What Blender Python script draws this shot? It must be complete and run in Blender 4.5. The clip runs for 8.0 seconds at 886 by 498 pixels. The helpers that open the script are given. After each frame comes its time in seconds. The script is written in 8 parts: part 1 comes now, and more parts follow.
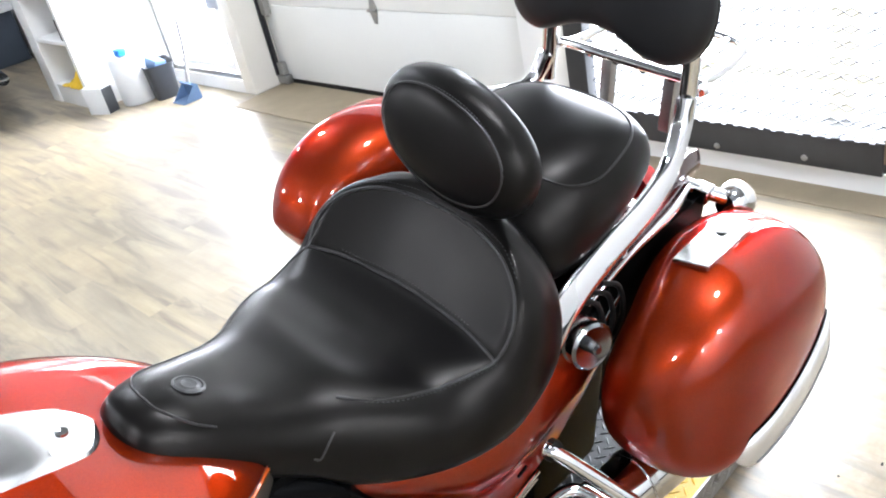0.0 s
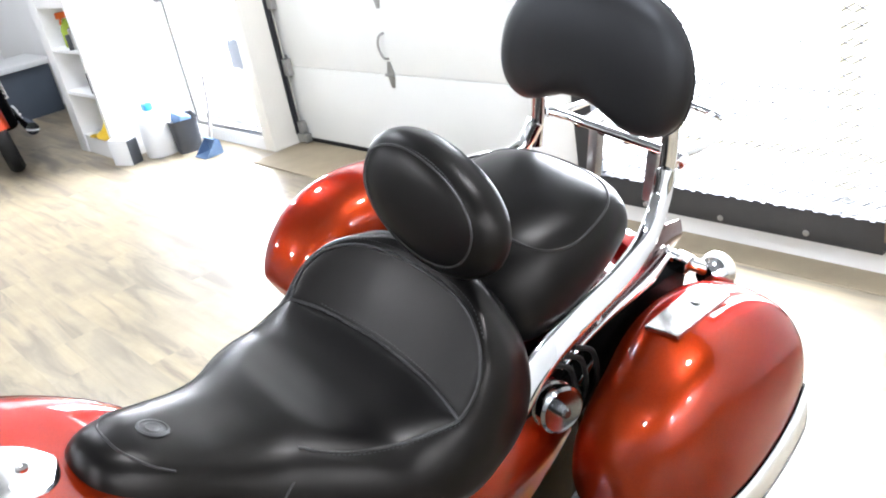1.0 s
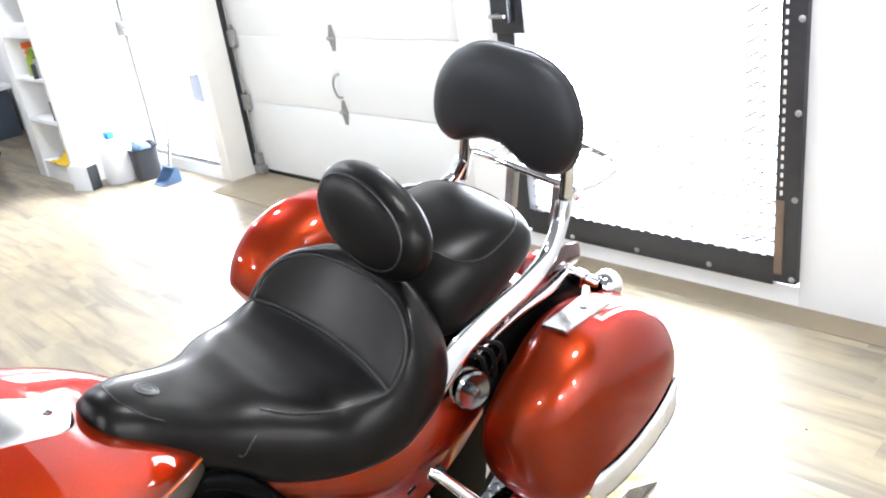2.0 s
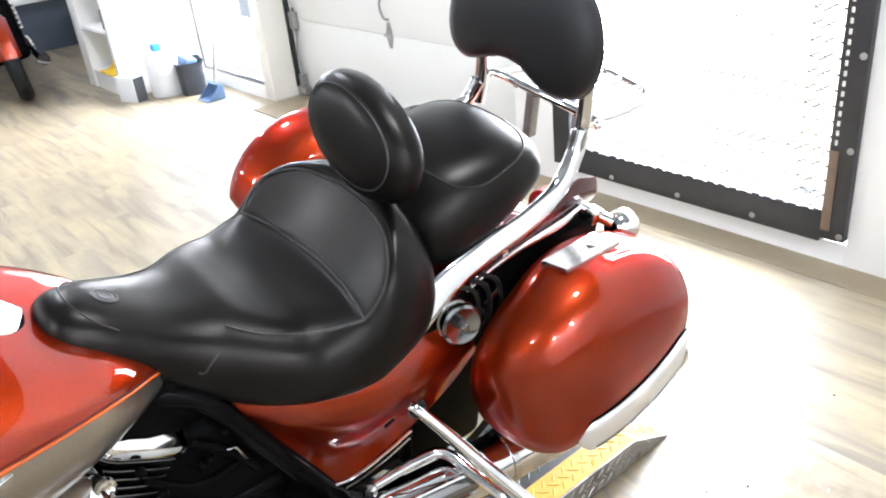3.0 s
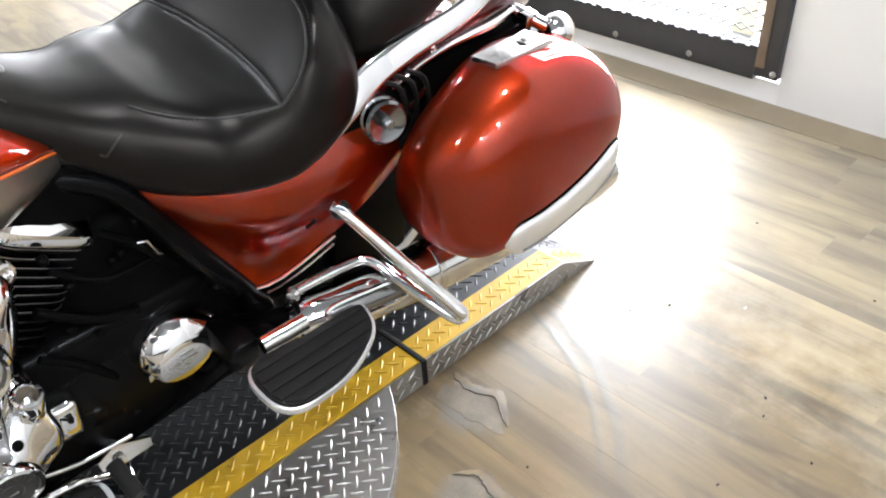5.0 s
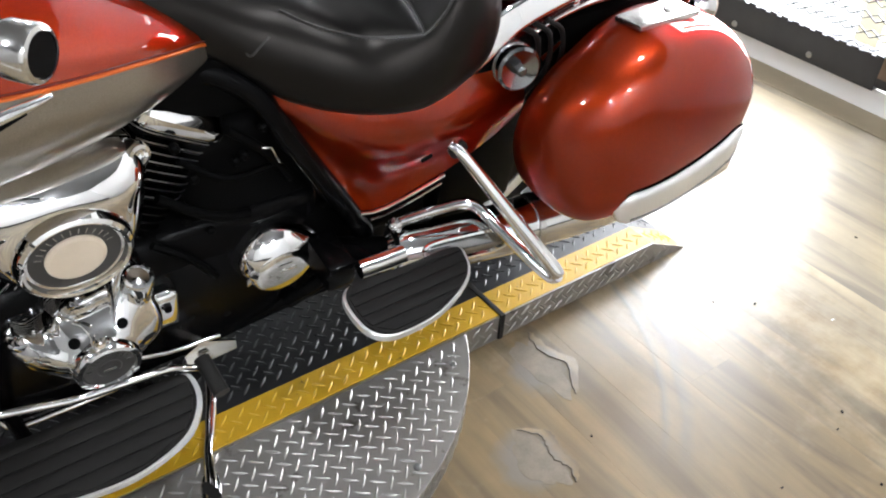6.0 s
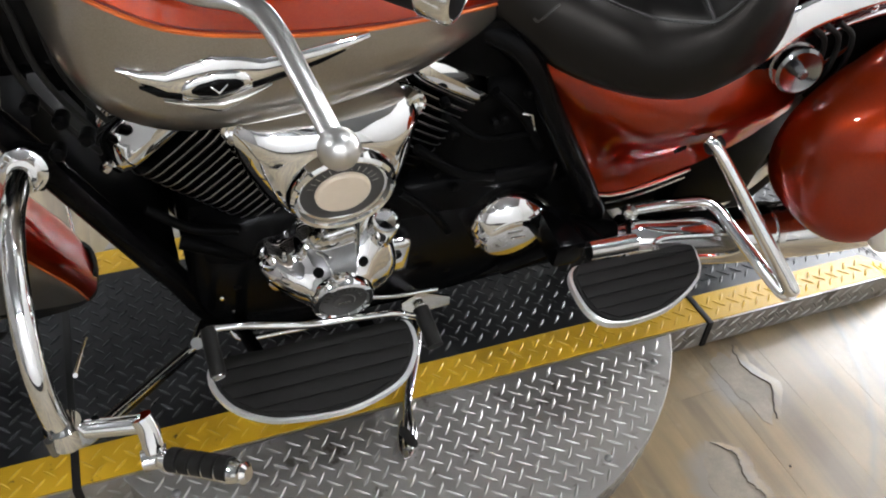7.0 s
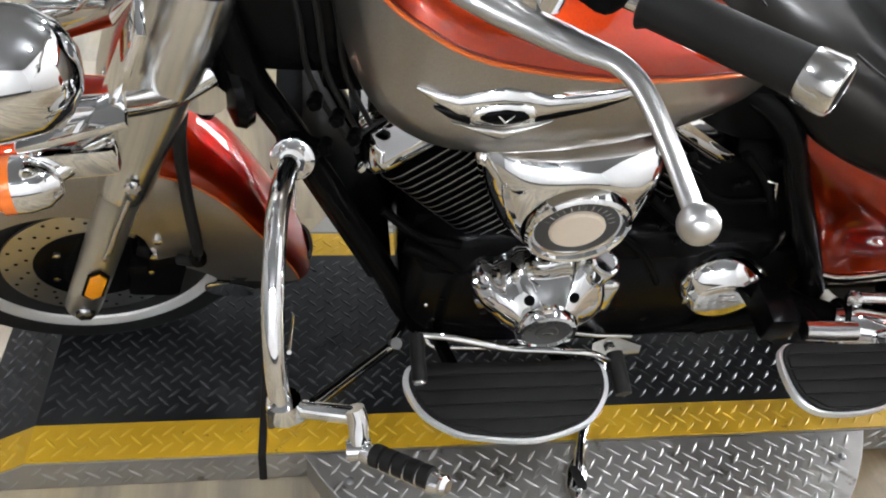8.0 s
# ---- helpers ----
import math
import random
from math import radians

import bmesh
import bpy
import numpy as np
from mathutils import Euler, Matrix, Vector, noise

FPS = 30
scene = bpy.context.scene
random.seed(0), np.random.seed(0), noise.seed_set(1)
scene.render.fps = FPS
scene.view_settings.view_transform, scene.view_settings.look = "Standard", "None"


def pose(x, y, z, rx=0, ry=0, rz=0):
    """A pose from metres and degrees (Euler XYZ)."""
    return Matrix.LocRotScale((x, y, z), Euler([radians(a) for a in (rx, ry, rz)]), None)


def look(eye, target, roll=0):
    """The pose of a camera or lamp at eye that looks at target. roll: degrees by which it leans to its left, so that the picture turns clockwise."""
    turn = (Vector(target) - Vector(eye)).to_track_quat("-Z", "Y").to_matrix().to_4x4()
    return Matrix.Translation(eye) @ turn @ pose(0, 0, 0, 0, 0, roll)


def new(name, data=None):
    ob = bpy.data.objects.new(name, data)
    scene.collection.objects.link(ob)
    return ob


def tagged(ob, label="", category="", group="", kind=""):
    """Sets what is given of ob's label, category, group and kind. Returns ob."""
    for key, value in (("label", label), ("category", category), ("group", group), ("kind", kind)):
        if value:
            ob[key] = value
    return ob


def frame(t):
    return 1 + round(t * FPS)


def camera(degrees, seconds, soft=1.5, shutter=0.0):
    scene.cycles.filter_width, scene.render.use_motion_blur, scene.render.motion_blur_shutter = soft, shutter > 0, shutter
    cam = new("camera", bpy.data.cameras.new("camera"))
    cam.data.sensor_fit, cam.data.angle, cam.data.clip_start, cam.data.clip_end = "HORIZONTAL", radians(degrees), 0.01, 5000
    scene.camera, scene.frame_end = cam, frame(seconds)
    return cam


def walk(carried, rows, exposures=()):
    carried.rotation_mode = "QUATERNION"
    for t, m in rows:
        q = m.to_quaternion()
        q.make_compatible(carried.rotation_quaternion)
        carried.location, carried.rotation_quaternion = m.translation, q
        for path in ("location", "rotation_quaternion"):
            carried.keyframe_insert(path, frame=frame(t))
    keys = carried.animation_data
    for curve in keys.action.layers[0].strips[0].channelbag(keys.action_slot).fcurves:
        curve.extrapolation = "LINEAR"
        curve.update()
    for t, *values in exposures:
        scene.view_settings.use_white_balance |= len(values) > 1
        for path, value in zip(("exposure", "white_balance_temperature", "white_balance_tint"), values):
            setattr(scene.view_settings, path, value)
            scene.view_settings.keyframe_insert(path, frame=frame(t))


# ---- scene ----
from mathutils.bvhtree import BVHTree
cam = camera(57.0, 8.0, 2.0)
# strengths of the daylight outside and of the ceiling's lamps
OUT_E, TUBE_E = 15.0, 112.0
PATH = [
    (0, (0.145, -1.056, 1.517), (1.25, 0.292, 0.536), -12.8),
    (0.5, (0.268, -1.064, 1.491), (1.275, 0.361, 0.514), -15.8),
    (1, (0.175, -1.128, 1.515), (1.311, 0.289, 0.675), -10.8),
    (2.3, (-0.015, -1.408, 1.606), (1.239, -0.057, 0.831), -8.0),
    (2.5, (0.047, -1.406, 1.581), (1.249, -0.009, 0.802), -6.8),
    (3, (0.136, -1.389, 1.52), (1.236, 0.018, 0.619), -6.1),
    (3.5, (0.147, -1.399, 1.49), (1.282, -0.049, 0.548), -3.1),
    (4, (0.156, -1.416, 1.43), (1.244, -0.089, 0.403), -7.2),
    (4.2, (0.148, -1.404, 1.423), (1.25, -0.138, 0.336), -6.2),
    (5.3, (0.119, -1.413, 1.36), (1.206, -0.227, 0.172), -1.7),
    (5.5, (0.103, -1.396, 1.359), (1.191, -0.225, 0.157), 0.5),
    (6, (0.043, -1.363, 1.343), (1.005, -0.123, 0.104), 3.4),
    (6.5, (-0.027, -1.314, 1.331), (0.759, -0.006, 0.039), 4.8),
    (7, (-0.085, -1.288, 1.325), (0.549, 0.091, 0.023), 5.2),
    (7.5, (-0.147, -1.259, 1.332), (0.341, 0.173, 0.023), 6.5),
    (8, (-0.217, -1.243, 1.343), (0.109, 0.236, 0.037), 8.0),
]
EXPOSURES = [(0.0, 1.68, 6050, 10), (1.0, 1.88, 6100, 10), (2.5, 1.87, 6100, 10), (3.5, 1.72, 6250, 10), (5.5, 1.47, 6350, 10), (7.0, 1.19, 6450, 10), (7.5, 1.22, 6420, 10), (8.0, 1.34, 6350, 10)]
walk(cam, [(t, look(eye, target, roll)) for t, eye, target, roll in PATH], EXPOSURES)


# ---- light: daylight through the openings, assumed globe lamps under the ceiling ----
world = bpy.data.worlds.new("world")
scene.world = world
world.use_nodes = True
wn = world.node_tree.nodes
sky = wn.new("ShaderNodeTexSky")
sky.sky_type, sky.sun_disc, sky.sun_elevation, sky.sun_rotation = "NISHITA", False, radians(40), radians(90)
world.node_tree.links.new(sky.outputs[0], wn["Background"].inputs[0])
wn["Background"].inputs[1].default_value = 0.15


# ---- materials ----
def material(name):
    m = bpy.data.materials.new(name)
    m.use_nodes = True
    return m, m.node_tree.nodes, m.node_tree.links, m.node_tree.nodes["Principled BSDF"]


def noise_node(n, l, scale, detail=4.0, rough=0.55, vector=None):
    t = n.new("ShaderNodeTexNoise")
    t.inputs["Scale"].default_value, t.inputs["Detail"].default_value, t.inputs["Roughness"].default_value = scale, detail, rough
    if vector is not None:
        l.new(vector, t.inputs["Vector"])
    return t


def ramp_node(n, l, fac, stops):
    r = n.new("ShaderNodeValToRGB")
    while len(r.color_ramp.elements) < len(stops):
        r.color_ramp.elements.new(0.5)
    for e, (p, c) in zip(r.color_ramp.elements, stops):
        e.position, e.color = p, (*c, 1)
    l.new(fac, r.inputs[0])
    return r


def mixed(n, l, fac, a, b, blend="MIX"):
    m = n.new("ShaderNodeMix")
    m.data_type, m.blend_type = "RGBA", blend
    for value, socket in ((fac, m.inputs[0]), (a, m.inputs[6]), (b, m.inputs[7])):
        if isinstance(value, (int, float)):
            socket.default_value = value
        elif isinstance(value, tuple):
            socket.default_value = (*value, 1)
        else:
            l.new(value, socket)
    return m.outputs[2]


def bumped(n, l, bsdf, height, strength, distance=0.001, before=None):
    b = n.new("ShaderNodeBump")
    b.inputs["Strength"].default_value, b.inputs["Distance"].default_value = strength, distance
    l.new(height, b.inputs["Height"])
    if before is not None:
        l.new(before, b.inputs["Normal"])
    l.new(b.outputs[0], bsdf.inputs["Normal"])
    return b.outputs[0]


def surface(name, colour, rough=0.5, metal=0.0, coat=0.0, vary=0.12, scale=14.0, wear=0.1, bump=0.0, bump_scale=300.0, distance=0.0006, coat_rough=0.03, gloss=0.5, marks=None):
    """A plain surface with broad and fine variation of colour and gloss."""
    m, n, l, p = material(name)
    p.inputs["Specular IOR Level"].default_value = gloss
    co = n.new("ShaderNodeTexCoord").outputs["Object"]
    broad = noise_node(n, l, scale, 3, 0.5, co)
    fine = noise_node(n, l, scale * 9, 5, 0.6, co)
    dark = tuple(max(0, c * (1 - vary)) for c in colour)
    light = tuple(min(1, c * (1 + vary)) for c in colour)
    base = mixed(n, l, broad.outputs[0], dark, light)
    base = mixed(n, l, 0.35, base, mixed(n, l, fine.outputs[0], dark, light))
    if marks is not None:
        tint, size, edge = marks
        spots = ramp_node(n, l, noise_node(n, l, size, 5, 0.65, co).outputs[0], [(edge, (0, 0, 0)), (edge + 0.05, (0.85, 0.85, 0.85))])
        base = mixed(n, l, spots.outputs[0], base, tint)
    l.new(base, p.inputs["Base Color"])
    mr = n.new("ShaderNodeMapRange")
    mr.inputs["To Min"].default_value, mr.inputs["To Max"].default_value = max(0.01, rough * (1 - wear)), min(1, rough * (1 + wear))
    l.new(fine.outputs[0], mr.inputs[0])
    l.new(mr.outputs[0], p.inputs["Roughness"])
    p.inputs["Metallic"].default_value = metal
    p.inputs["Coat Weight"].default_value, p.inputs["Coat Roughness"].default_value = coat, coat_rough
    if bump:
        bumped(n, l, p, noise_node(n, l, bump_scale, 3, 0.5, co).outputs[0], bump, distance)
    return m


def flake_paint(name, colour, glow, metal=0.55, rough=0.3):
    """Metallic lacquer: flakes under a clear coat."""
    m, n, l, p = material(name)
    co = n.new("ShaderNodeTexCoord").outputs["Object"]
    flakes = n.new("ShaderNodeTexVoronoi")
    flakes.inputs["Scale"].default_value = 1400
    l.new(co, flakes.inputs["Vector"])
    broad = noise_node(n, l, 6, 2, 0.5, co)
    base = mixed(n, l, broad.outputs[0], tuple(c * 0.93 for c in colour), tuple(min(1, c * 1.07) for c in colour))
    sep = n.new("ShaderNodeSeparateColor")
    l.new(flakes.outputs["Color"], sep.inputs[0])
    base = mixed(n, l, sep.outputs[0], base, mixed(n, l, 0.5, base, glow))
    l.new(base, p.inputs["Base Color"])
    p.inputs["Metallic"].default_value, p.inputs["Roughness"].default_value = metal, rough
    p.inputs["Specular IOR Level"].default_value = 0.1
    p.inputs["Specular Tint"].default_value = (*[min(1.0, c * 2.2) for c in glow], 1)
    p.inputs["Coat Weight"].default_value, p.inputs["Coat IOR"].default_value = 1.0, 1.45
    dust = noise_node(n, l, 45, 5, 0.6, co)
    mr = n.new("ShaderNodeMapRange")
    mr.inputs["To Min"].default_value, mr.inputs["To Max"].default_value = 0.008, 0.03
    l.new(dust.outputs[0], mr.inputs[0])
    l.new(mr.outputs[0], p.inputs["Coat Roughness"])
    return m


def leather(name, tone=1.0, low=0.30, high=0.38, gloss=0.20, tint=(1.0, 0.91, 0.82)):
    """Black hide: fine grain, soft creases, rubbed patches with more shine."""
    m, n, l, p = material(name)
    p.inputs["Specular IOR Level"].default_value = gloss
    # the warm default puts the floor's reflection into the tint of the highlights
    p.inputs["Specular Tint"].default_value = (*tint, 1)
    co = n.new("ShaderNodeTexCoord").outputs["Object"]
    broad = noise_node(n, l, 9, 3, 0.5, co)
    base = mixed(n, l, broad.outputs[0], (0.0030 * tone, 0.0028 * tone, 0.0027 * tone), (0.0044 * tone, 0.0041 * tone, 0.0040 * tone))
    l.new(base, p.inputs["Base Color"])
    mr = n.new("ShaderNodeMapRange")
    mr.inputs["From Min"].default_value, mr.inputs["From Max"].default_value = 0.3, 0.7
    mr.inputs["To Min"].default_value, mr.inputs["To Max"].default_value = low, high
    l.new(broad.outputs[0], mr.inputs[0])
    l.new(mr.outputs[0], p.inputs["Roughness"])
    bumped(n, l, p, noise_node(n, l, 240, 2, 0.5, co).outputs[0], 0.02, 0.0005)
    return m


def wood_floor(name, per_island=False):
    m, n, l, p = material(name)
    geo = n.new("ShaderNodeNewGeometry")
    if per_island:
        rnd = geo.outputs["Random Per Island"]
    else:
        rnd = n.new("ShaderNodeObjectInfo").outputs["Random"]

    def maths(kind, a, b):
        q = n.new("ShaderNodeMath")
        q.operation = kind
        for v, sock in ((a, q.inputs[0]), (b, q.inputs[1])):
            if isinstance(v, (int, float)):
                sock.default_value = v
            else:
                l.new(v, sock)
        return q.outputs[0]

    shift = n.new("ShaderNodeCombineXYZ")
    off = maths("MULTIPLY", rnd, 37.0)
    l.new(off, shift.inputs[0]), l.new(off, shift.inputs[1])

    def along(sx, sy):
        mp = n.new("ShaderNodeMapping")
        l.new(geo.outputs["Position"], mp.inputs["Vector"])
        mp.inputs["Scale"].default_value = (sx, sy, 1)
        l.new(shift.outputs[0], mp.inputs["Location"])
        return mp.outputs[0]

    # long soft patches of the print, its grain, and fine pores
    patch = noise_node(n, l, 1.0, 4, 0.55, along(9.0, 1.15))
    patch.inputs["Distortion"].default_value = 1.1
    grain = noise_node(n, l, 1.0, 5, 0.6, along(26.0, 1.7))
    pores = noise_node(n, l, 1.0, 3, 0.6, along(120.0, 6.0))
    tone = ramp_node(n, l, patch.outputs[0], [(0.28, (0.170, 0.148, 0.122)), (0.40, (0.240, 0.205, 0.156)), (0.48, (0.322, 0.272, 0.196)), (0.56, (0.366, 0.304, 0.206)), (0.64, (0.390, 0.326, 0.226)), (0.78, (0.360, 0.312, 0.240))])
    lines = ramp_node(n, l, grain.outputs[0], [(0.34, (0.70, 0.69, 0.68)), (0.56, (1, 1, 1))])
    base = mixed(n, l, 0.38, tone.outputs[0], lines.outputs[0], "MULTIPLY")
    fine = ramp_node(n, l, pores.outputs[0], [(0.36, (0.80, 0.79, 0.78)), (0.52, (1, 1, 1))])
    base = mixed(n, l, 0.25, base, fine.outputs[0], "MULTIPLY")
    plank = ramp_node(n, l, rnd, [(0.0, (0.86, 0.85, 0.84)), (0.22, (1.0, 0.98, 0.93)), (0.45, (0.93, 0.93, 0.93)), (0.7, (1.05, 1.02, 0.96)), (1.0, (0.96, 0.94, 0.90))])
    base = mixed(n, l, 1.0, base, plank.outputs[0], "MULTIPLY")
    # greyish scuffs and tyre dust, broad, over the planks
    dirt = noise_node(n, l, 2.3, 6, 0.65, geo.outputs["Position"])
    dirty = ramp_node(n, l, dirt.outputs[0], [(0.45, (0, 0, 0)), (0.66, (0.6, 0.6, 0.6))])
    base = mixed(n, l, dirty.outputs[0], base, (0.245, 0.205, 0.150))
    specks = noise_node(n, l, 60.0, 3, 0.6, geo.outputs["Position"])
    speck = ramp_node(n, l, specks.outputs[0], [(0.735, (0, 0, 0)), (0.775, (0.75, 0.75, 0.75))])
    base = mixed(n, l, speck.outputs[0], base, (0.06, 0.052, 0.045))
    # dull worn spots; a dirty stretch by the platform, widened to darken the near floor
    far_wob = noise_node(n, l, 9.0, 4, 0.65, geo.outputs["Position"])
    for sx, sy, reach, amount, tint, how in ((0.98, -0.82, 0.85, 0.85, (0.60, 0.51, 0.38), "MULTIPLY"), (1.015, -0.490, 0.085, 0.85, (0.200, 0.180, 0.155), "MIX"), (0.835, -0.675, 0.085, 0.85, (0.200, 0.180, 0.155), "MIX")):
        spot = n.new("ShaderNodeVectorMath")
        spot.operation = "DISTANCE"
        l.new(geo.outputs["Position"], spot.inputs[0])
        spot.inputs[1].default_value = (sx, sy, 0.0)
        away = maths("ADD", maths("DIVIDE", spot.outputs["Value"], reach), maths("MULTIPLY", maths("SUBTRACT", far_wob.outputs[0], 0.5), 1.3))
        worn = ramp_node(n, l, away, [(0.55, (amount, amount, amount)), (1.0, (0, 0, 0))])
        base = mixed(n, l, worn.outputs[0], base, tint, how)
    # two arcs rubbed by a wheel beside the platform's tail
    wob = noise_node(n, l, 7.0, 3, 0.6, geo.outputs["Position"])
    centre = n.new("ShaderNodeVectorMath")
    centre.operation = "DISTANCE"
    l.new(geo.outputs["Position"], centre.inputs[0])
    centre.inputs[1].default_value = (0.60, -0.165, 0.0)
    radius = maths("ADD", centre.outputs["Value"], maths("MULTIPLY", maths("SUBTRACT", wob.outputs[0], 0.5), 0.035))
    arcs = ramp_node(n, l, maths("MULTIPLY", maths("SUBTRACT", radius, 0.76), 8.0), [(0.0, (0, 0, 0)), (0.20, (0.1, 0.1, 0.1)), (0.30, (1, 1, 1)), (0.42, (0.15, 0.15, 0.15)), (0.52, (0.2, 0.2, 0.2)), (0.62, (0.85, 0.85, 0.85)), (0.70, (0.7, 0.7, 0.7)), (0.84, (0, 0, 0))])
    sep = n.new("ShaderNodeSeparateXYZ")
    l.new(geo.outputs["Position"], sep.inputs[0])
    span = n.new("ShaderNodeMapRange")
    span.interpolation_type = "SMOOTHSTEP"
    span.inputs["From Min"].default_value, span.inputs["From Max"].default_value = 1.02, 1.16
    l.new(sep.outputs[0], span.inputs[0])
    rub = maths("MULTIPLY", maths("MULTIPLY", arcs.outputs[0], span.outputs[0]), maths("ADD", wob.outputs[0], 0.1))
    base = mixed(n, l, rub, base, (0.13, 0.118, 0.10))
    l.new(base, p.inputs["Base Color"])
    rr = n.new("ShaderNodeMapRange")
    rr.inputs["To Min"].default_value, rr.inputs["To Max"].default_value = 0.26, 0.44
    l.new(dirt.outputs[0], rr.inputs[0])
    l.new(rr.outputs[0], p.inputs["Roughness"])
    p.inputs["Specular IOR Level"].default_value = 0.42
    first = bumped(n, l, p, grain.outputs[0], 0.05, 0.0004)
    second = bumped(n, l, p, noise_node(n, l, 3.4, 3, 0.5, geo.outputs["Position"]).outputs[0], 0.35, 0.006, first)
    bumped(n, l, p, rub, 0.35, 0.002, second)
    return m


def glass_material(name, tint=(1, 1, 1), rough=0.02):
    m, n, l, p = material(name)
    p.inputs["Base Color"].default_value = (*tint, 1)
    p.inputs["Transmission Weight"].default_value, p.inputs["Roughness"].default_value, p.inputs["IOR"].default_value = 1.0, rough, 1.45
    return m


def glowing(name, colour, strength):
    m, n, l, p = material(name)
    e = n.new("ShaderNodeEmission")
    e.inputs[0].default_value, e.inputs[1].default_value = (*colour, 1), strength
    l.new(e.outputs[0], n["Material Output"].inputs[0])
    return m


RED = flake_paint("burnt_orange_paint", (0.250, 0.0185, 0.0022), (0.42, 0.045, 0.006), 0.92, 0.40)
# darkened copy of the red: shade on the rear fender is in its colour
SHADEDRED = flake_paint("shaded_red_paint", (0.060, 0.005, 0.006), (0.13, 0.015, 0.012), 0.6, 0.22)
SILVER = flake_paint("silver_paint", (0.29, 0.265, 0.238), (0.45, 0.42, 0.38), 0.92, 0.30)
CHROME = surface("chrome", (0.82, 0.82, 0.82), 0.022, 1.0, vary=0.03, wear=0.5)
SATIN = surface("satin_aluminium", (0.62, 0.61, 0.59), 0.32, 1.0, vary=0.08, scale=30, bump=0.1)
DULLCHROME = surface("dull_chrome", (0.70, 0.69, 0.67), 0.16, 1.0, vary=0.08, scale=22, wear=0.4)
LEATHER = leather("black_leather")
# lighter copy of the leather: the gate's sheen on the pad is in its tone
SHEENLEATHER = leather("sheen_black_leather", 3.0, 0.42, 0.50, 0.30, (0.92, 0.94, 1.0))
STITCH = surface("grey_thread", (0.05, 0.05, 0.048), 0.7, vary=0.3, scale=200)
WELT = surface("black_welt", (0.022, 0.020, 0.018), 0.42, vary=0.2, gloss=0.5)
BLACK = surface("black_enamel", (0.0028, 0.0028, 0.0030), 0.20, 0.0, 0.0, gloss=0.06, vary=0.25, scale=16, bump=0.05)
MATTBLACK = surface("matt_black", (0.0028, 0.0028, 0.0028), 0.45, gloss=0.025, vary=0.3, scale=22, bump=0.15, bump_scale=220)
RUBBER = surface("black_rubber", (0.013, 0.0122, 0.0114), 0.55, gloss=0.13, vary=0.25, scale=30, bump=0.25, bump_scale=260)
TYRE = surface("tyre_rubber", (0.008, 0.008, 0.008), 0.65, gloss=0.3, vary=0.3, scale=25, bump=0.3, bump_scale=140)
PINSTRIPE = surface("orange_pinstripe", (0.60, 0.115, 0.014), 0.3, coat=0.6, vary=0.06)
AMBER = surface("amber_plastic", (0.70, 0.24, 0.004), 0.18, coat=0.8, vary=0.2, scale=120)
ORANGELENS = surface("orange_lens", (0.85, 0.18, 0.02), 0.15, coat=0.8, vary=0.12, scale=160)
CLEARLENS = surface("pale_lens", (0.72, 0.62, 0.52), 0.12, coat=0.8, vary=0.15, scale=90)
REDLENS = surface("red_lens", (0.45, 0.01, 0.008), 0.12, coat=0.8, vary=0.15, scale=90)
DIALFACE = surface("dark_dial", (0.055, 0.052, 0.050), 0.38, 0.3, vary=0.15, scale=60)
# hardly metallic: the floor's warm reflection is put into this beige
BRUSHED = surface("brushed_insert", (0.74, 0.63, 0.50), 0.38, 0.1, vary=0.08, scale=60)
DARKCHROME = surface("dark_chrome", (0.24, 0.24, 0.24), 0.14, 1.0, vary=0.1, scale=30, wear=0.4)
FORKCOVER = surface("polished_fork_cover", (0.74, 0.73, 0.71), 0.20, 1.0, vary=0.05, scale=20, wear=0.3)
BRIGHTALU = surface("bright_satin_guard", (0.86, 0.86, 0.85), 0.36, 0.75, vary=0.05, scale=30)
FINEDGE = surface("machined_fin_edge", (0.55, 0.54, 0.52), 0.30, 1.0, vary=0.15, scale=60)
GREYMETAL = surface("grey_cast_metal", (0.20, 0.20, 0.195), 0.42, 0.8, vary=0.25, scale=40, bump=0.25)

PLATEBLACK = surface("black_tread_paint", (0.010, 0.0103, 0.011), 0.37, 0.0, gloss=0.30, vary=0.45, scale=7, wear=0.25, bump=0.12, bump_scale=180)
PLATEYELLOW = surface("yellow_tread_paint", (0.47, 0.275, 0.010), 0.45, 0.0, gloss=0.35, marks=((0.035, 0.030, 0.022), 24.0, 0.645), vary=0.22, scale=11, wear=0.25, bump=0.15, bump_scale=150)
PLATEBARE = surface("bare_tread_plate", (0.36, 0.345, 0.32), 0.42, 0.85, marks=((0.15, 0.135, 0.115), 13.0, 0.60), vary=0.30, scale=6, wear=0.35, bump=0.12, bump_scale=150)
TREADBARE = surface("polished_tread", (0.40, 0.39, 0.37), 0.42, 0.9, vary=0.15, scale=40)
TREADDARK = surface("worn_black_tread", (0.022, 0.023, 0.025), 0.28, 0.0, gloss=0.45, vary=0.5, scale=9)
TREADYELLOW = surface("worn_yellow_tread", (0.54, 0.325, 0.018), 0.40, 0.0, gloss=0.4, vary=0.25, scale=30)

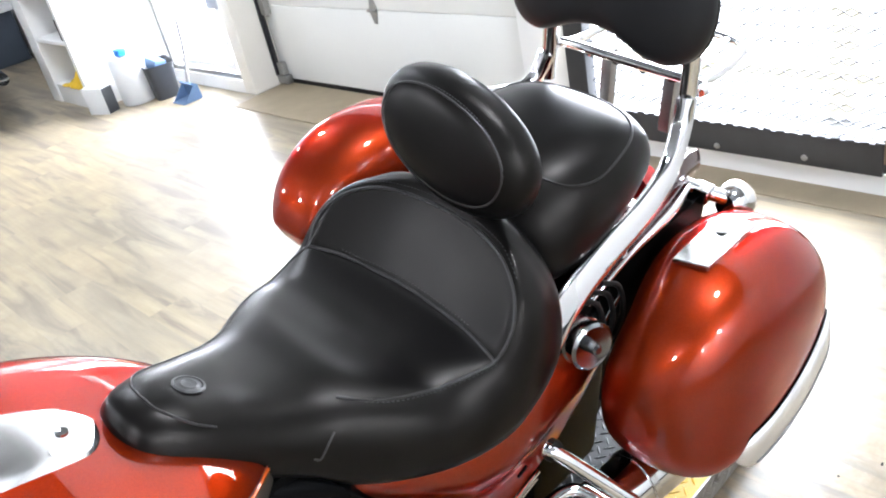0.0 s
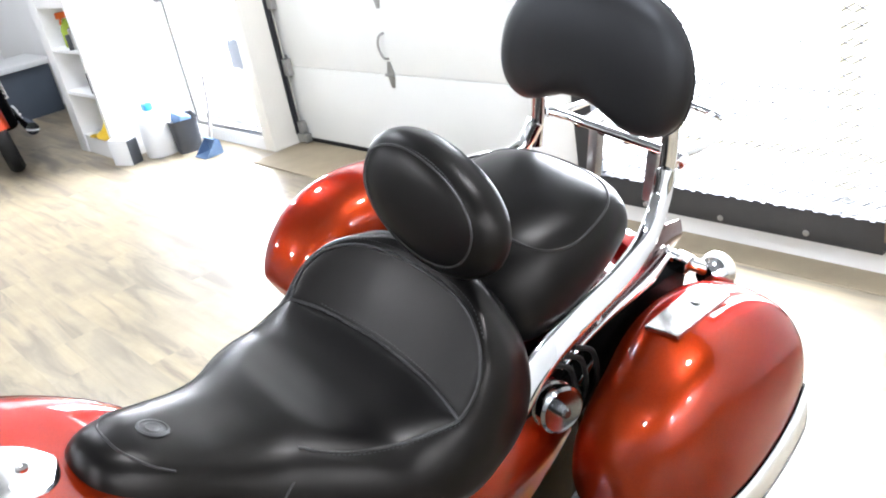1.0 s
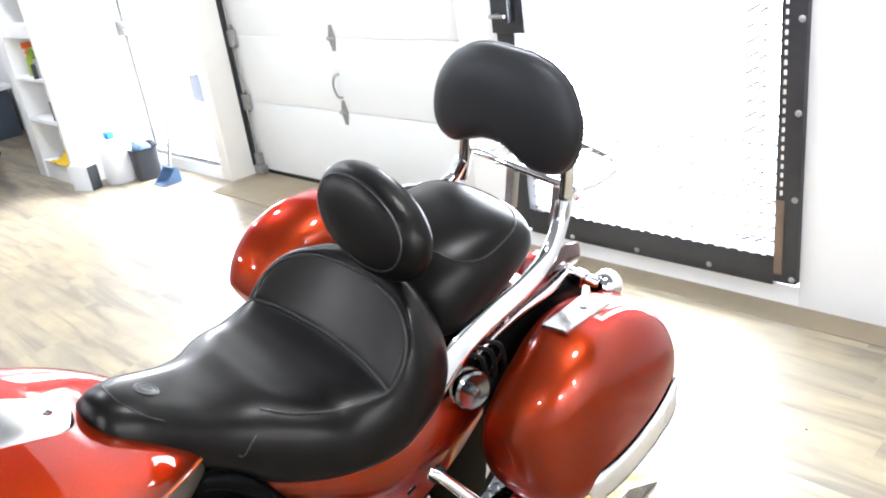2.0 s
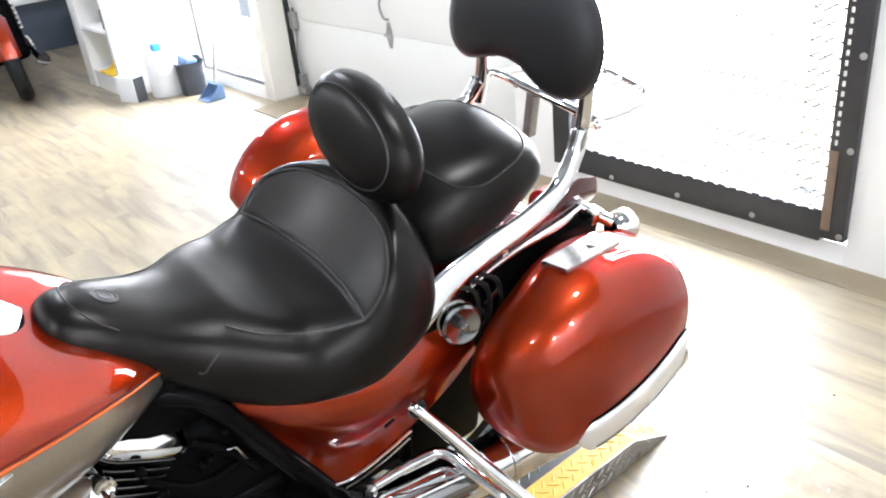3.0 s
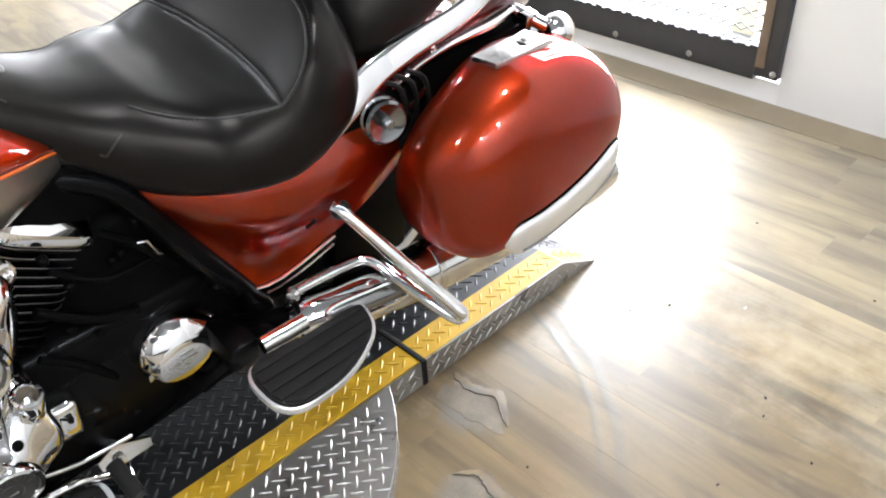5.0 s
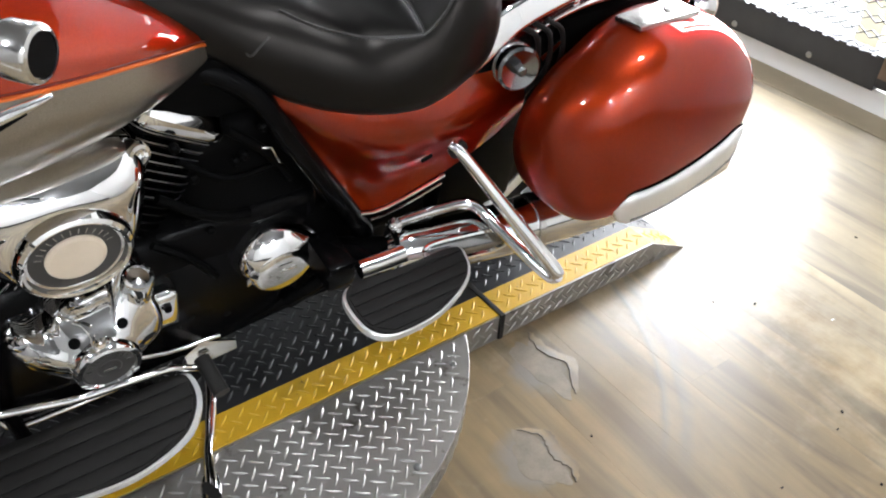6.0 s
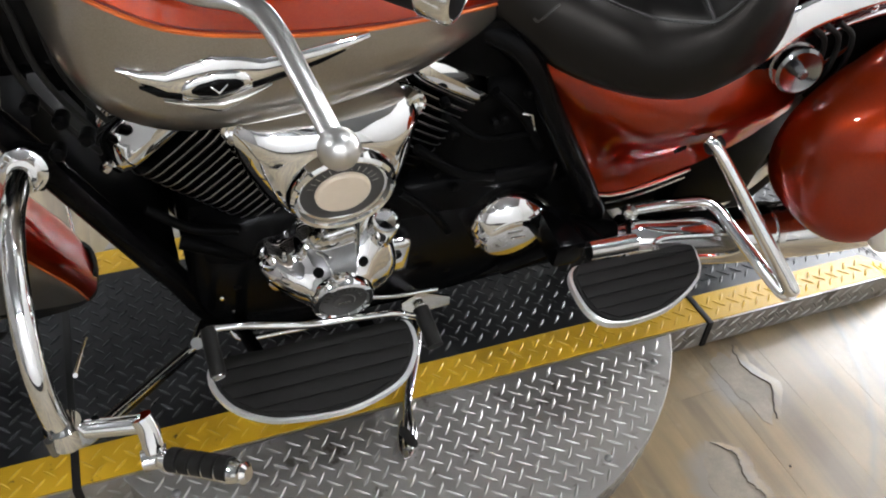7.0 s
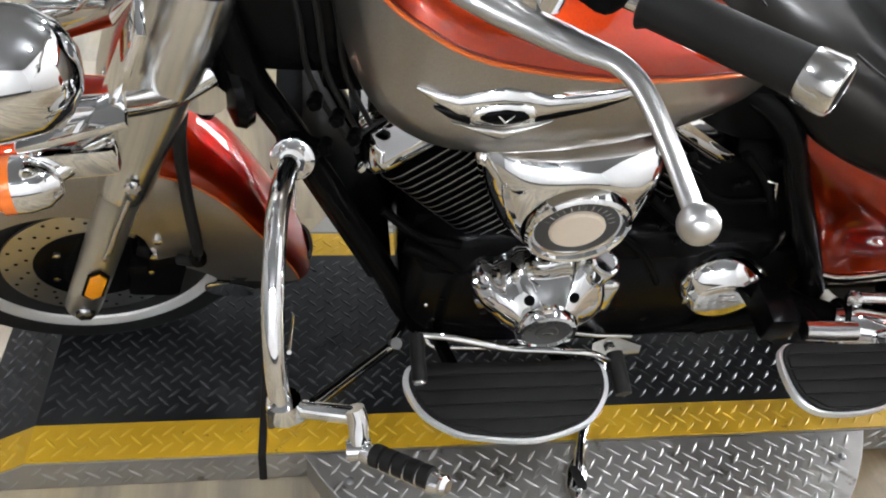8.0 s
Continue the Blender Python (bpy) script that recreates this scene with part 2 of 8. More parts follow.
WALLPAINT = surface("white_wall_paint", (0.80, 0.79, 0.77), 0.55, vary=0.03, scale=3, bump=0.1, bump_scale=90)
TRIMPAINT = surface("cream_trim_paint", (0.74, 0.71, 0.65), 0.45, vary=0.05, scale=6, bump=0.08, bump_scale=90)
DOORPAINT = surface("off_white_door_panel", (0.74, 0.735, 0.70), 0.42, vary=0.04, scale=4, bump=0.12, bump_scale=60)
BACKPAINT = surface("dark_grey_wall_paint", (0.24, 0.235, 0.23), 0.6, vary=0.06, scale=3)
GREYWALL = surface("pale_wall_paint", (0.84, 0.84, 0.83), 0.6, vary=0.05, scale=3)
DARKBAND = surface("dark_band_paint", (0.035, 0.035, 0.037), 0.5, vary=0.1, scale=4)
CEILPAINT = surface("ceiling_paint", (0.12, 0.12, 0.12), 0.8, vary=0.04, scale=3)
DARKSTEEL = surface("dark_grey_steel", (0.045, 0.046, 0.050), 0.42, 0.5, vary=0.3, scale=12, wear=0.3, bump=0.2, bump_scale=120)
ZINC = surface("zinc_hardware", (0.36, 0.355, 0.34), 0.38, 0.85, vary=0.3, scale=50)
RUSTYWOOD = surface("worn_brown_strip", (0.16, 0.11, 0.075), 0.6, vary=0.4, scale=30, bump=0.3, bump_scale=80)
FLOORMAT = surface("tan_threshold_mat", (0.27, 0.215, 0.14), 0.75, vary=0.25, scale=9, bump=0.3, bump_scale=160)
WHITEPLASTIC = surface("white_plastic", (0.72, 0.73, 0.74), 0.35, vary=0.04, scale=20)
BLUEPLASTIC = surface("blue_plastic", (0.03, 0.22, 0.72), 0.4, vary=0.1, scale=20)
DUSTBLUE = surface("dusty_blue_plastic", (0.10, 0.17, 0.30), 0.5, vary=0.15, scale=20)
GREYPLASTIC = surface("charcoal_plastic", (0.035, 0.038, 0.045), 0.5, vary=0.2, scale=15)
GREENLIQUID = surface("green_liquid_bottle", (0.35, 0.45, 0.05), 0.2, coat=0.5, vary=0.1, scale=30)
ORANGEPLASTIC = surface("orange_plastic", (0.85, 0.16, 0.02), 0.4, vary=0.08, scale=30)
YELLOWCLOTH = surface("yellow_cloth", (0.65, 0.42, 0.02), 0.8, vary=0.15, scale=40, bump=0.4, bump_scale=200)
TABLETOP = surface("white_laminate", (0.75, 0.75, 0.74), 0.35, vary=0.04, scale=8)
PINK = surface("pink_cloth", (0.70, 0.06, 0.16), 0.7, vary=0.15, scale=30)
NAVY = surface("slate_blue_cabinet_paint", (0.055, 0.07, 0.095), 0.5, vary=0.15, scale=10)
OUTSIDE = glowing("overcast_daylight", (0.93, 0.955, 1.0), OUT_E)
OUTPOST = surface("weathered_post", (0.34, 0.31, 0.22), 0.7, vary=0.15, scale=12)
TUBELIGHT = glowing("lamp_diffuser", (0.91, 0.945, 1.0), TUBE_E)
GLASS = glass_material("clear_glass")
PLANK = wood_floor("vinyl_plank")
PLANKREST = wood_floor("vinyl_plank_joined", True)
TORN = surface("torn_backing", (0.21, 0.175, 0.130), 0.6, vary=0.6, scale=22, bump=0.5, bump_scale=70, distance=0.001)
CRACKLINE = surface("dark_crack_line", (0.15, 0.125, 0.10), 0.8, vary=0.4, scale=60)
SUBFLOOR = surface("grey_subfloor", (0.17, 0.16, 0.15), 0.8, vary=0.3, scale=20, bump=0.4, bump_scale=60)


# ---- mesh helpers ----
def smooth_mesh(me, angle=38):
    me.polygons.foreach_set("use_smooth", [True] * len(me.polygons))
    me.set_sharp_from_angle(angle=radians(angle))


def part(name, bm, mat, parent=None, label="", angle=38):
    me = bpy.data.meshes.new(name)
    bmesh.ops.recalc_face_normals(bm, faces=bm.faces)
    bm.to_mesh(me)
    bm.free()
    me.materials.append(mat)
    smooth_mesh(me, angle)
    ob = new(name, me)
    if parent is not None:
        ob.parent = parent
    if label:
        tagged(ob, label)
    return ob


def raw(name, verts, faces, mat, parent=None, angle=30):
    me = bpy.data.meshes.new(name)
    me.from_pydata(verts, [], faces)
    me.materials.append(mat)
    smooth_mesh(me, angle)
    ob = new(name, me)
    if parent is not None:
        ob.parent = parent
    return ob


def thing(name, m, label, category, group="", kind=""):
    ob = new(name)
    ob.empty_display_size = 0.1
    ob.matrix_world = m
    return tagged(ob, label, category, group, kind)


def spline(pts, n=8):
    """Points on a smooth curve through pts."""
    p = [Vector(q) for q in pts]
    p = [p[0] * 2 - p[1]] + p + [p[-1] * 2 - p[-2]]
    out = []
    for i in range(1, len(p) - 2):
        for k in range(n):
            t = k / n
            a, b, c, d = p[i - 1], p[i], p[i + 1], p[i + 2]
            out.append(0.5 * ((2 * b) + (c - a) * t + (2 * a - 5 * b + 4 * c - d) * t * t + (3 * b - a - 3 * c + d) * t ** 3))
    out.append(p[-2].copy())
    return out


def lerp_table(rows, x):
    """Smooth interpolation in rows (x, a, b, ...)."""
    if x <= rows[0][0]:
        return list(rows[0][1:])
    for r0, r1 in zip(rows, rows[1:]):
        if x <= r1[0]:
            t = (x - r0[0]) / (r1[0] - r0[0])
            i = rows.index(r0)
            q0, q1 = rows[max(0, i - 1)], rows[min(len(rows) - 1, i + 2)]
            out = []
            for k in range(1, len(r0)):
                d = r1[0] - r0[0]
                m0 = (r1[k] - q0[k]) / max(1e-6, r1[0] - q0[0]) * d
                m1 = (q1[k] - r0[k]) / max(1e-6, q1[0] - r0[0]) * d
                out.append((2 * t ** 3 - 3 * t * t + 1) * r0[k] + (t ** 3 - 2 * t * t + t) * m0 + (-2 * t ** 3 + 3 * t * t) * r1[k] + (t ** 3 - t * t) * m1)
            return out
    return list(rows[-1][1:])


def loft(bm, rings, closed=True, caps=True):
    vs = [[bm.verts.new(p) for p in ring] for ring in rings]
    n = len(vs[0])
    for a, b in zip(vs, vs[1:]):
        for i in range(n if closed else n - 1):
            j = (i + 1) % n
            bm.faces.new((a[i], a[j], b[j], b[i]))
    if caps and closed:
        bm.faces.new(list(reversed(vs[0])))
        bm.faces.new(vs[-1])
    return bm


def thicken(bm, depth):
    """Gives an open sheet a thickness."""
    bmesh.ops.recalc_face_normals(bm, faces=bm.faces)
    bmesh.ops.solidify(bm, geom=bm.faces[:], thickness=depth)
    return bm


def tube(bm, pts, r, seg=12, up=None, squash=1.0):
    """A round bar along pts; r is one radius or one for each point."""
    pts = [Vector(p) for p in pts]
    rs = r if isinstance(r, (list, tuple)) else [r] * len(pts)
    rings, side = [], None
    for i, p in enumerate(pts):
        d = (pts[min(i + 1, len(pts) - 1)] - pts[max(i - 1, 0)]).normalized()
        if side is None:
            ref = Vector(up) if up is not None else (Vector((0, 0, 1)) if abs(d.z) < 0.9 else Vector((1, 0, 0)))
            side = d.cross(ref).normalized()
        side = (side - d * side.dot(d)).normalized()
        other = d.cross(side)
        rings.append([p + rs[i] * (math.cos(a) * side + math.sin(a) * squash * other) for a in (2 * math.pi * k / seg for k in range(seg))])
    return loft(bm, rings)


def lathe(bm, profile, origin=(0, 0, 0), axis=(0, 0, 1), seg=32):
    """Turns (radius, height) points round an axis."""
    q = Vector((0, 0, 1)).rotation_difference(Vector(axis).normalized())
    o = Vector(origin)
    rings = []
    for r, h in profile:
        r = max(r, 1e-4)
        rings.append([o + q @ Vector((r * math.cos(2 * math.pi * k / seg), r * math.sin(2 * math.pi * k / seg), h)) for k in range(seg)])
    return loft(bm, rings)


def box(bm, lo, hi, bevel=0.0, segments=2):
    """A block between two corners."""
    r = bmesh.ops.create_cube(bm, size=1.0)
    lo, hi = Vector(lo), Vector(hi)
    for v in r["verts"]:
        v.co = Vector(((lo[i] + hi[i]) / 2 + v.co[i] * (hi[i] - lo[i])) for i in range(3))
    if bevel:
        es = {e for v in r["verts"] for e in v.link_edges}
        bmesh.ops.bevel(bm, geom=list(es), offset=bevel, segments=segments, affect="EDGES", profile=0.6)
    return bm


def turned_box(bm, size, m, bevel=0.0):
    start = set(bm.verts)
    box(bm, [-s / 2 for s in size], [s / 2 for s in size], bevel)
    for v in bm.verts:
        if v not in start:
            v.co = m @ v.co
    return bm


def slab(bm, outline, height, m=None, bevel=0.0, segments=2):
    """A plate of the given outline (x, y), thick along z."""
    start = set(bm.verts)
    low = [bm.verts.new((x, y, 0)) for x, y in outline]
    top = [bm.verts.new((x, y, height)) for x, y in outline]
    bm.faces.new(list(reversed(low)))
    cap = bm.faces.new(top)
    n = len(low)
    for i in range(n):
        bm.faces.new((low[i], low[(i + 1) % n], top[(i + 1) % n], top[i]))
    if bevel:
        bmesh.ops.bevel(bm, geom=list(cap.edges), offset=bevel, segments=segments, affect="EDGES", profile=0.6)
    if m is not None:
        for v in bm.verts:
            if v not in start:
                v.co = m @ v.co
    return bm


def rounded_outline(cx, cy, rx, ry, n=2.6, count=40):
    out = []
    for k in range(count):
        a = 2 * math.pi * k / count
        c, s = math.cos(a), math.sin(a)
        out.append((cx + rx * math.copysign(abs(c) ** (2 / n), c), cy + ry * math.copysign(abs(s) ** (2 / n), s)))
    return out


def frame_matrix(origin, x_axis, z_axis):
    z = Vector(z_axis).normalized()
    x = (Vector(x_axis) - z * Vector(x_axis).dot(z)).normalized()
    y = z.cross(x)
    m = Matrix((x, y, z)).transposed().to_4x4()
    m.translation = origin
    return m


# ---- the room ----
GATE_X, GARAGE_X, DOORWALL_X = 2.82, 2.96, 2.72
ROOM_LEFT, ROOM_RIGHT, ROOM_BACK, CEIL = 9.2, -4.2, -4.2, 3.3


def structure(name, bm, mat, label, category):
    return tagged(part(name, bm, mat), label, category, kind="structure")


bm = bmesh.new()
box(bm, (ROOM_BACK, ROOM_RIGHT, -0.12), (3.1, ROOM_LEFT, -0.004))
floor = structure("floor", bm, SUBFLOOR, "worn wood-look vinyl plank floor with scuffs", "floor")

bm = bmesh.new()
box(bm, (ROOM_BACK - 0.15, ROOM_RIGHT - 0.15, CEIL), (3.4, ROOM_LEFT + 0.15, CEIL + 0.15))
structure("ceiling", bm, CEILPAINT, "dark grey painted ceiling", "ceiling")

# the wall with the gate: pieces round its opening, then the garage door's reveal, then the glass door's wall
gy0, gy1, gz0, gz1 = -0.275, 1.09, 0.085, 2.15
bm = bmesh.new()
box(bm, (GATE_X, ROOM_RIGHT, 0), (GATE_X + 0.25, gy0, CEIL), 0.003)
structure("wall_gate_side", bm, WALLPAINT, "plain white painted wall beside the gate", "wall")
bm = bmesh.new()
box(bm, (GATE_X, gy0, 0), (GATE_X + 0.25, gy1, gz0))
structure("wall_gate_sill", bm, WALLPAINT, "low white sill under the mesh gate", "wall")
bm = bmesh.new()
box(bm, (GATE_X, gy0, gz1), (GATE_X + 0.25, gy1, CEIL))
structure("wall_gate_head", bm, WALLPAINT, "white wall above the mesh gate", "wall")
bm = bmesh.new()
box(bm, (GATE_X, gy1, 0), (GATE_X + 0.28, 1.36, CEIL), 0.003)
structure("wall_pillar", bm, WALLPAINT, "white pillar between gate and garage door", "wall")
bm = bmesh.new()
box(bm, (GATE_X, 1.36, 2.35), (GATE_X + 0.30, 3.60, CEIL))
structure("wall_garage_head", bm, WALLPAINT, "white wall above the garage door", "wall")
bm = bmesh.new()
box(bm, (DOORWALL_X, 3.60, 0), (DOORWALL_X + 0.42, 3.72, CEIL), 0.003)
structure("wall_garage_jamb", bm, TRIMPAINT, "cream painted pillar beside the garage door", "wall")
bm = bmesh.new()
box(bm, (DOORWALL_X, 3.72, 0), (DOORWALL_X + 0.25, 4.70, 0.085))
structure("wall_door_sill", bm, WALLPAINT, "low white sill under the glass door", "wall")
bm = bmesh.new()
box(bm, (DOORWALL_X, 3.72, 2.1), (DOORWALL_X + 0.25, 4.70, CEIL))
structure("wall_door_head", bm, WALLPAINT, "white wall above the glass door", "wall")
bm = bmesh.new()
box(bm, (DOORWALL_X, 4.70, 0), (DOORWALL_X + 0.25, ROOM_LEFT, CEIL))
structure("wall_far_side", bm, WALLPAINT, "plain white wall behind the shelves", "wall")
bm = bmesh.new()
box(bm, (ROOM_BACK - 0.15, ROOM_LEFT, 0), (3.1, ROOM_LEFT + 0.15, CEIL))
structure("wall_left_end", bm, WALLPAINT, "plain white end wall", "wall")
bm = bmesh.new()
box(bm, (ROOM_BACK - 0.15, ROOM_RIGHT - 0.15, 0), (3.1, ROOM_RIGHT, CEIL))
structure("wall_right_end", bm, GREYWALL, "plain pale wall behind the camera", "wall")
# unseen band, added so the chrome has something dark to reflect
bm = bmesh.new()
box(bm, (ROOM_BACK, ROOM_RIGHT, 0), (GATE_X, ROOM_RIGHT + 0.02, 0.30), 0.003)
structure("wall_dark_band", bm, DARKBAND, "unseen dark band added to the end wall for reflections", "wall")
bm = bmesh.new()
box(bm, (ROOM_BACK - 0.15, ROOM_RIGHT, 0), (ROOM_BACK, ROOM_LEFT, CEIL))
structure("wall_back", bm, BACKPAINT, "dark grey painted end wall", "wall")

# bright overcast daylight outside
bm = bmesh.new()
box(bm, (5.2, -7, -0.5), (5.3, 14, 6))
structure("backdrop", bm, OUTSIDE, "bright overcast sky outside the openings", "sky")
bm = bmesh.new()
box(bm, (3.12, -7, -0.3), (5.2, 14, -0.1))
structure("ground", bm, surface("worn_asphalt", (0.085, 0.085, 0.083), 0.85, vary=0.3, scale=3), "grey asphalt yard outside the gate", "ground")


# ---- gate with expanded metal ----
def build_gate():
    g = thing("mesh_gate", Matrix(), "dark steel gate frame filled with expanded metal mesh", "gate")
    x0, x1 = GATE_X - 0.03, GATE_X + 0.03
    for name, lo, hi in (("side_rail", (x0, gy0, 0.105), (x1, gy0 + 0.088, gz1)), ("side_rail", (x0, gy1 - 0.10, 0.105), (x1, gy1, gz1)),
                         ("bottom_rail", (x0, gy0 + 0.088, 0.088), (x1, gy1 - 0.10, 0.205)), ("top_rail", (x0, gy0 + 0.088, gz1 - 0.08), (x1, gy1 - 0.10, gz1))):
        bm = bmesh.new()
        box(bm, lo, hi, 0.003)
        part(name, bm, DARKSTEEL, g)
    # the mesh: rows of flattened strands that meet at their bends
    y0, y1, z0, z1 = gy0 + 0.08, gy1 - 0.09, 0.19, gz1 - 0.07
    cw, ch = 0.048, 0.027
    verts, faces = [], []
    cols, rows = int((y1 - y0) / (cw / 2)), int((z1 - z0) / ch)
    for r in range(rows + 1):
        for c in range(cols + 1):
            y = y0 + c * cw / 2
            z = z0 + r * ch + (0.5 * ch if c % 2 else 0.0) * (1 if r % 2 == 0 else -1) * 0.94
            b = len(verts)
            verts += [(GATE_X - 0.003, y, z + 0.0027), (GATE_X + 0.003, y, z + 0.0022), (GATE_X - 0.0005, y, z - 0.0031)]
            if c:
                a = b - 3
                faces += [(a, a + 1, b + 1, b), (a + 1, a + 2, b + 2, b + 1), (a + 2, a, b, b + 2)]
    tagged(raw("expanded_mesh", verts, faces, DARKSTEEL, g), "dark expanded metal mesh", kind="stuff")
    # ragged teeth of the mesh's cut edge, over the bottom rail
    bm = bmesh.new()
    y = gy0 + 0.10
    while y < gy1 - 0.11:
        turned_box(bm, (0.006, 0.030, 0.010), pose(GATE_X - 0.034, y, 0.208 + random.uniform(-0.003, 0.003), random.uniform(-8, 8), 0, 0), 0.002)
        y += 0.048
    part("mesh_edge", bm, DARKSTEEL, g)
    for y, z in ([(gy0 + 0.016, 0.125 + 0.322 * k) for k in range(6)] + [(0.075, 0.118), (0.41, 0.112), (0.75, 0.108)]):
        bm = bmesh.new()
        lathe(bm, [(0.0, 0.0), (0.012, 0.0), (0.012, 0.003), (0.008, 0.006), (0.0, 0.007)], (x0, y, z), (-1, 0, 0), 14)
        part("bolt", bm, ZINC, g, "zinc bolt")
    bm = bmesh.new()
    box(bm, (x0 - 0.006, gy0 + 0.052, 0.14), (x0 - 0.001, gy0 + 0.085, 0.44), 0.002)
    part("wear_strip", bm, RUSTYWOOD, g, "worn brown strip on the rail")
    z = 0.46
    while z < 2.0:
        bm = bmesh.new()
        box(bm, (x0 - 0.004, gy0 + 0.062, z), (x0 + 0.002, gy0 + 0.071, z + 0.017), 0.001)
        part("slot", bm, TRIMPAINT, g)
        z += 0.034
    bm = bmesh.new()
    box(bm, (x0 - 0.05, gy1 - 0.20, 1.04), (x0, gy1 - 0.02, 1.34), 0.006)
    box(bm, (x0 - 0.09, gy1 - 0.15, 1.09), (x0 - 0.05, gy1 - 0.12, 1.22), 0.004)
    part("lock_box", bm, DARKSTEEL, g, "dark steel lock box")
    bm = bmesh.new()
    tube(bm, [(x0 - 0.05, gy1 - 0.06, 1.12), (x0 - 0.10, gy1 - 0.06, 1.12), (x0 - 0.10, gy1 - 0.14, 1.12)], 0.008)
    part("latch_handle", bm, ZINC, g)
    return g


build_gate()


# posts and a rail of the yard, pale in the glare behind the mesh
def build_yard_fence():
    f = thing("yard_post", Matrix(), "pale weathered post and rail outside the gate", "post")
    bm = bmesh.new()
    box(bm, (3.60, 0.215, -0.1), (3.70, 0.325, 2.4), 0.004)
    part("post", bm, OUTPOST, f)
    bm = bmesh.new()
    box(bm, (3.62, -1.2, 0.06), (3.68, 2.2, 0.14), 0.004)
    part("rail", bm, OUTPOST, f)


build_yard_fence()


# ---- garage door ----
def build_garage_door():
    g = thing("garage_door", Matrix(), "closed off-white sectional garage door with hinges", "garage door")
    z0, heights = 0.03, (0.485, 0.44, 0.44, 0.44, 0.44)
    for h in heights:
        bm = bmesh.new()
        box(bm, (GARAGE_X, 1.30, z0 + 0.002), (GARAGE_X + 0.05, 3.62, z0 + h - 0.002), 0.004)
        part("door_panel", bm, DOORPAINT, g)
        z0 += h
    bm = bmesh.new()
    box(bm, (GARAGE_X - 0.004, 1.30, 0.0), (GARAGE_X + 0.045, 3.60, 0.030), 0.006)
    part("bottom_seal", bm, RUBBER, g, "black rubber seal")

    def hinge(y, z):
        bm = bmesh.new()
        m = frame_matrix((GARAGE_X - 0.001, y, z), (0, 1, 0), (-1, 0, 0))
        slab(bm, [(-0.012, -0.075), (0.012, -0.075), (0.030, -0.01), (0.030, 0.01), (0.012, 0.075), (-0.012, 0.075), (-0.030, 0.01), (-0.030, -0.01)], 0.004, m)
        lathe(bm, [(0, -0.035), (0.009, -0.035), (0.009, 0.035), (0, 0.035)], (GARAGE_X - 0.012, y, z), (0, 1, 0), 12)
        part("hinge", bm, ZINC, g, "zinc hinge")
        for dz in (-0.05, 0.05):
            bm = bmesh.new()
            lathe(bm, [(0, 0), (0.006, 0), (0.006, 0.003), (0, 0.004)], (GARAGE_X - 0.005, y, z + dz), (-1, 0, 0), 8)
            part("hinge_screw", bm, ZINC, g)
    for z in (0.515, 0.957, 1.397):
        hinge(2.505, z)
        hinge(1.40, z)
        hinge(3.57, z)
    bm = bmesh.new()
    tube(bm, spline([(GARAGE_X - 0.002, 2.50, 0.75), (GARAGE_X - 0.03, 2.515, 0.735), (GARAGE_X - 0.035, 2.53, 0.68), (GARAGE_X - 0.03, 2.51, 0.62), (GARAGE_X - 0.002, 2.50, 0.605)], 5), 0.007)
    part("pull_handle", bm, ZINC, g, "bent steel pull handle")
    bm = bmesh.new()
    box(bm, (GARAGE_X - 0.055, 3.585, 0.06), (GARAGE_X - 0.035, 3.60, 2.3), 0.002)
    box(bm, (GARAGE_X - 0.040, 3.555, 0.06), (GARAGE_X - 0.036, 3.60, 2.3), 0.001)
    part("track", bm, DARKSTEEL, g, "grey steel roller track")
    for z in (0.10, 0.52, 0.95, 1.40):
        bm = bmesh.new()
        box(bm, (GARAGE_X - 0.045, 3.52, z - 0.06), (GARAGE_X - 0.004, 3.575, z + 0.05), 0.006)
        part("roller_bracket", bm, ZINC, g)
    bm = bmesh.new()
    box(bm, (GARAGE_X - 0.06, 3.48, 0.012), (GARAGE_X - 0.01, 3.585, 0.07), 0.008)
    part("floor_bracket", bm, ZINC, g)


build_garage_door()

bm = bmesh.new()
box(bm, (2.52, 1.25, 0.001), (GARAGE_X, 3.56, 0.007), 0.002)
tagged(part("threshold_mat", bm, FLOORMAT), "tan worn threshold mat before the garage door", "mat")
bm = bmesh.new()
box(bm, (2.68, -3.5, 0.0005), (GATE_X, 1.22, 0.0035), 0.001)
tagged(part("threshold_mat", bm, FLOORMAT), "tan worn strip along the gate wall", "mat")


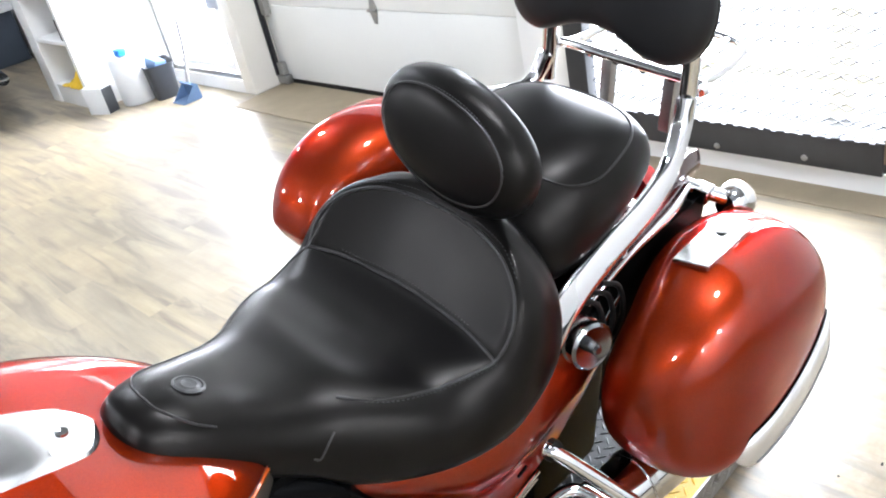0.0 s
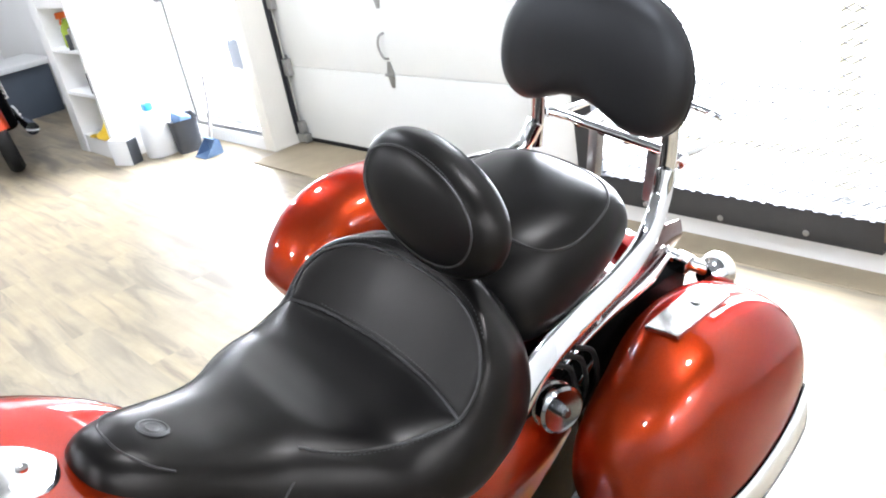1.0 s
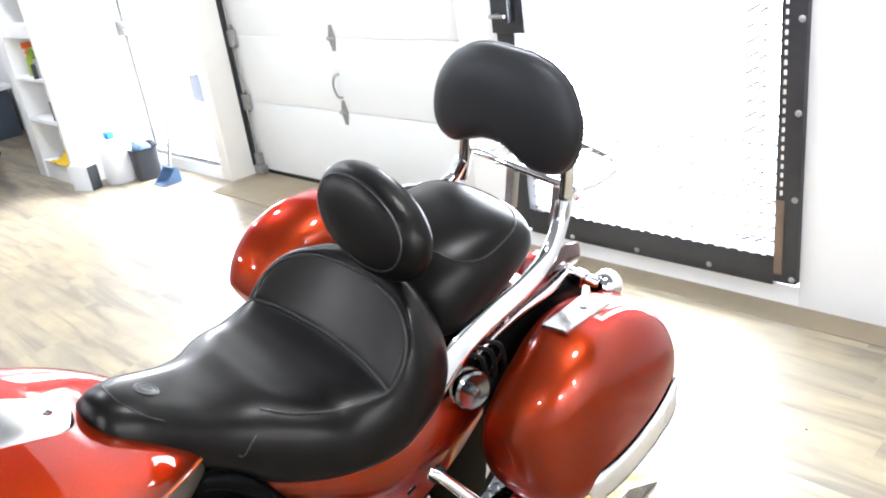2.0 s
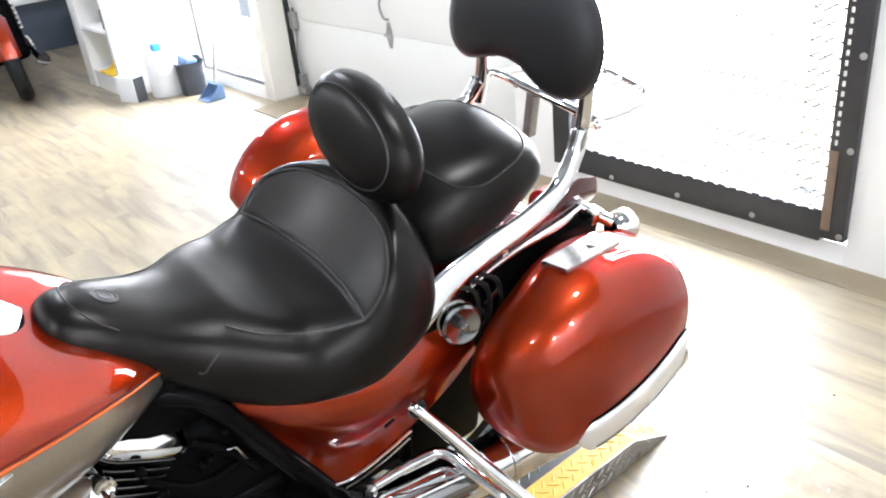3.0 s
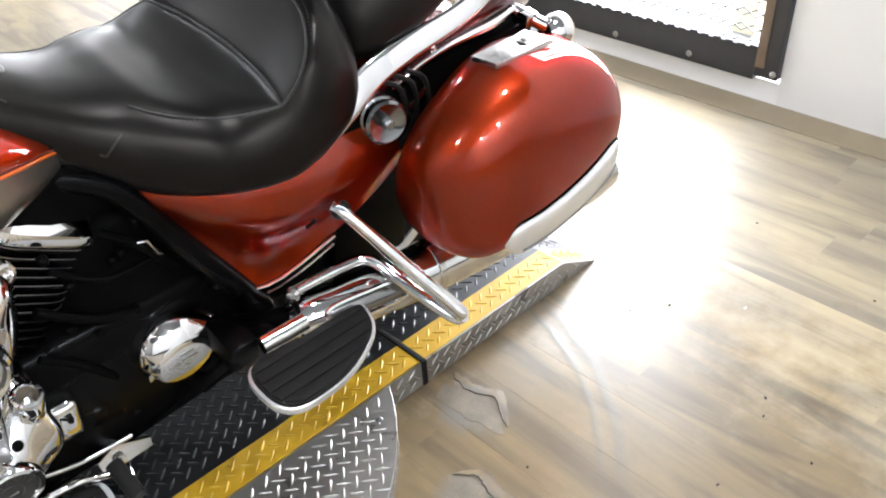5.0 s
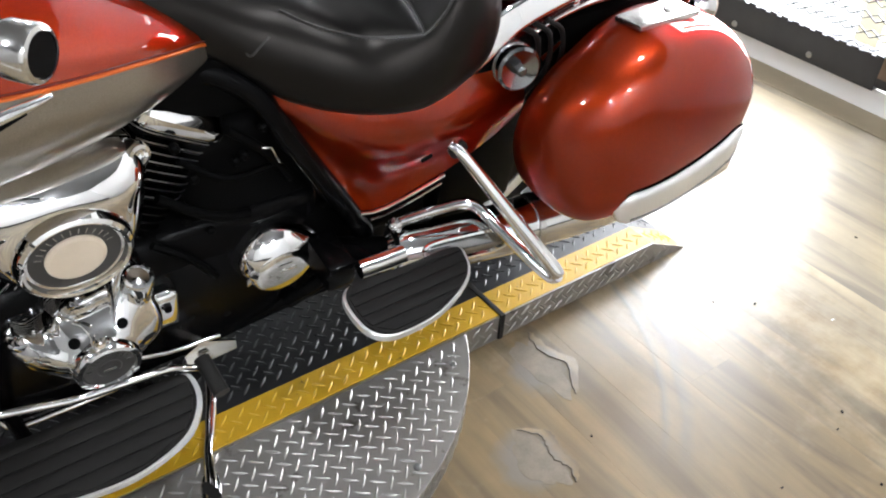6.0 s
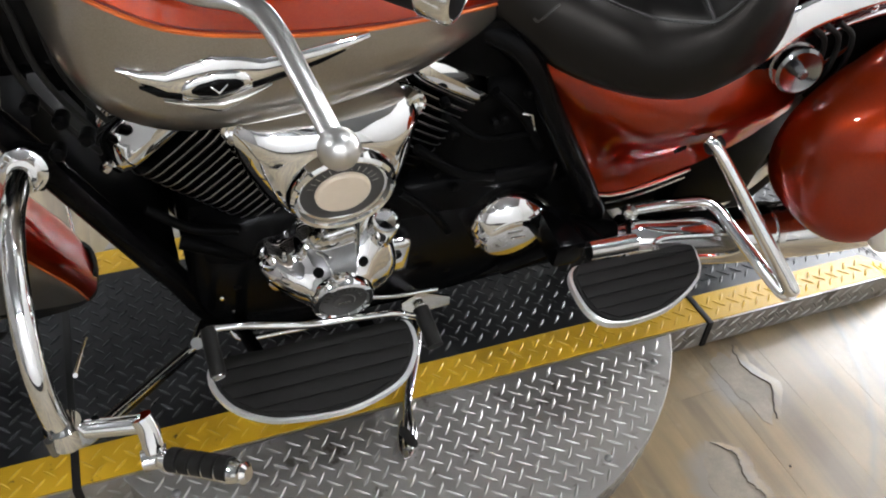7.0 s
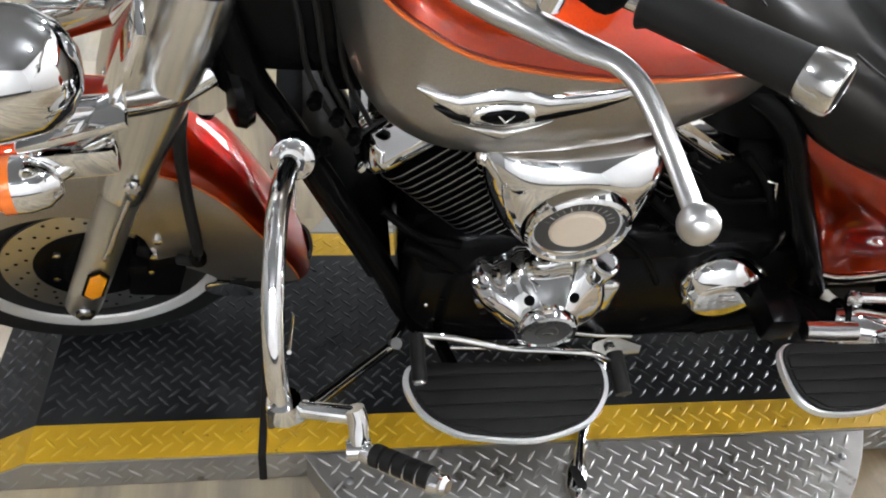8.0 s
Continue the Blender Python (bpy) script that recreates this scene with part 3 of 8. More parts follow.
# ---- glass door with push bar ----
def build_glass_door():
    d = thing("glass_door", Matrix(), "glass exit door in a grey metal frame with push bar", "door")
    x0, x1 = DOORWALL_X + 0.02, DOORWALL_X + 0.07
    for lo, hi in (((x0, 3.72, 0.085), (x1, 3.755, 2.1)), ((x0, 4.665, 0.085), (x1, 4.70, 2.1)), ((x0, 3.755, 0.085), (x1, 4.665, 0.115)), ((x0, 3.755, 2.06), (x1, 4.665, 2.1))):
        bm = bmesh.new()
        box(bm, lo, hi, 0.003)
        part("door_frame", bm, ZINC, d)
    for lo, hi in (((x0 + 0.01, 3.79, 0.135), (x1 - 0.01, 3.83, 2.05)), ((x0 + 0.01, 4.59, 0.135), (x1 - 0.01, 4.63, 2.05)), ((x0 + 0.01, 3.83, 0.135), (x1 - 0.01, 4.59, 0.175)), ((x0 + 0.01, 3.83, 2.01), (x1 - 0.01, 4.59, 2.05))):
        bm = bmesh.new()
        box(bm, lo, hi, 0.003)
        part("leaf_frame", bm, WHITEPLASTIC, d)
    bm = bmesh.new()
    box(bm, (x0 + 0.020, 3.83, 0.175), (x0 + 0.026, 4.59, 2.01))
    pane = part("pane", bm, GLASS, d)
    pane.visible_shadow = False
    bm = bmesh.new()
    tube(bm, [(x0 - 0.05, 3.82, 1.10), (x0 - 0.05, 4.60, 1.06)], 0.014)
    part("push_bar", bm, ZINC, d, "grey metal push bar")
    bm = bmesh.new()
    box(bm, (x0 - 0.06, 4.58, 1.00), (x0 + 0.01, 4.68, 1.10), 0.008)
    part("latch_case", bm, GREYMETAL, d)
    bm = bmesh.new()
    box(bm, (x0 - 0.004, 3.755, 0.55), (x0 + 0.004, 3.895, 0.74), 0.002)
    part("notice_plate", bm, surface("pale_blue_notice", (0.36, 0.40, 0.46), 0.5, vary=0.1, scale=30), d, "pale grey notice plate")


build_glass_door()


# ---- motorcycle lift: turntable disc, platform in three sections, tread plate ----
PLAT_Y0, PLAT_Y1, PLAT_Z = -0.36, 0.25, 0.075


def treads(m, u0, u1, v0, v1, keep=None, pitch=0.0255, length=0.0340, width=0.0062, rise=0.0022, turn=0.0):
    """Raised lozenges, in turn across and along, on a plate's plane m (x, y along it, z up)."""
    verts, faces = [], []
    turned = Matrix.Rotation(turn + math.pi / 4, 2)
    reach = max(abs(u0), abs(u1), abs(v0), abs(v1)) * 1.5
    k = int(reach / pitch) + 2
    for i in range(-k, k):
        for j in range(-k, k):
            c = turned @ Vector(((i + 0.5) * pitch, (j + 0.5) * pitch))
            if not (u0 + 0.011 < c.x < u1 - 0.011 and v0 + 0.011 < c.y < v1 - 0.011) or (keep and not keep(c.x, c.y)):
                continue
            a = turn + math.pi / 4 + (math.pi / 2 if (i + j) % 2 else 0)
            d, s = Vector((math.cos(a), math.sin(a))), Vector((-math.sin(a), math.cos(a)))
            hl, hw = length / 2, width / 2
            b = len(verts)
            for p, z in ((c - d * hl, 0), (c - d * hl * 0.4 - s * hw, 0), (c + d * hl * 0.4 - s * hw, 0), (c + d * hl, 0), (c + d * hl * 0.4 + s * hw, 0), (c - d * hl * 0.4 + s * hw, 0), (c - d * hl * 0.55, rise), (c + d * hl * 0.55, rise)):
                verts.append(m @ Vector((p.x, p.y, z)))
            faces += [(b, b + 1, b + 6), (b + 1, b + 2, b + 7, b + 6), (b + 2, b + 3, b + 7), (b + 3, b + 4, b + 7), (b + 4, b + 5, b + 6, b + 7), (b + 5, b, b + 6)]
    return verts, faces


def tread_part(name, mat, parent, *args, **kw):
    v, f = treads(*args, **kw)
    ob = raw(name, v, f, mat, parent, 60)
    return tagged(ob, kind="stuff")


DISC_C, DISC_R, DISC_Z = (0.335, -0.066), 0.636, 0.0735


def build_turntable():
    """The round plate that the platform lies across: one rounded wing on each side, level with the deck."""
    t = thing("turntable", Matrix(), "round raised aluminium tread plate beside the platform", "turntable")
    for side, y in ((-1, PLAT_Y0 - 0.006), (1, PLAT_Y1 + 0.006)):
        half = math.acos(abs(y - DISC_C[1]) / DISC_R)
        mid = side * math.pi / 2

        def arc(r, n=64):
            h = math.acos(abs(y - DISC_C[1]) / r)
            return [(DISC_C[0] + r * math.cos(mid - h + 2 * h * k / n), DISC_C[1] + r * math.sin(mid - h + 2 * h * k / n)) for k in range(n + 1)]

        bm = bmesh.new()
        outer, inner = arc(DISC_R), arc(DISC_R - 0.0015)
        low = [bm.verts.new((*q, DISC_Z - 0.0045)) for q in outer]
        edge = [bm.verts.new((*q, DISC_Z - 0.0012)) for q in outer]
        top = [bm.verts.new((*q, DISC_Z)) for q in inner]
        bm.faces.new(top)
        bm.faces.new(low[::-1])
        n = len(low)
        for k in range(n):
            j = (k + 1) % n
            bm.faces.new((low[k], low[j], edge[j], edge[k]))
            bm.faces.new((edge[k], edge[j], top[j], top[k]))
        disc = part("disc", bm, PLATEBARE, t)
        bm = bmesh.new()
        rows = [[Vector((*q, z)) for q in arc(DISC_R - d)] for d, z in ((0.005, 0.001), (0.005, DISC_Z - 0.0045))]
        skirt = part("skirt", thicken(loft(bm, rows, False), 0.003), PLATEBARE, t, "bare aluminium tread skirt")
        if side < 0:
            m = Matrix.Translation((*DISC_C, DISC_Z))
            tread_part("tread_pattern", TREADBARE, disc, m, -0.64, 0.64, -0.64, y - DISC_C[1], keep=lambda x, q: math.hypot(x, q) < DISC_R - 0.014, turn=0.12)
            flat_v, flat_f = treads(Matrix(), -0.62, 0.62, -0.032, 0.032)
            bent = []
            for p in flat_v:
                a = -math.pi / 2 + p.x / DISC_R
                r = DISC_R - 0.0035 + p.z
                bent.append(Vector((DISC_C[0] + r * math.cos(a), DISC_C[1] + r * math.sin(a), 0.036 + p.y)))
            tagged(raw("tread_pattern", bent, flat_f, TREADBARE, skirt, 60), kind="stuff")
        for k in range(5):
            a = mid + half * 0.86 * (k - 2) / 2
            bm = bmesh.new()
            lathe(bm, [(0, 0), (0.008, 0), (0.008, 0.002), (0.005, 0.004), (0, 0.004)], (DISC_C[0] + 0.600 * math.cos(a), DISC_C[1] + 0.600 * math.sin(a), DISC_Z), (0, 0, 1), 10)
            part("screw", bm, GREYMETAL, t)


build_turntable()


def build_platform():
    p = thing("motorcycle_platform", Matrix(), "low tread-plate motorcycle platform, black with yellow edges", "platform")
    X = (-0.83, -0.70, -0.30, 1.00, 1.50, 1.645)
    yw = 0.078

    def section(name, x0, x1, zl, zr):
        """One length of the deck with top heights zl and zr at its ends: black middle, yellow edges, bare sides."""
        slope = math.atan2(zr - zl, x1 - x0)
        length = math.hypot(x1 - x0, zr - zl)
        top = Matrix.Translation((x0, 0, zl)) @ Matrix.Rotation(-slope, 4, "Y")
        s = None
        for nm, y0, y1, mat, tm in (("deck", PLAT_Y0 + yw, PLAT_Y1 - yw, PLATEBLACK, TREADDARK), ("edge_stripe", PLAT_Y0, PLAT_Y0 + yw, PLATEYELLOW, TREADYELLOW), ("edge_stripe", PLAT_Y1 - yw, PLAT_Y1, PLATEYELLOW, TREADYELLOW)):
            bm = bmesh.new()
            z0a, z0b = max(0.0, zl - 0.02), max(0.0, zr - 0.02)
            vs = [bm.verts.new(q) for q in ((x0, y0, zl), (x1, y0, zr), (x1, y1, zr), (x0, y1, zl), (x0, y0, z0a), (x1, y0, z0b), (x1, y1, z0b), (x0, y1, z0a))]
            for f in ((0, 1, 2, 3), (7, 6, 5, 4), (0, 4, 5, 1), (1, 5, 6, 2), (2, 6, 7, 3), (3, 7, 4, 0)):
                bm.faces.new([vs[i] for i in f])
            q = part(nm, bm, mat, p)
            mid = (y0 + y1) / 2
            mm = top @ Matrix.Translation((length / 2, mid, 0))
            tread_part("tread_pattern", tm, q, mm, -length / 2, length / 2, -(y1 - y0) / 2, (y1 - y0) / 2)
        for y, nrm in ((PLAT_Y0 - 0.004, -1), (PLAT_Y1 + 0.004, 1)):
            bm = bmesh.new()
            ya, yb = sorted((y, y - nrm * 0.004))
            vs = [bm.verts.new(q) for q in ((x0, ya, 0.002), (x1, ya, 0.002), (x1, ya, max(0.004, zr - 0.002)), (x0, ya, max(0.004, zl - 0.002)), (x0, yb, 0.002), (x1, yb, 0.002), (x1, yb, max(0.004, zr - 0.002)), (x0, yb, max(0.004, zl - 0.002)))]
            for f in ((0, 1, 2, 3), (7, 6, 5, 4), (0, 4, 5, 1), (1, 5, 6, 2), (2, 6, 7, 3), (3, 7, 4, 0)):
                bm.faces.new([vs[i] for i in f])
            side = part("side_plate", bm, PLATEBARE, p, "bare aluminium tread side")
            if nrm < 0:
                mm = frame_matrix(((x0 + x1) / 2, y - 0.0002, 0.037), (1, 0, 0), (0, -1, 0))
                def inside(a, b, x0=x0, x1=x1, zl=zl, zr=zr):
                    t = (a + (x1 - x0) / 2) / (x1 - x0)
                    return 0.010 < b + 0.037 < zl + (zr - zl) * t - 0.010
                tread_part("tread_pattern", TREADBARE, side, mm, -(x1 - x0) / 2, (x1 - x0) / 2, -0.04, 0.04, keep=inside)
    g = 0.007
    section("front_ramp", X[0], X[1], 0.004, PLAT_Z)
    section("front", X[1], X[2] - g, PLAT_Z, PLAT_Z)
    section("middle", X[2] + g, X[3] - g, PLAT_Z, PLAT_Z)
    section("rear", X[3] + g, X[4], PLAT_Z, PLAT_Z)
    section("rear_ramp", X[4], X[5], PLAT_Z, 0.004)
    for x in (X[2], X[3]):
        bm = bmesh.new()
        box(bm, (x - g, PLAT_Y0 - 0.009, 0.003), (x + g, PLAT_Y1 + 0.009, PLAT_Z + 0.003), 0.002)
        part("joint_strip", bm, RUBBER, p, "black rubber joint strip")


build_platform()

# ---- the motorcycle: built upright, then leant over on its side stand ----
LEAN_DEG = 11.5
bike = thing("motorcycle", pose(0, 0, PLAT_Z, LEAN_DEG, 0, 0), "burnt-orange and silver touring cruiser leaning on its side stand", "motorcycle")


def both(fn):
    """Runs fn for the left (-1) and the right (+1) side."""
    return [fn(s) for s in (-1, 1)]


def bar(name, pts, r, mat, parent=None, n=8, seg=14, label="", smooth=True, squash=1.0, up=None):
    bm = bmesh.new()
    p = spline(pts, n) if smooth else [Vector(q) for q in pts]
    if isinstance(r, (list, tuple)):
        rs = [lerp_table([(i / (len(r) - 1), v) for i, v in enumerate(r)], k / (len(p) - 1))[0] for k in range(len(p))]
    else:
        rs = r
    tube(bm, p, rs, seg, up, squash)
    return part(name, bm, mat, parent or bike, label, 50)


def turned(name, profile, origin, axis, mat, parent=None, seg=32, label="", angle=30):
    bm = bmesh.new()
    lathe(bm, profile, origin, axis, seg)
    return part(name, bm, mat, parent or bike, label, angle)


# saddle: stations along the bike, each an arch between its skirts
SEAT = [  # u, half width, top, skirt, roundness
    (0.298, 0.026, 0.882, 0.860, 2.0), (0.306, 0.056, 0.903, 0.838, 2.1), (0.330, 0.082, 0.917, 0.812, 2.2), (0.370, 0.098, 0.911, 0.792, 2.4),
    (0.42, 0.112, 0.888, 0.776, 2.5), (0.47, 0.134, 0.863, 0.745, 2.6), (0.52, 0.165, 0.846, 0.705, 2.7), (0.57, 0.200, 0.836, 0.690, 2.9),
    (0.62, 0.225, 0.824, 0.680, 3.1), (0.66, 0.237, 0.814, 0.673, 3.2), (0.70, 0.246, 0.822, 0.669, 3.2), (0.742, 0.250, 0.846, 0.666, 3.2),
    (0.767, 0.251, 0.873, 0.668, 3.4), (0.787, 0.250, 0.896, 0.672, 3.5), (0.814, 0.247, 0.914, 0.680, 3.4), (0.845, 0.240, 0.923, 0.697, 3.1),
    (0.870, 0.230, 0.928, 0.712, 2.7), (0.892, 0.216, 0.928, 0.732, 2.5), (0.915, 0.190, 0.906, 0.757, 2.3), (0.932, 0.140, 0.870, 0.785, 2.1), (0.942, 0.070, 0.835, 0.800, 2.0)]
# height of the seat pan along the bike
PAN = [(0.50, 0.96), (0.54, 0.885), (0.58, 0.840), (0.62, 0.818), (0.66, 0.806), (0.70, 0.801), (0.74, 0.799), (0.95, 0.799)]
SADDLE_V = -0.018


def soft_max(a, b, k):
    h = max(0.0, k - abs(a - b)) / k
    return max(a, b) + h * h * k * 0.25


def dish(table, u, s, b, high):
    """The skin's height where the outer form reaches high: the pan and the back wall that rises behind it are cut in."""
    if table is not SEAT or u < 0.50:
        return high
    v = s * b
    wall = 0.800 + 1.25 * (u - (0.776 - 0.80 * v * v))
    inner = soft_max(lerp_table(PAN, u)[0] + 0.10 * v * v, wall, 0.010)
    return -soft_max(-high, -inner, 0.016)


def arch(table, u, n_pts=64, v0=0.0):
    b, top, low, n = lerp_table(table, u)[:4]
    ring = []
    for k in range(n_pts + 1):
        a = -math.pi / 2 + math.pi * k / n_pts
        s, c = math.sin(a), max(0.0, math.cos(a))
        ring.append(Vector((u, v0 + b * math.copysign(abs(s) ** (2 / n), s), dish(table, u, abs(s) ** (2 / n), b, low + (top - low) * c ** (2 / n)))))
    for k in range(1, 8):
        f = 1 - 2 * k / 8
        ring.append(Vector((u, v0 + b * f * 0.97, low - 0.012)))
    return ring


def on_arch(table, u, v, lift=0.0, v0=0.0):
    hit = SKIN[id(table)].ray_cast(Vector((u, v, 1.5)), Vector((0, 0, -1)))[0]
    if hit is not None:
        return hit + Vector((0, 0, lift))
    b, top, low, n = lerp_table(table, u)[:4]
    s = min(0.999, abs(v - v0) / b)
    return Vector((u, v, low + (top - low) * (1 - s ** n) ** (1 / n) + lift))


SKIN = {}


def saddle(name, table, count, v0, label):
    bm = bmesh.new()
    us = [table[0][0] + (table[-1][0] - table[0][0]) * k / count for k in range(count + 1)]
    loft(bm, [arch(table, u, 64, v0) for u in us])
    for _ in range(3):
        bmesh.ops.smooth_vert(bm, verts=bm.verts, factor=0.5, use_axis_x=True, use_axis_y=True, use_axis_z=True)
    bmesh.ops.recalc_face_normals(bm, faces=bm.faces)
    SKIN[id(table)] = BVHTree.FromBMesh(bm)
    return part(name, bm, LEATHER, bike, label, 75)


seat = saddle("rider_seat", SEAT, 150, SADDLE_V, "black leather rider seat with piped seams")


def seam(parent, table, uv, v0, r=0.0018, lift=0.0006, name="piping", mat=None):
    pts = [on_arch(table, p.x, p.y, lift, v0) for p in spline([(u, v, 0) for u, v in uv], 10)]
    bm = bmesh.new()
    tube(bm, pts, r, 6)
    return part(name, bm, mat or WELT, parent, "", 60)


def stitches(parent, table, uv, v0, lift=0.0012, step=0.0065):
    pts = [on_arch(table, p.x, p.y, lift, v0) for p in spline([(u, v, 0) for u, v in uv], 40)]
    verts, faces, run = [], [], 0.0
    for a, b in zip(pts, pts[1:]):
        run += (b - a).length
        if run > step:
            run = 0.0
            d = (b - a).normalized()
            s = d.cross(Vector((0, 0, 1))).normalized() * 0.0007
            up = Vector((0, 0, 0.0007))
            i = len(verts)
            verts += [a - d * 0.0019 - s, a - d * 0.0019 + s, a + d * 0.0019 + s, a + d * 0.0019 - s, a + up]
            faces += [(i, i + 1, i + 4), (i + 1, i + 2, i + 4), (i + 2, i + 3, i + 4), (i + 3, i, i + 4)]
    ob = raw("stitching", verts, faces, STITCH, parent)
    return tagged(ob, "grey thread stitching", kind="stuff")


V0 = SADDLE_V
cross_uv = [(0.743, V0 - 0.208), (0.762, V0 - 0.14), (0.772, V0 - 0.07), (0.776, V0), (0.772, V0 + 0.07), (0.762, V0 + 0.14), (0.743, V0 + 0.200)]
seam(seat, SEAT, cross_uv, V0, 0.0027)
arch_uv = [(0.743, V0 - 0.208), (0.767, V0 - 0.212), (0.788, V0 - 0.206), (0.815, V0 - 0.180), (0.842, V0 - 0.130), (0.857, V0 - 0.065), (0.861, V0), (0.857, V0 + 0.065), (0.842, V0 + 0.130), (0.815, V0 + 0.178), (0.788, V0 + 0.200), (0.767, V0 + 0.205), (0.743, V0 + 0.200)]
seam(seat, SEAT, arch_uv, V0, 0.0027)
stitches(seat, SEAT, [(u + 0.007, v * 1.02) for u, v in arch_uv[3:-3]], V0)
stitches(seat, SEAT, [(u + 0.006, v) for u, v in cross_uv[1:-1]], V0)
low_l = [(0.743, V0 - 0.208), (0.703, V0 - 0.192), (0.658, V0 - 0.174), (0.609, V0 - 0.158), (0.572, V0 - 0.136), (0.544, V0 - 0.108)]
seam(seat, SEAT, low_l, V0, 0.0024)
stitches(seat, SEAT, [(u + 0.003, v - 0.006) for u, v in low_l], V0)
seam(seat, SEAT, [(0.743, V0 + 0.200), (0.70, V0 + 0.205), (0.64, V0 + 0.195), (0.58, V0 + 0.165), (0.53, V0 + 0.125), (0.49, V0 + 0.10), (0.43, V0 + 0.078), (0.375, V0 + 0.062), (0.352, V0 + 0.03), (0.348, V0)], V0, 0.0017)
seam(seat, SEAT, [(0.348, V0), (0.352, V0 - 0.03), (0.372, V0 - 0.06), (0.395, V0 - 0.075)], V0, 0.0017)
seam(seat, SEAT, [(0.515, V0 - 0.135), (0.498, V0 - 0.138), (0.486, V0 - 0.138), (0.478, V0 - 0.134)], V0, 0.0017)
# embossed round patch on the saddle's nose, a plain shape
bm = bmesh.new()
c0 = on_arch(SEAT, 0.404, V0 - 0.008, 0.0, V0)
nrm = (on_arch(SEAT, 0.41, V0, 0, V0) - on_arch(SEAT, 0.398, V0, 0, V0)).cross(Vector((0, 1, 0)))
nrm = nrm if nrm.z > 0 else -nrm
lathe(bm, [(0, 0.0), (0.021, 0.0), (0.021, 0.0012), (0.0175, 0.0022), (0.0165, 0.0012), (0.012, 0.0012), (0.010, 0.0025), (0.006, 0.0016), (0, 0.0024)], c0 - nrm.normalized() * 0.0006, nrm, 26)
part("round_patch", bm, surface("embossed_patch", (0.025, 0.024, 0.023), 0.42, vary=0.5, scale=180, bump=0.5, bump_scale=400), seat, "grey embossed round patch")

PILLION = [
    (0.905, 0.05, 0.85, 0.80, 2.0), (0.925, 0.12, 0.885, 0.785, 2.2), (0.955, 0.155, 0.915, 0.778, 2.4), (1.00, 0.170, 0.940, 0.782, 2.8), (1.06, 0.175, 0.954, 0.800, 3.2),
    (1.12, 0.175, 0.962, 0.826, 3.4), (1.17, 0.167, 0.964, 0.850, 3.3), (1.21, 0.154, 0.958, 0.870, 2.9), (1.24, 0.127, 0.945, 0.884, 2.3), (1.262, 0.085, 0.926, 0.895, 2.1), (1.275, 0.03, 0.912, 0.905, 2.0)]
pillion = saddle("passenger_seat", PILLION, 46, SADDLE_V, "black leather passenger seat")
loop = [(0.985, V0), (0.99, V0 - 0.06), (1.01, V0 - 0.120), (1.06, V0 - 0.148), (1.13, V0 - 0.148), (1.18, V0 - 0.130), (1.212, V0 - 0.085), (1.224, V0), (1.212, V0 + 0.085), (1.18, V0 + 0.130), (1.13, V0 + 0.148), (1.06, V0 + 0.148), (1.01, V0 + 0.11), (0.99, V0 + 0.06), (0.985, V0)]
seam(pillion, PILLION, loop, V0, 0.002)


def cushion(name, outline, depth, m, label, mat=None):
    """A stuffed pad: the outline (x, y) swelling to the front (z)."""
    bm = bmesh.new()
    n = len(outline)
    cx, cy = sum(p[0] for p in outline) / n, sum(p[1] for p in outline) / n
    rings = []
    for sc, z in ((0.02, -0.30), (0.80, -0.28), (0.93, -0.22), (0.985, -0.08), (1.0, 0.10), (0.99, 0.30), (0.955, 0.50), (0.88, 0.70), (0.74, 0.86), (0.5, 0.96), (0.25, 0.995), (0.02, 1.0)):
        rings.append([m @ Vector((cx + (x - cx) * sc, cy + (y - cy) * sc, z * depth)) for x, y in outline])
    loft(bm, rings)
    return part(name, bm, mat or LEATHER, bike, label, 75)


# rider's backrest: an oval pad, leaning back, facing forward
bm_rest = frame_matrix((0.905, -0.028, 1.012), (0, -1, 0), (-1, 0, 0.28)) @ Matrix.Rotation(radians(-14), 4, "Z")
oval = rounded_outline(0, 0, 0.152, 0.090, 2.2, 44)
rest = cushion("rider_backrest", oval, 0.060, bm_rest, "oval black leather rider backrest pad")
pts = [bm_rest @ Vector((x * 0.80, y * 0.76, 0.0505)) for x, y in oval]
bm = bmesh.new()
tube(bm, pts + [pts[0]], 0.0018, 6)
part("piping", bm, WELT, rest)
verts, faces = [], []
for k in range(-14, 15):
    a = math.pi / 2 + k * 0.045
    p = bm_rest @ Vector((0.150 * 0.84 * math.cos(a), 0.090 * 0.80 * math.sin(a), 0.0475))
    q = bm_rest @ Vector((0.150 * 0.84 * math.cos(a + 0.024), 0.090 * 0.80 * math.sin(a + 0.024), 0.0475))
    d = (q - p).normalized()
    o = (bm_rest.to_3x3() @ Vector((0, 0, 1)))
    s = d.cross(o) * 0.0008
    i = len(verts)
    verts += [p - s, p + s, q + s, q - s, (p + q) / 2 + o * 0.002]
    faces += [(i, i + 1, i + 4), (i + 1, i + 2, i + 4), (i + 2, i + 3, i + 4), (i + 3, i, i + 4)]
tagged(raw("stitching", verts, faces, STITCH, rest), kind="stuff")
bar("backrest_post", [(0.925, -0.02, 0.98), (0.93, -0.02, 0.90), (0.90, -0.02, 0.80)], 0.012, BLACK)

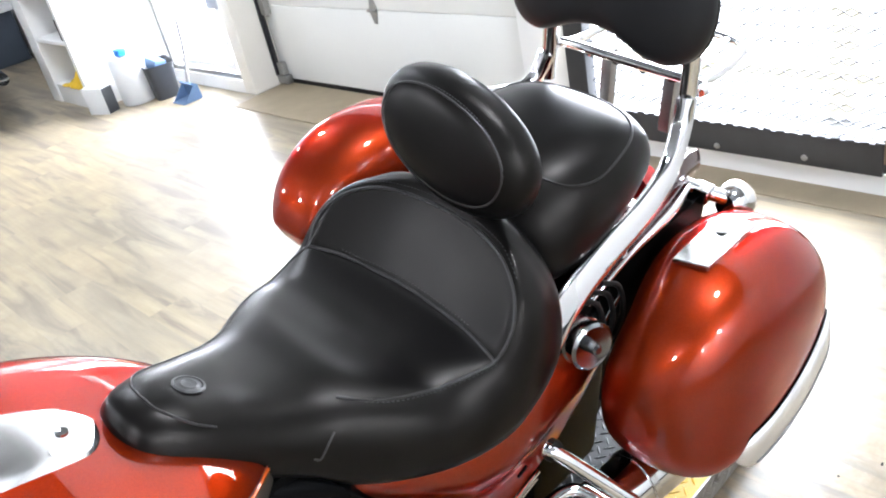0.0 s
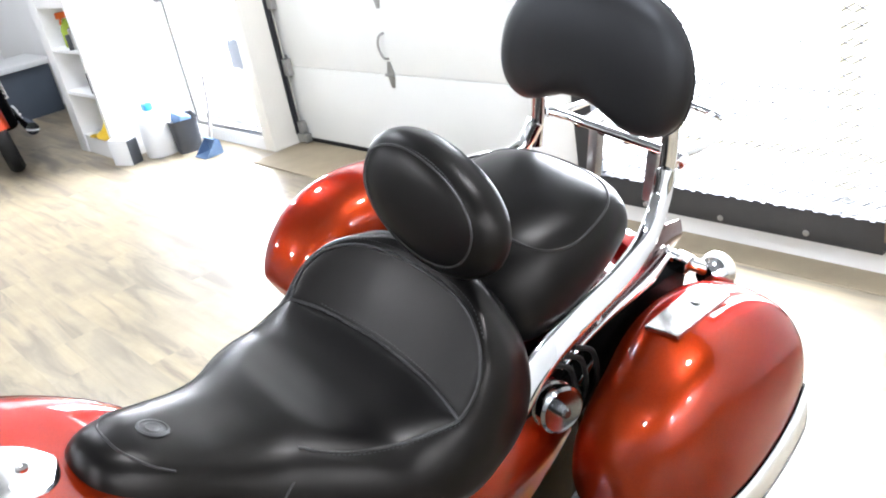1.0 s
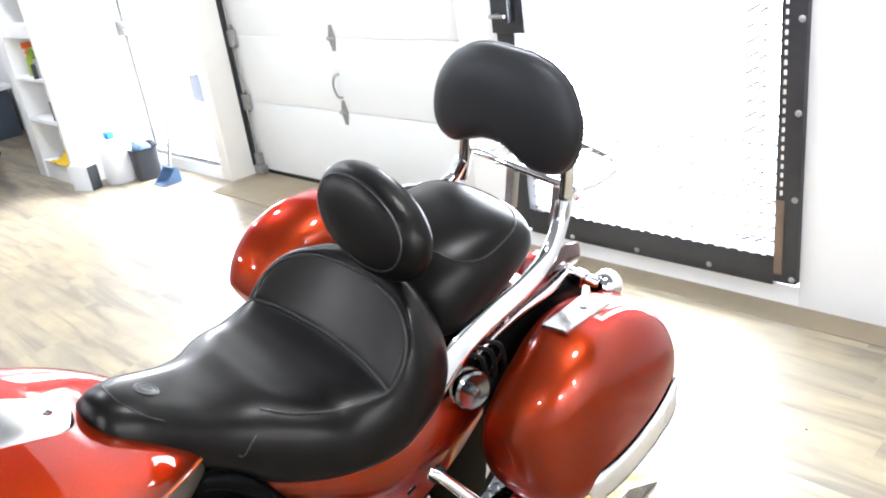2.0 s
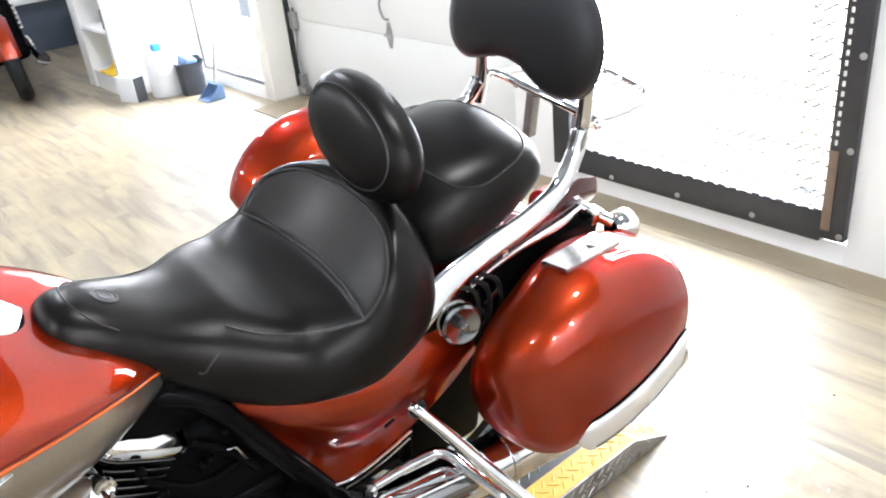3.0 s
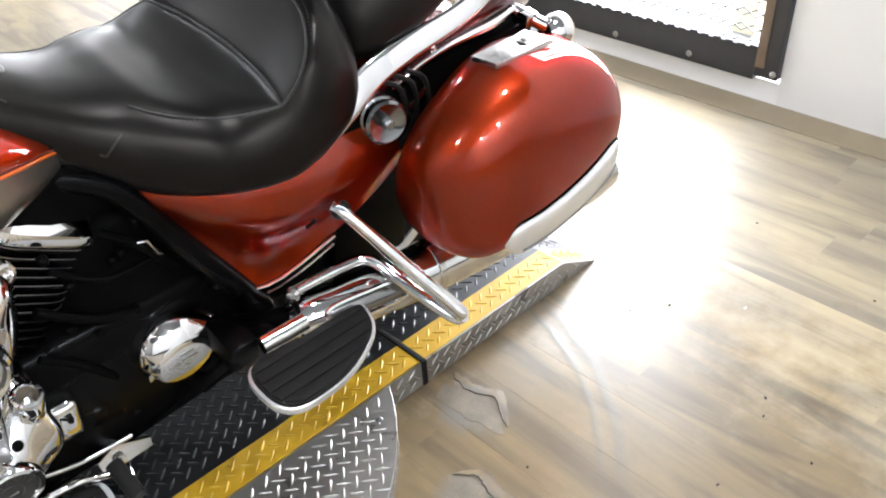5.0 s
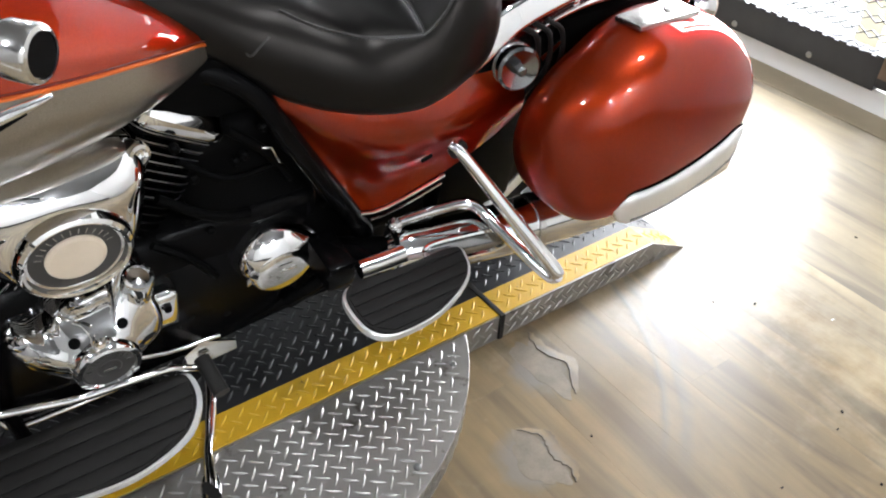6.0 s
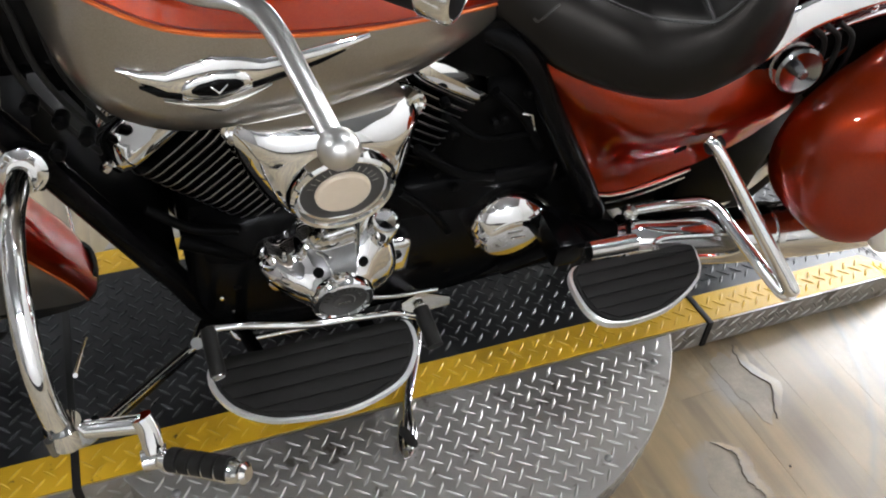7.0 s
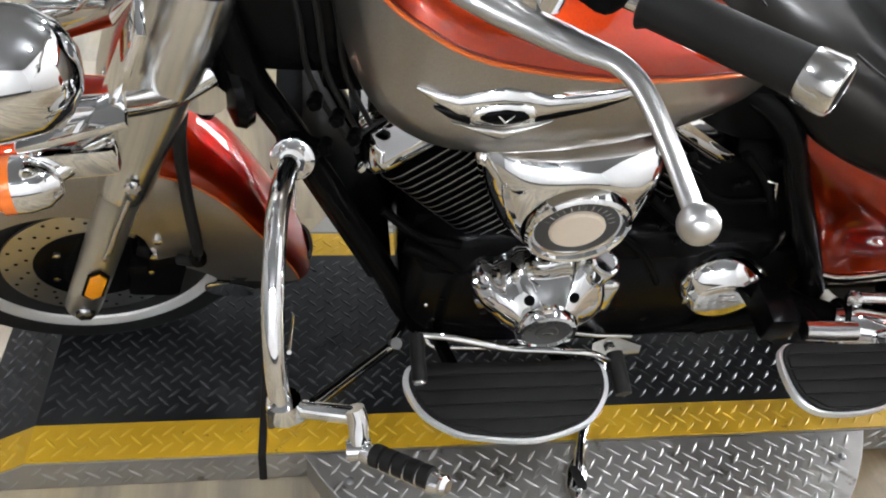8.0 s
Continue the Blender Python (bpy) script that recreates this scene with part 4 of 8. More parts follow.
# sissy bar with its pad and luggage rack
pad_m = frame_matrix((1.318, 0.0, 1.132), (0, -1, 0), (-1, 0, 0.10))
pad_half = [(0.0, 0.118), (0.06, 0.116), (0.115, 0.102), (0.160, 0.070), (0.190, 0.022), (0.200, -0.030), (0.192, -0.080), (0.165, -0.112), (0.125, -0.122), (0.085, -0.108), (0.045, -0.092), (0.0, -0.086)]
half = spline([(x, y, 0) for x, y in pad_half], 4)
kidney = [(p.x, p.y) for p in half] + [(-p.x, p.y) for p in reversed(half[1:-1])]
pad = cushion("sissy_bar_pad", kidney, 0.062, pad_m, "black kidney-shaped passenger backrest pad", SHEENLEATHER)
bm = bmesh.new()
pts = [pad_m @ Vector((x * 0.995, y * 0.995, 0.0)) for x, y in kidney]
tube(bm, pts + [pts[0]], 0.003, 6)
part("piping", bm, WELT, pad)


def sissy(s):
    bar("sissy_bar_tube", [(1.345, s * 0.150, 0.885), (1.352, s * 0.150, 0.95), (1.350, s * 0.148, 1.03), (1.345, s * 0.138, 1.12), (1.343, s * 0.11, 1.17)], 0.0155, CHROME, seg=18, label="chrome sissy bar tube")
    # forged side stay: a flat bar that rises along the fender to the tube's socket
    pts = spline([(0.798, s * 0.228, 0.684), (0.838, s * 0.226, 0.706), (0.885, s * 0.219, 0.738), (0.945, s * 0.209, 0.772), (1.04, s * 0.203, 0.795), (1.16, s * 0.195, 0.812), (1.26, s * 0.180, 0.838), (1.322, s * 0.162, 0.885), (1.346, s * 0.152, 0.935)], 8)
    if s > 0:
        pts = [p + Vector((0, 0, 0.075 * math.sin(math.pi * max(0.0, min(1.0, (p.x - 0.98) / 0.36))) ** 1.5)) for p in pts]
    bm = bmesh.new()
    rings = []
    for i, p in enumerate(pts):
        d = (pts[min(i + 1, len(pts) - 1)] - pts[max(i - 1, 0)]).normalized()
        w = Vector((0, s, 0.75))
        w = (w - d * w.dot(d)).normalized()
        h = d.cross(w)
        t = i / (len(pts) - 1)
        hh = lerp_table([(0, 0.003), (0.12, 0.017), (0.28, 0.025), (0.45, 0.023), (0.65, 0.021), (0.85, 0.020), (1, 0.020)], t)[0]
        th = lerp_table([(0, 0.003), (0.3, 0.006), (0.6, 0.009), (0.85, 0.016), (1, 0.019)], t)[0]
        sq = lerp_table([(0, 0.45), (0.6, 0.45), (0.85, 0.9), (1, 1.0)], t)[0]
        rings.append([p + h * hh * math.copysign(abs(math.sin(a)) ** sq, math.sin(a)) + w * th * math.copysign(abs(math.cos(a)) ** (0.6 + 0.4 * sq), math.cos(a)) for a in (2 * math.pi * (k + 0.5) / 24 for k in range(24))])
    loft(bm, rings)
    stay = part("side_stay", bm, CHROME, bike, "chrome side stay", 50)
    turned("stay_bolt", [(0, 0), (0.013, 0), (0.013, 0.006), (0.008, 0.010), (0, 0.010)], (1.30, s * 0.168, 0.868), (0, s, 0), CHROME, stay, 14)
    # thin bright moulding under the stay
    bar("fender_moulding", [(0.990, s * 0.214, 0.730), (1.038, s * 0.215, 0.753), (1.081, s * 0.215, 0.765), (1.133, s * 0.213, 0.771), (1.189, s * 0.209, 0.771), (1.26, s * 0.200, 0.768), (1.34, s * 0.185, 0.770)], [0.002, 0.005, 0.006, 0.007, 0.009, 0.010, 0.006], CHROME, seg=10)
    # fender flank under the stay, in the paint darkened for shade
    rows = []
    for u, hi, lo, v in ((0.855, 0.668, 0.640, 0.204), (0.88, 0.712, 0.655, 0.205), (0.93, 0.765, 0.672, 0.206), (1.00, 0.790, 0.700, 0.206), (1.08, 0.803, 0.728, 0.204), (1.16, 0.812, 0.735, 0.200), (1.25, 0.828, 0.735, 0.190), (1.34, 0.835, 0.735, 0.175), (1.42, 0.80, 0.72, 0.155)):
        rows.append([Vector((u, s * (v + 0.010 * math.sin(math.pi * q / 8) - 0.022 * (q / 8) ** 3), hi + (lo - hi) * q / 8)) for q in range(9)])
    part("fender_flank", thicken(loft(bmesh.new(), rows, False), 0.006), SHADEDRED, bike, "fender flank in red paint darkened for shade", 70)


both(sissy)
rack = bar("luggage_rack", [(1.375, 0.160, 0.936), (1.398, 0.150, 0.940), (1.40, 0.06, 0.940), (1.40, -0.06, 0.940), (1.398, -0.150, 0.940), (1.375, -0.160, 0.936)], 0.0095, CHROME, label="chrome luggage rack")
for sgn in (-1, 1):
    bar("rack_rail", [(1.40, sgn * 0.145, 0.940), (1.48, sgn * 0.145, 0.930), (1.58, sgn * 0.135, 0.930), (1.62, sgn * 0.10, 0.930), (1.635, 0, 0.930)], 0.008, CHROME, rack)
for v in (-0.09, -0.03, 0.03, 0.09):
    bar("rack_slat", [(1.40, v, 0.930), (1.50, v, 0.934), (1.625, v * 0.95, 0.930)], 0.010, CHROME, rack, seg=10, squash=0.5)
for v in (-0.07, 0.07):
    bm = bmesh.new()
    box(bm, (1.43, v - 0.012, 0.80), (1.455, v + 0.012, 0.936), 0.004)
    part("rack_bracket", bm, ZINC, rack)


# rear fender: a hood over the wheel
def hood(name, axle, r, ang0, ang1, half, skirt, mat, label="", steps=36, r_of=None, split=None, shell=0.004, place=None):
    """A mudguard: an arched sheet round the axle from ang0 to ang1 (degrees, 0 to the rear, 90 up)."""
    rings = []
    for k in range(steps + 1):
        t = k / steps
        a = radians(ang0 + (ang1 - ang0) * t)
        rr = r_of(t) if r_of else r
        hw = half(t) if callable(half) else half
        sk = skirt(t) if callable(skirt) else skirt
        prof = [(-hw, -sk), (-hw * 1.01, -sk * 0.66), (-hw * 1.0, -sk * 0.36), (-hw * 0.93, -0.030), (-hw * 0.72, -0.010), (-hw * 0.4, -0.002), (0, 0)]
        prof += [(-x, y) for x, y in reversed(prof[:-1])]
        prof = [Vector((x, y, 0)) for x, y in prof]
        dirn = Vector((math.cos(a), 0, math.sin(a)))
        ring = [Vector(axle) + dirn * (rr + q.y) + Vector((0, q.x, 0)) for q in spline(prof, 3)]
        if place is not None:
            ring = [place @ q for q in ring]
        rings.append(ring)
    if split is None:
        bm = loft(bmesh.new(), rings, False)
        return [part(name, thicken(bm, shell), mat, bike, label, 60)]
    n = len(rings[0])
    j = split
    out = []
    for nm, lo, hi, mt in ((name, j, n - 1 - j, mat[0]), (name + "_lower", 0, j, mat[1]), (name + "_lower", n - 1 - j, n - 1, mat[1])):
        bm = loft(bmesh.new(), [ring[lo:hi + 1] for ring in rings], False)
        out.append(part(nm, thicken(bm, shell), mt, bike, label if nm == name else "", 60))
    for i in (j, n - 1 - j):
        bm = bmesh.new()
        tube(bm, [ring[i] + (ring[i] - Vector(axle)).normalized() * 0.0012 + Vector((0, (-1 if i == j else 1) * 0.0012, 0)) for ring in rings], 0.0019, 6)
        part("pinstripe", bm, PINSTRIPE, out[0])
    return out


AXLE_R = (1.06, 0.0, 0.315)
hood("rear_fender", AXLE_R, 0.46, 150, 10, 0.150, 0.16, SHADEDRED, "rear fender in red paint darkened for shade", 40, r_of=lambda t: 0.44 + 0.06 * math.sin(math.pi * min(1, t * 1.15)))


# ---- saddlebags ----
BAG = [  # u, inner v, outer v, bottom, top, squareness
    (0.938, 0.315, 0.365, 0.555, 0.615, 2.0), (0.944, 0.287, 0.393, 0.515, 0.648, 2.2), (0.962, 0.268, 0.421, 0.480, 0.680, 2.4), (0.988, 0.257, 0.446, 0.455, 0.712, 2.6),
    (1.015, 0.250, 0.463, 0.442, 0.740, 2.7), (1.06, 0.242, 0.476, 0.436, 0.768, 2.7), (1.105, 0.228, 0.483, 0.434, 0.788, 2.7), (1.16, 0.215, 0.486, 0.436, 0.797, 2.7), (1.23, 0.205, 0.484, 0.442, 0.794, 2.7),
    (1.30, 0.205, 0.478, 0.452, 0.780, 2.6), (1.36, 0.207, 0.468, 0.466, 0.755, 2.5), (1.42, 0.212, 0.448, 0.486, 0.715, 2.4), (1.465, 0.225, 0.412, 0.512, 0.668, 2.2), (1.485, 0.26, 0.35, 0.55, 0.62, 2.0)]


def bag_line(u):
    """Height of the joint between the body and the tray under it."""
    return lerp_table([(0.93, 0.530), (1.05, 0.545), (1.18, 0.558), (1.27, 0.572), (1.36, 0.588), (1.49, 0.600)], u)[0]


def bag_ring(u, s, grow=0.0, n_pts=88):
    vi, vo, lo, hi, n = lerp_table(BAG, u)
    if s > 0:
        lo += 0.085 * max(0.0, min(1.0, (1.16 - u) / 0.16))
    vc, wc, rv, rw = (vi + vo) / 2, (lo + hi) / 2, (vo - vi) / 2 + grow, (hi - lo) / 2 + grow
    ring = []
    for k in range(n_pts):
        a = 2 * math.pi * k / n_pts
        c, q = math.cos(a), math.sin(a)
        x, y = math.copysign(abs(c) ** (2 / n), c), math.copysign(abs(q) ** (2 / n), q)
        lean = -0.16 * y * rw * (1 if x > 0 else 0.2) * abs(x)
        step = 0.007 * min(1.0, max(0.0, (u - 0.95) * 20), max(0.0, (1.10 - u) * 20)) if wc + rw * y < bag_line(u) and x > 0 else 0.0
        ring.append(Vector((u, s * (vc + rv * x + lean + step), wc + rw * y)))
    return ring


def bag_at(u, w, s, grow=0.0):
    """A point of the bag's outer face at height w."""
    vi, vo, lo, hi, n = lerp_table(BAG, u)
    rv, rw = (vo - vi) / 2, (hi - lo) / 2
    y = max(-0.999, min(0.999, (w - (lo + hi) / 2) / rw))
    x = (1 - abs(y) ** n) ** (1 / n)
    return Vector((u, s * ((vi + vo) / 2 + rv * x - 0.16 * y * rw * x + grow), w))


def bag_top(u, v):
    vi, vo, lo, hi, n = lerp_table(BAG, u)
    x = min(0.99, abs(v - (vi + vo) / 2) / ((vo - vi) / 2))
    return (lo + hi) / 2 + (hi - lo) / 2 * (1 - x ** n) ** (1 / n)


def build_bag(s):
    bm = bmesh.new()
    us = [BAG[0][0] + (BAG[-1][0] - BAG[0][0]) * (0.5 - 0.5 * math.cos(math.pi * k / 44)) for k in range(45)]
    loft(bm, [bag_ring(u, s) for u in us])
    for _ in range(5 if s < 0 else 30):
        bmesh.ops.smooth_vert(bm, verts=bm.verts, factor=0.5, use_axis_x=True, use_axis_y=True, use_axis_z=True)
    bag = part("saddlebag", bm, RED, bike, "burnt-orange hard saddlebag", 80)
    # guard strip along the lower outer edge: blunt at the front, running out at the rear
    def guard_mid(u):
        return lerp_table([(1.045, 0.508), (1.10, 0.510), (1.18, 0.521), (1.27, 0.537), (1.36, 0.556), (1.42, 0.568)], u)[0]
    out, up = Vector((0, s, 0.10)).normalized(), Vector((0, -s * 0.10, 1)).normalized()
    rows, groove, edge = [], [], []
    for k in range(37):
        t = k / 36
        u = 1.050 + 0.360 * t
        env = min(1.0, (t / 0.07) ** 0.5, ((1 - t) / 0.16) ** 0.5) if 0 < t < 1 else 0.08
        c = bag_at(u, guard_mid(u), s, 0.002)
        hh = 0.037 * env
        rows.append([c + up * (hh * math.copysign(abs(math.sin(a)) ** 0.55, math.sin(a))) + out * (0.017 * env * math.copysign(abs(math.cos(a)) ** 0.8, math.cos(a))) for a in (2 * math.pi * j / 24 for j in range(24))])
        groove.append(c + up * (-0.020 * env) + out * (0.0170 * env))
        edge.append(bag_at(u, guard_mid(u) + hh + 0.003, s, 0.0005))
    guard = part("bag_guard", loft(bmesh.new(), rows), BRIGHTALU, bag, "polished metal guard strip", 60)
    bm = bmesh.new()
    tube(bm, groove[3:-3], 0.0024, 6)
    part("groove", bm, GREYMETAL, guard)
    bm = bmesh.new()
    tube(bm, edge, 0.0022, 6)
    part("seam_line", bm, MATTBLACK, bag)
    # flat latch plate on the lid, with a lock at its rear
    A, B, C, D = [Vector((u, s * v, bag_top(u, v))) for u, v in ((1.112, 0.284), (1.112, 0.345), (1.268, 0.345), (1.255, 0.286))]
    spots = [A.lerp(B, i / 6).lerp(D.lerp(C, i / 6), j / 6) for i in range(7) for j in range(7)]
    lift = max(bag_top(q.x, abs(q.y)) - q.z for q in spots) + 0.002
    A, B, C, D = [q + Vector((0, 0, lift)) for q in (A, B, C, D)]
    nz = (B - A).cross(D - A)
    nz = (nz if nz.z > 0 else -nz).normalized()
    bm = bmesh.new()
    top4 = [bm.verts.new(q) for q in (A, B, C, D)]
    low4 = [bm.verts.new(q - nz * 0.010) for q in (A, B, C, D)]
    bm.faces.new(top4), bm.faces.new(list(reversed(low4)))
    for q in range(4):
        bm.faces.new((low4[q], low4[(q + 1) % 4], top4[(q + 1) % 4], top4[q]))
    bmesh.ops.bevel(bm, geom=bm.edges[:], offset=0.0015, segments=2, affect="EDGES")
    plate = part("latch_plate", bm, DULLCHROME, bag, "plain polished latch plate", 40)
    at = A.lerp(B, 0.45).lerp(D.lerp(C, 0.45), 0.72)
    turned("lock", [(0, 0), (0.0115, 0), (0.0115, 0.0012), (0.0100, 0.0016), (0.0092, 0.0008), (0, 0.0008)], at, nz, DULLCHROME, plate, 22)
    bm = bmesh.new()
    turned_box(bm, (0.010, 0.0022, 0.002), frame_matrix(at + nz * 0.0008, (0.5, 1, 0), nz), 0.0005)
    part("key_slot", bm, MATTBLACK, plate)
    if s > 0:
        plate.location = (0.085, 0, -0.02)
        bag.location = (-0.085, 0.085, 0.03)
    return bag


both(build_bag)


# side cover under the saddle
def build_cover(s):
    top = spline([(0.500, 0.146, 0.690), (0.54, 0.164, 0.718), (0.60, 0.184, 0.720), (0.70, 0.200, 0.710), (0.82, 0.206, 0.690), (0.97, 0.200, 0.700)], 4)
    low = spline([(0.512, 0.156, 0.672), (0.560, 0.176, 0.600), (0.615, 0.195, 0.510), (0.672, 0.212, 0.425), (0.79, 0.230, 0.456), (1.02, 0.232, 0.548)], 4)
    rows = []
    for a, b in zip(top, low):
        row = []
        for k in range(25):
            t = k / 24
            p = a.lerp(b, t)
            rear = max(0.0, min(1.0, (p.x - 0.76) / 0.20))
            bulge = (0.030 * math.sin(math.pi * t) + 0.022 * (1 - rear) * math.sin(2 * math.pi * t)) * min(1, max(0, (p.x - 0.49) * 6))
            bulge -= 0.007 * max(0.0, (p.x - 0.86) / 0.10) ** 2
            row.append(Vector((p.x, s * (p.y + bulge), p.z)))
        rows.append(row)
    cover = part("side_cover", thicken(loft(bmesh.new(), rows, False), 0.006), RED, bike, "burnt-orange side cover", 70)
    turned("grommet", [(0, -0.01), (0.017, -0.01), (0.019, 0), (0.017, 0.008), (0.010, 0.012), (0, 0.012)], (0.826, s * 0.272, 0.570), (0.35, s * 0.72, -0.55), RUBBER, cover, 18)
    bm = bmesh.new()
    turned_box(bm, (0.024, 0.004, 0.009), Matrix.Translation((0.772, s * 0.255, 0.555)) @ Matrix.Rotation(radians(-20), 4, "Y"), 0.003)
    part("cover_slot", bm, MATTBLACK, cover)
    bm = bmesh.new()
    tube(bm, [Vector((p.x, s * (p.y + 0.006), p.z - 0.002)) for p in low[12:18]], 0.0032, 8)
    part("lower_trim", bm, CHROME, cover)
    bm = bmesh.new()
    tube(bm, [Vector((p.x, s * (p.y + 0.002), p.z - 0.026)) for p in low[13:18]], 0.0030, 8)
    part("lower_trim", bm, DULLCHROME, cover)
    # black frame tube along the cover's front edge
    bar("frame_tube", [(0.30, s * 0.09, 0.760), (0.42, s * 0.120, 0.748), (0.49, s * 0.150, 0.706), (0.545, s * 0.172, 0.610), (0.60, s * 0.190, 0.515), (0.655, s * 0.205, 0.420), (0.69, s * 0.205, 0.345), (0.66, s * 0.18, 0.24), (0.56, s * 0.15, 0.155)], 0.0215, BLACK, seg=16)
    # guard hoop before the bag
    bar("bag_hoop", [(0.815, s * 0.262, 0.578), (0.829, s * 0.290, 0.566), (0.89, s * 0.382, 0.475), (0.938, s * 0.452, 0.405), (0.953, s * 0.476, 0.382), (0.957, s * 0.482, 0.374)], [0.0115, 0.0118, 0.0135, 0.0148, 0.0150, 0.0145], CHROME, seg=16, label="chrome saddlebag guard bar")
    bar("hoop_return", [(0.724, s * 0.258, 0.411), (0.80, s * 0.262, 0.412), (0.866, s * 0.270, 0.413), (0.893, s * 0.294, 0.412), (0.904, s * 0.345, 0.402), (0.922, s * 0.405, 0.386), (0.942, s * 0.452, 0.367), (0.953, s * 0.474, 0.362), (0.957, s * 0.482, 0.374)], [0.0095, 0.0110, 0.0115, 0.0120, 0.0120, 0.0120, 0.0125, 0.0135, 0.0140], CHROME, seg=16)
    turned("hoop_bolt", [(0, -0.006), (0.014, -0.006), (0.015, 0.004), (0.009, 0.010), (0, 0.010)], (0.720, s * 0.262, 0.411), (-0.6, s * 0.6, 0.3), DULLCHROME, bike, 14)


both(build_cover)


# round chrome damper cap behind the cover, with dark mounts round it
def build_cap(s):
    o = Vector((0.955, s * 0.205, 0.690))
    ax = Vector((-0.25, s, 0.22)).normalized()
    cap = turned("damper_cap", [(0, 0), (0.040, 0), (0.041, 0.006), (0.038, 0.010), (0.038, 0.040), (0.041, 0.044), (0.041, 0.054), (0.036, 0.058), (0.031, 0.056), (0.010, 0.052), (0.009, 0.066), (0.006, 0.070), (0, 0.070)], o, ax, DARKCHROME, bike, 40, "round dark chrome damper cap")
    turned("clamp_band", [(0.0385, 0.016), (0.041, 0.016), (0.041, 0.030), (0.0385, 0.030)], o, ax, DULLCHROME, cap, 32)
    # added black block: fills the dark gap by the mounts, hides the floor
    bm = bmesh.new()
    box(bm, (0.86, s * 0.18 - 0.035, 0.30), (1.06, s * 0.18 + 0.020, 0.74), 0.02)
    box(bm, (1.04, s * 0.17 - 0.03, 0.45), (1.40, s * 0.17 + 0.024, 0.735), 0.02)
    part("gap_block", bm, MATTBLACK, bike)
    bar("shock_absorber", [(1.00, s * 0.20, 0.72), (1.06, s * 0.19, 0.58), (1.12, s * 0.18, 0.40)], 0.024, MATTBLACK)
    for k in range(3):
        bar("cable", [(0.96 + 0.03 * k, s * 0.215, 0.76), (1.0 + 0.03 * k, s * 0.225, 0.73), (1.01 + 0.03 * k, s * 0.23, 0.66), (0.98 + 0.03 * k, s * 0.22, 0.60)], 0.005, RUBBER, seg=8)
    for u, w in ((1.005, 0.742), (1.09, 0.775), (0.905, 0.655)):
        turned("frame_bolt", [(0, 0), (0.008, 0), (0.008, 0.005), (0.004, 0.007), (0, 0.007)], (u, s * 0.206, w), (0, s, 0.2), CHROME, bike, 10)
    bm = bmesh.new()
    turned_box(bm, (0.05, 0.006, 0.014), Matrix.Translation((1.045, s * 0.225, 0.695)) @ Matrix.Rotation(radians(-35), 4, "Y"), 0.002)
    part("bracket", bm, DULLCHROME, bike)


both(build_cap)


# rear turn signals and tail lamp
def build_signal(s):
    st = bar("rear_signal_stalk", [(1.33, s * 0.135, 0.780), (1.36, s * 0.19, 0.755), (1.395, s * 0.238, 0.734)], 0.014, CHROME)
    turned("signal_housing", [(0, -0.035), (0.020, -0.034), (0.032, -0.022), (0.037, -0.005), (0.038, 0.010), (0.034, 0.014), (0, 0.014)], (1.415, s * 0.245, 0.722), (1, 0.1 * s, -0.15), CHROME, st, 28)
    turned("signal_lens", [(0, 0.014), (0.034, 0.014), (0.034, 0.020), (0.026, 0.030), (0, 0.035)], (1.415, s * 0.245, 0.722), (1, 0.1 * s, -0.15), CLEARLENS, st, 28, "pale amber lens")
    bm = bmesh.new()
    box(bm, (1.345, s * 0.20 - 0.02, 0.735), (1.38, s * 0.20 + 0.02, 0.765), 0.006)
    part("signal_bracket", bm, CHROME, st)


both(build_signal)
turned("tail_lamp", [(0, 0), (0.055, 0), (0.058, 0.02), (0.05, 0.05), (0.03, 0.065), (0, 0.07)], (1.45, 0, 0.62), (1, 0, 0.1), REDLENS, bike, 28, "red tail lamp")


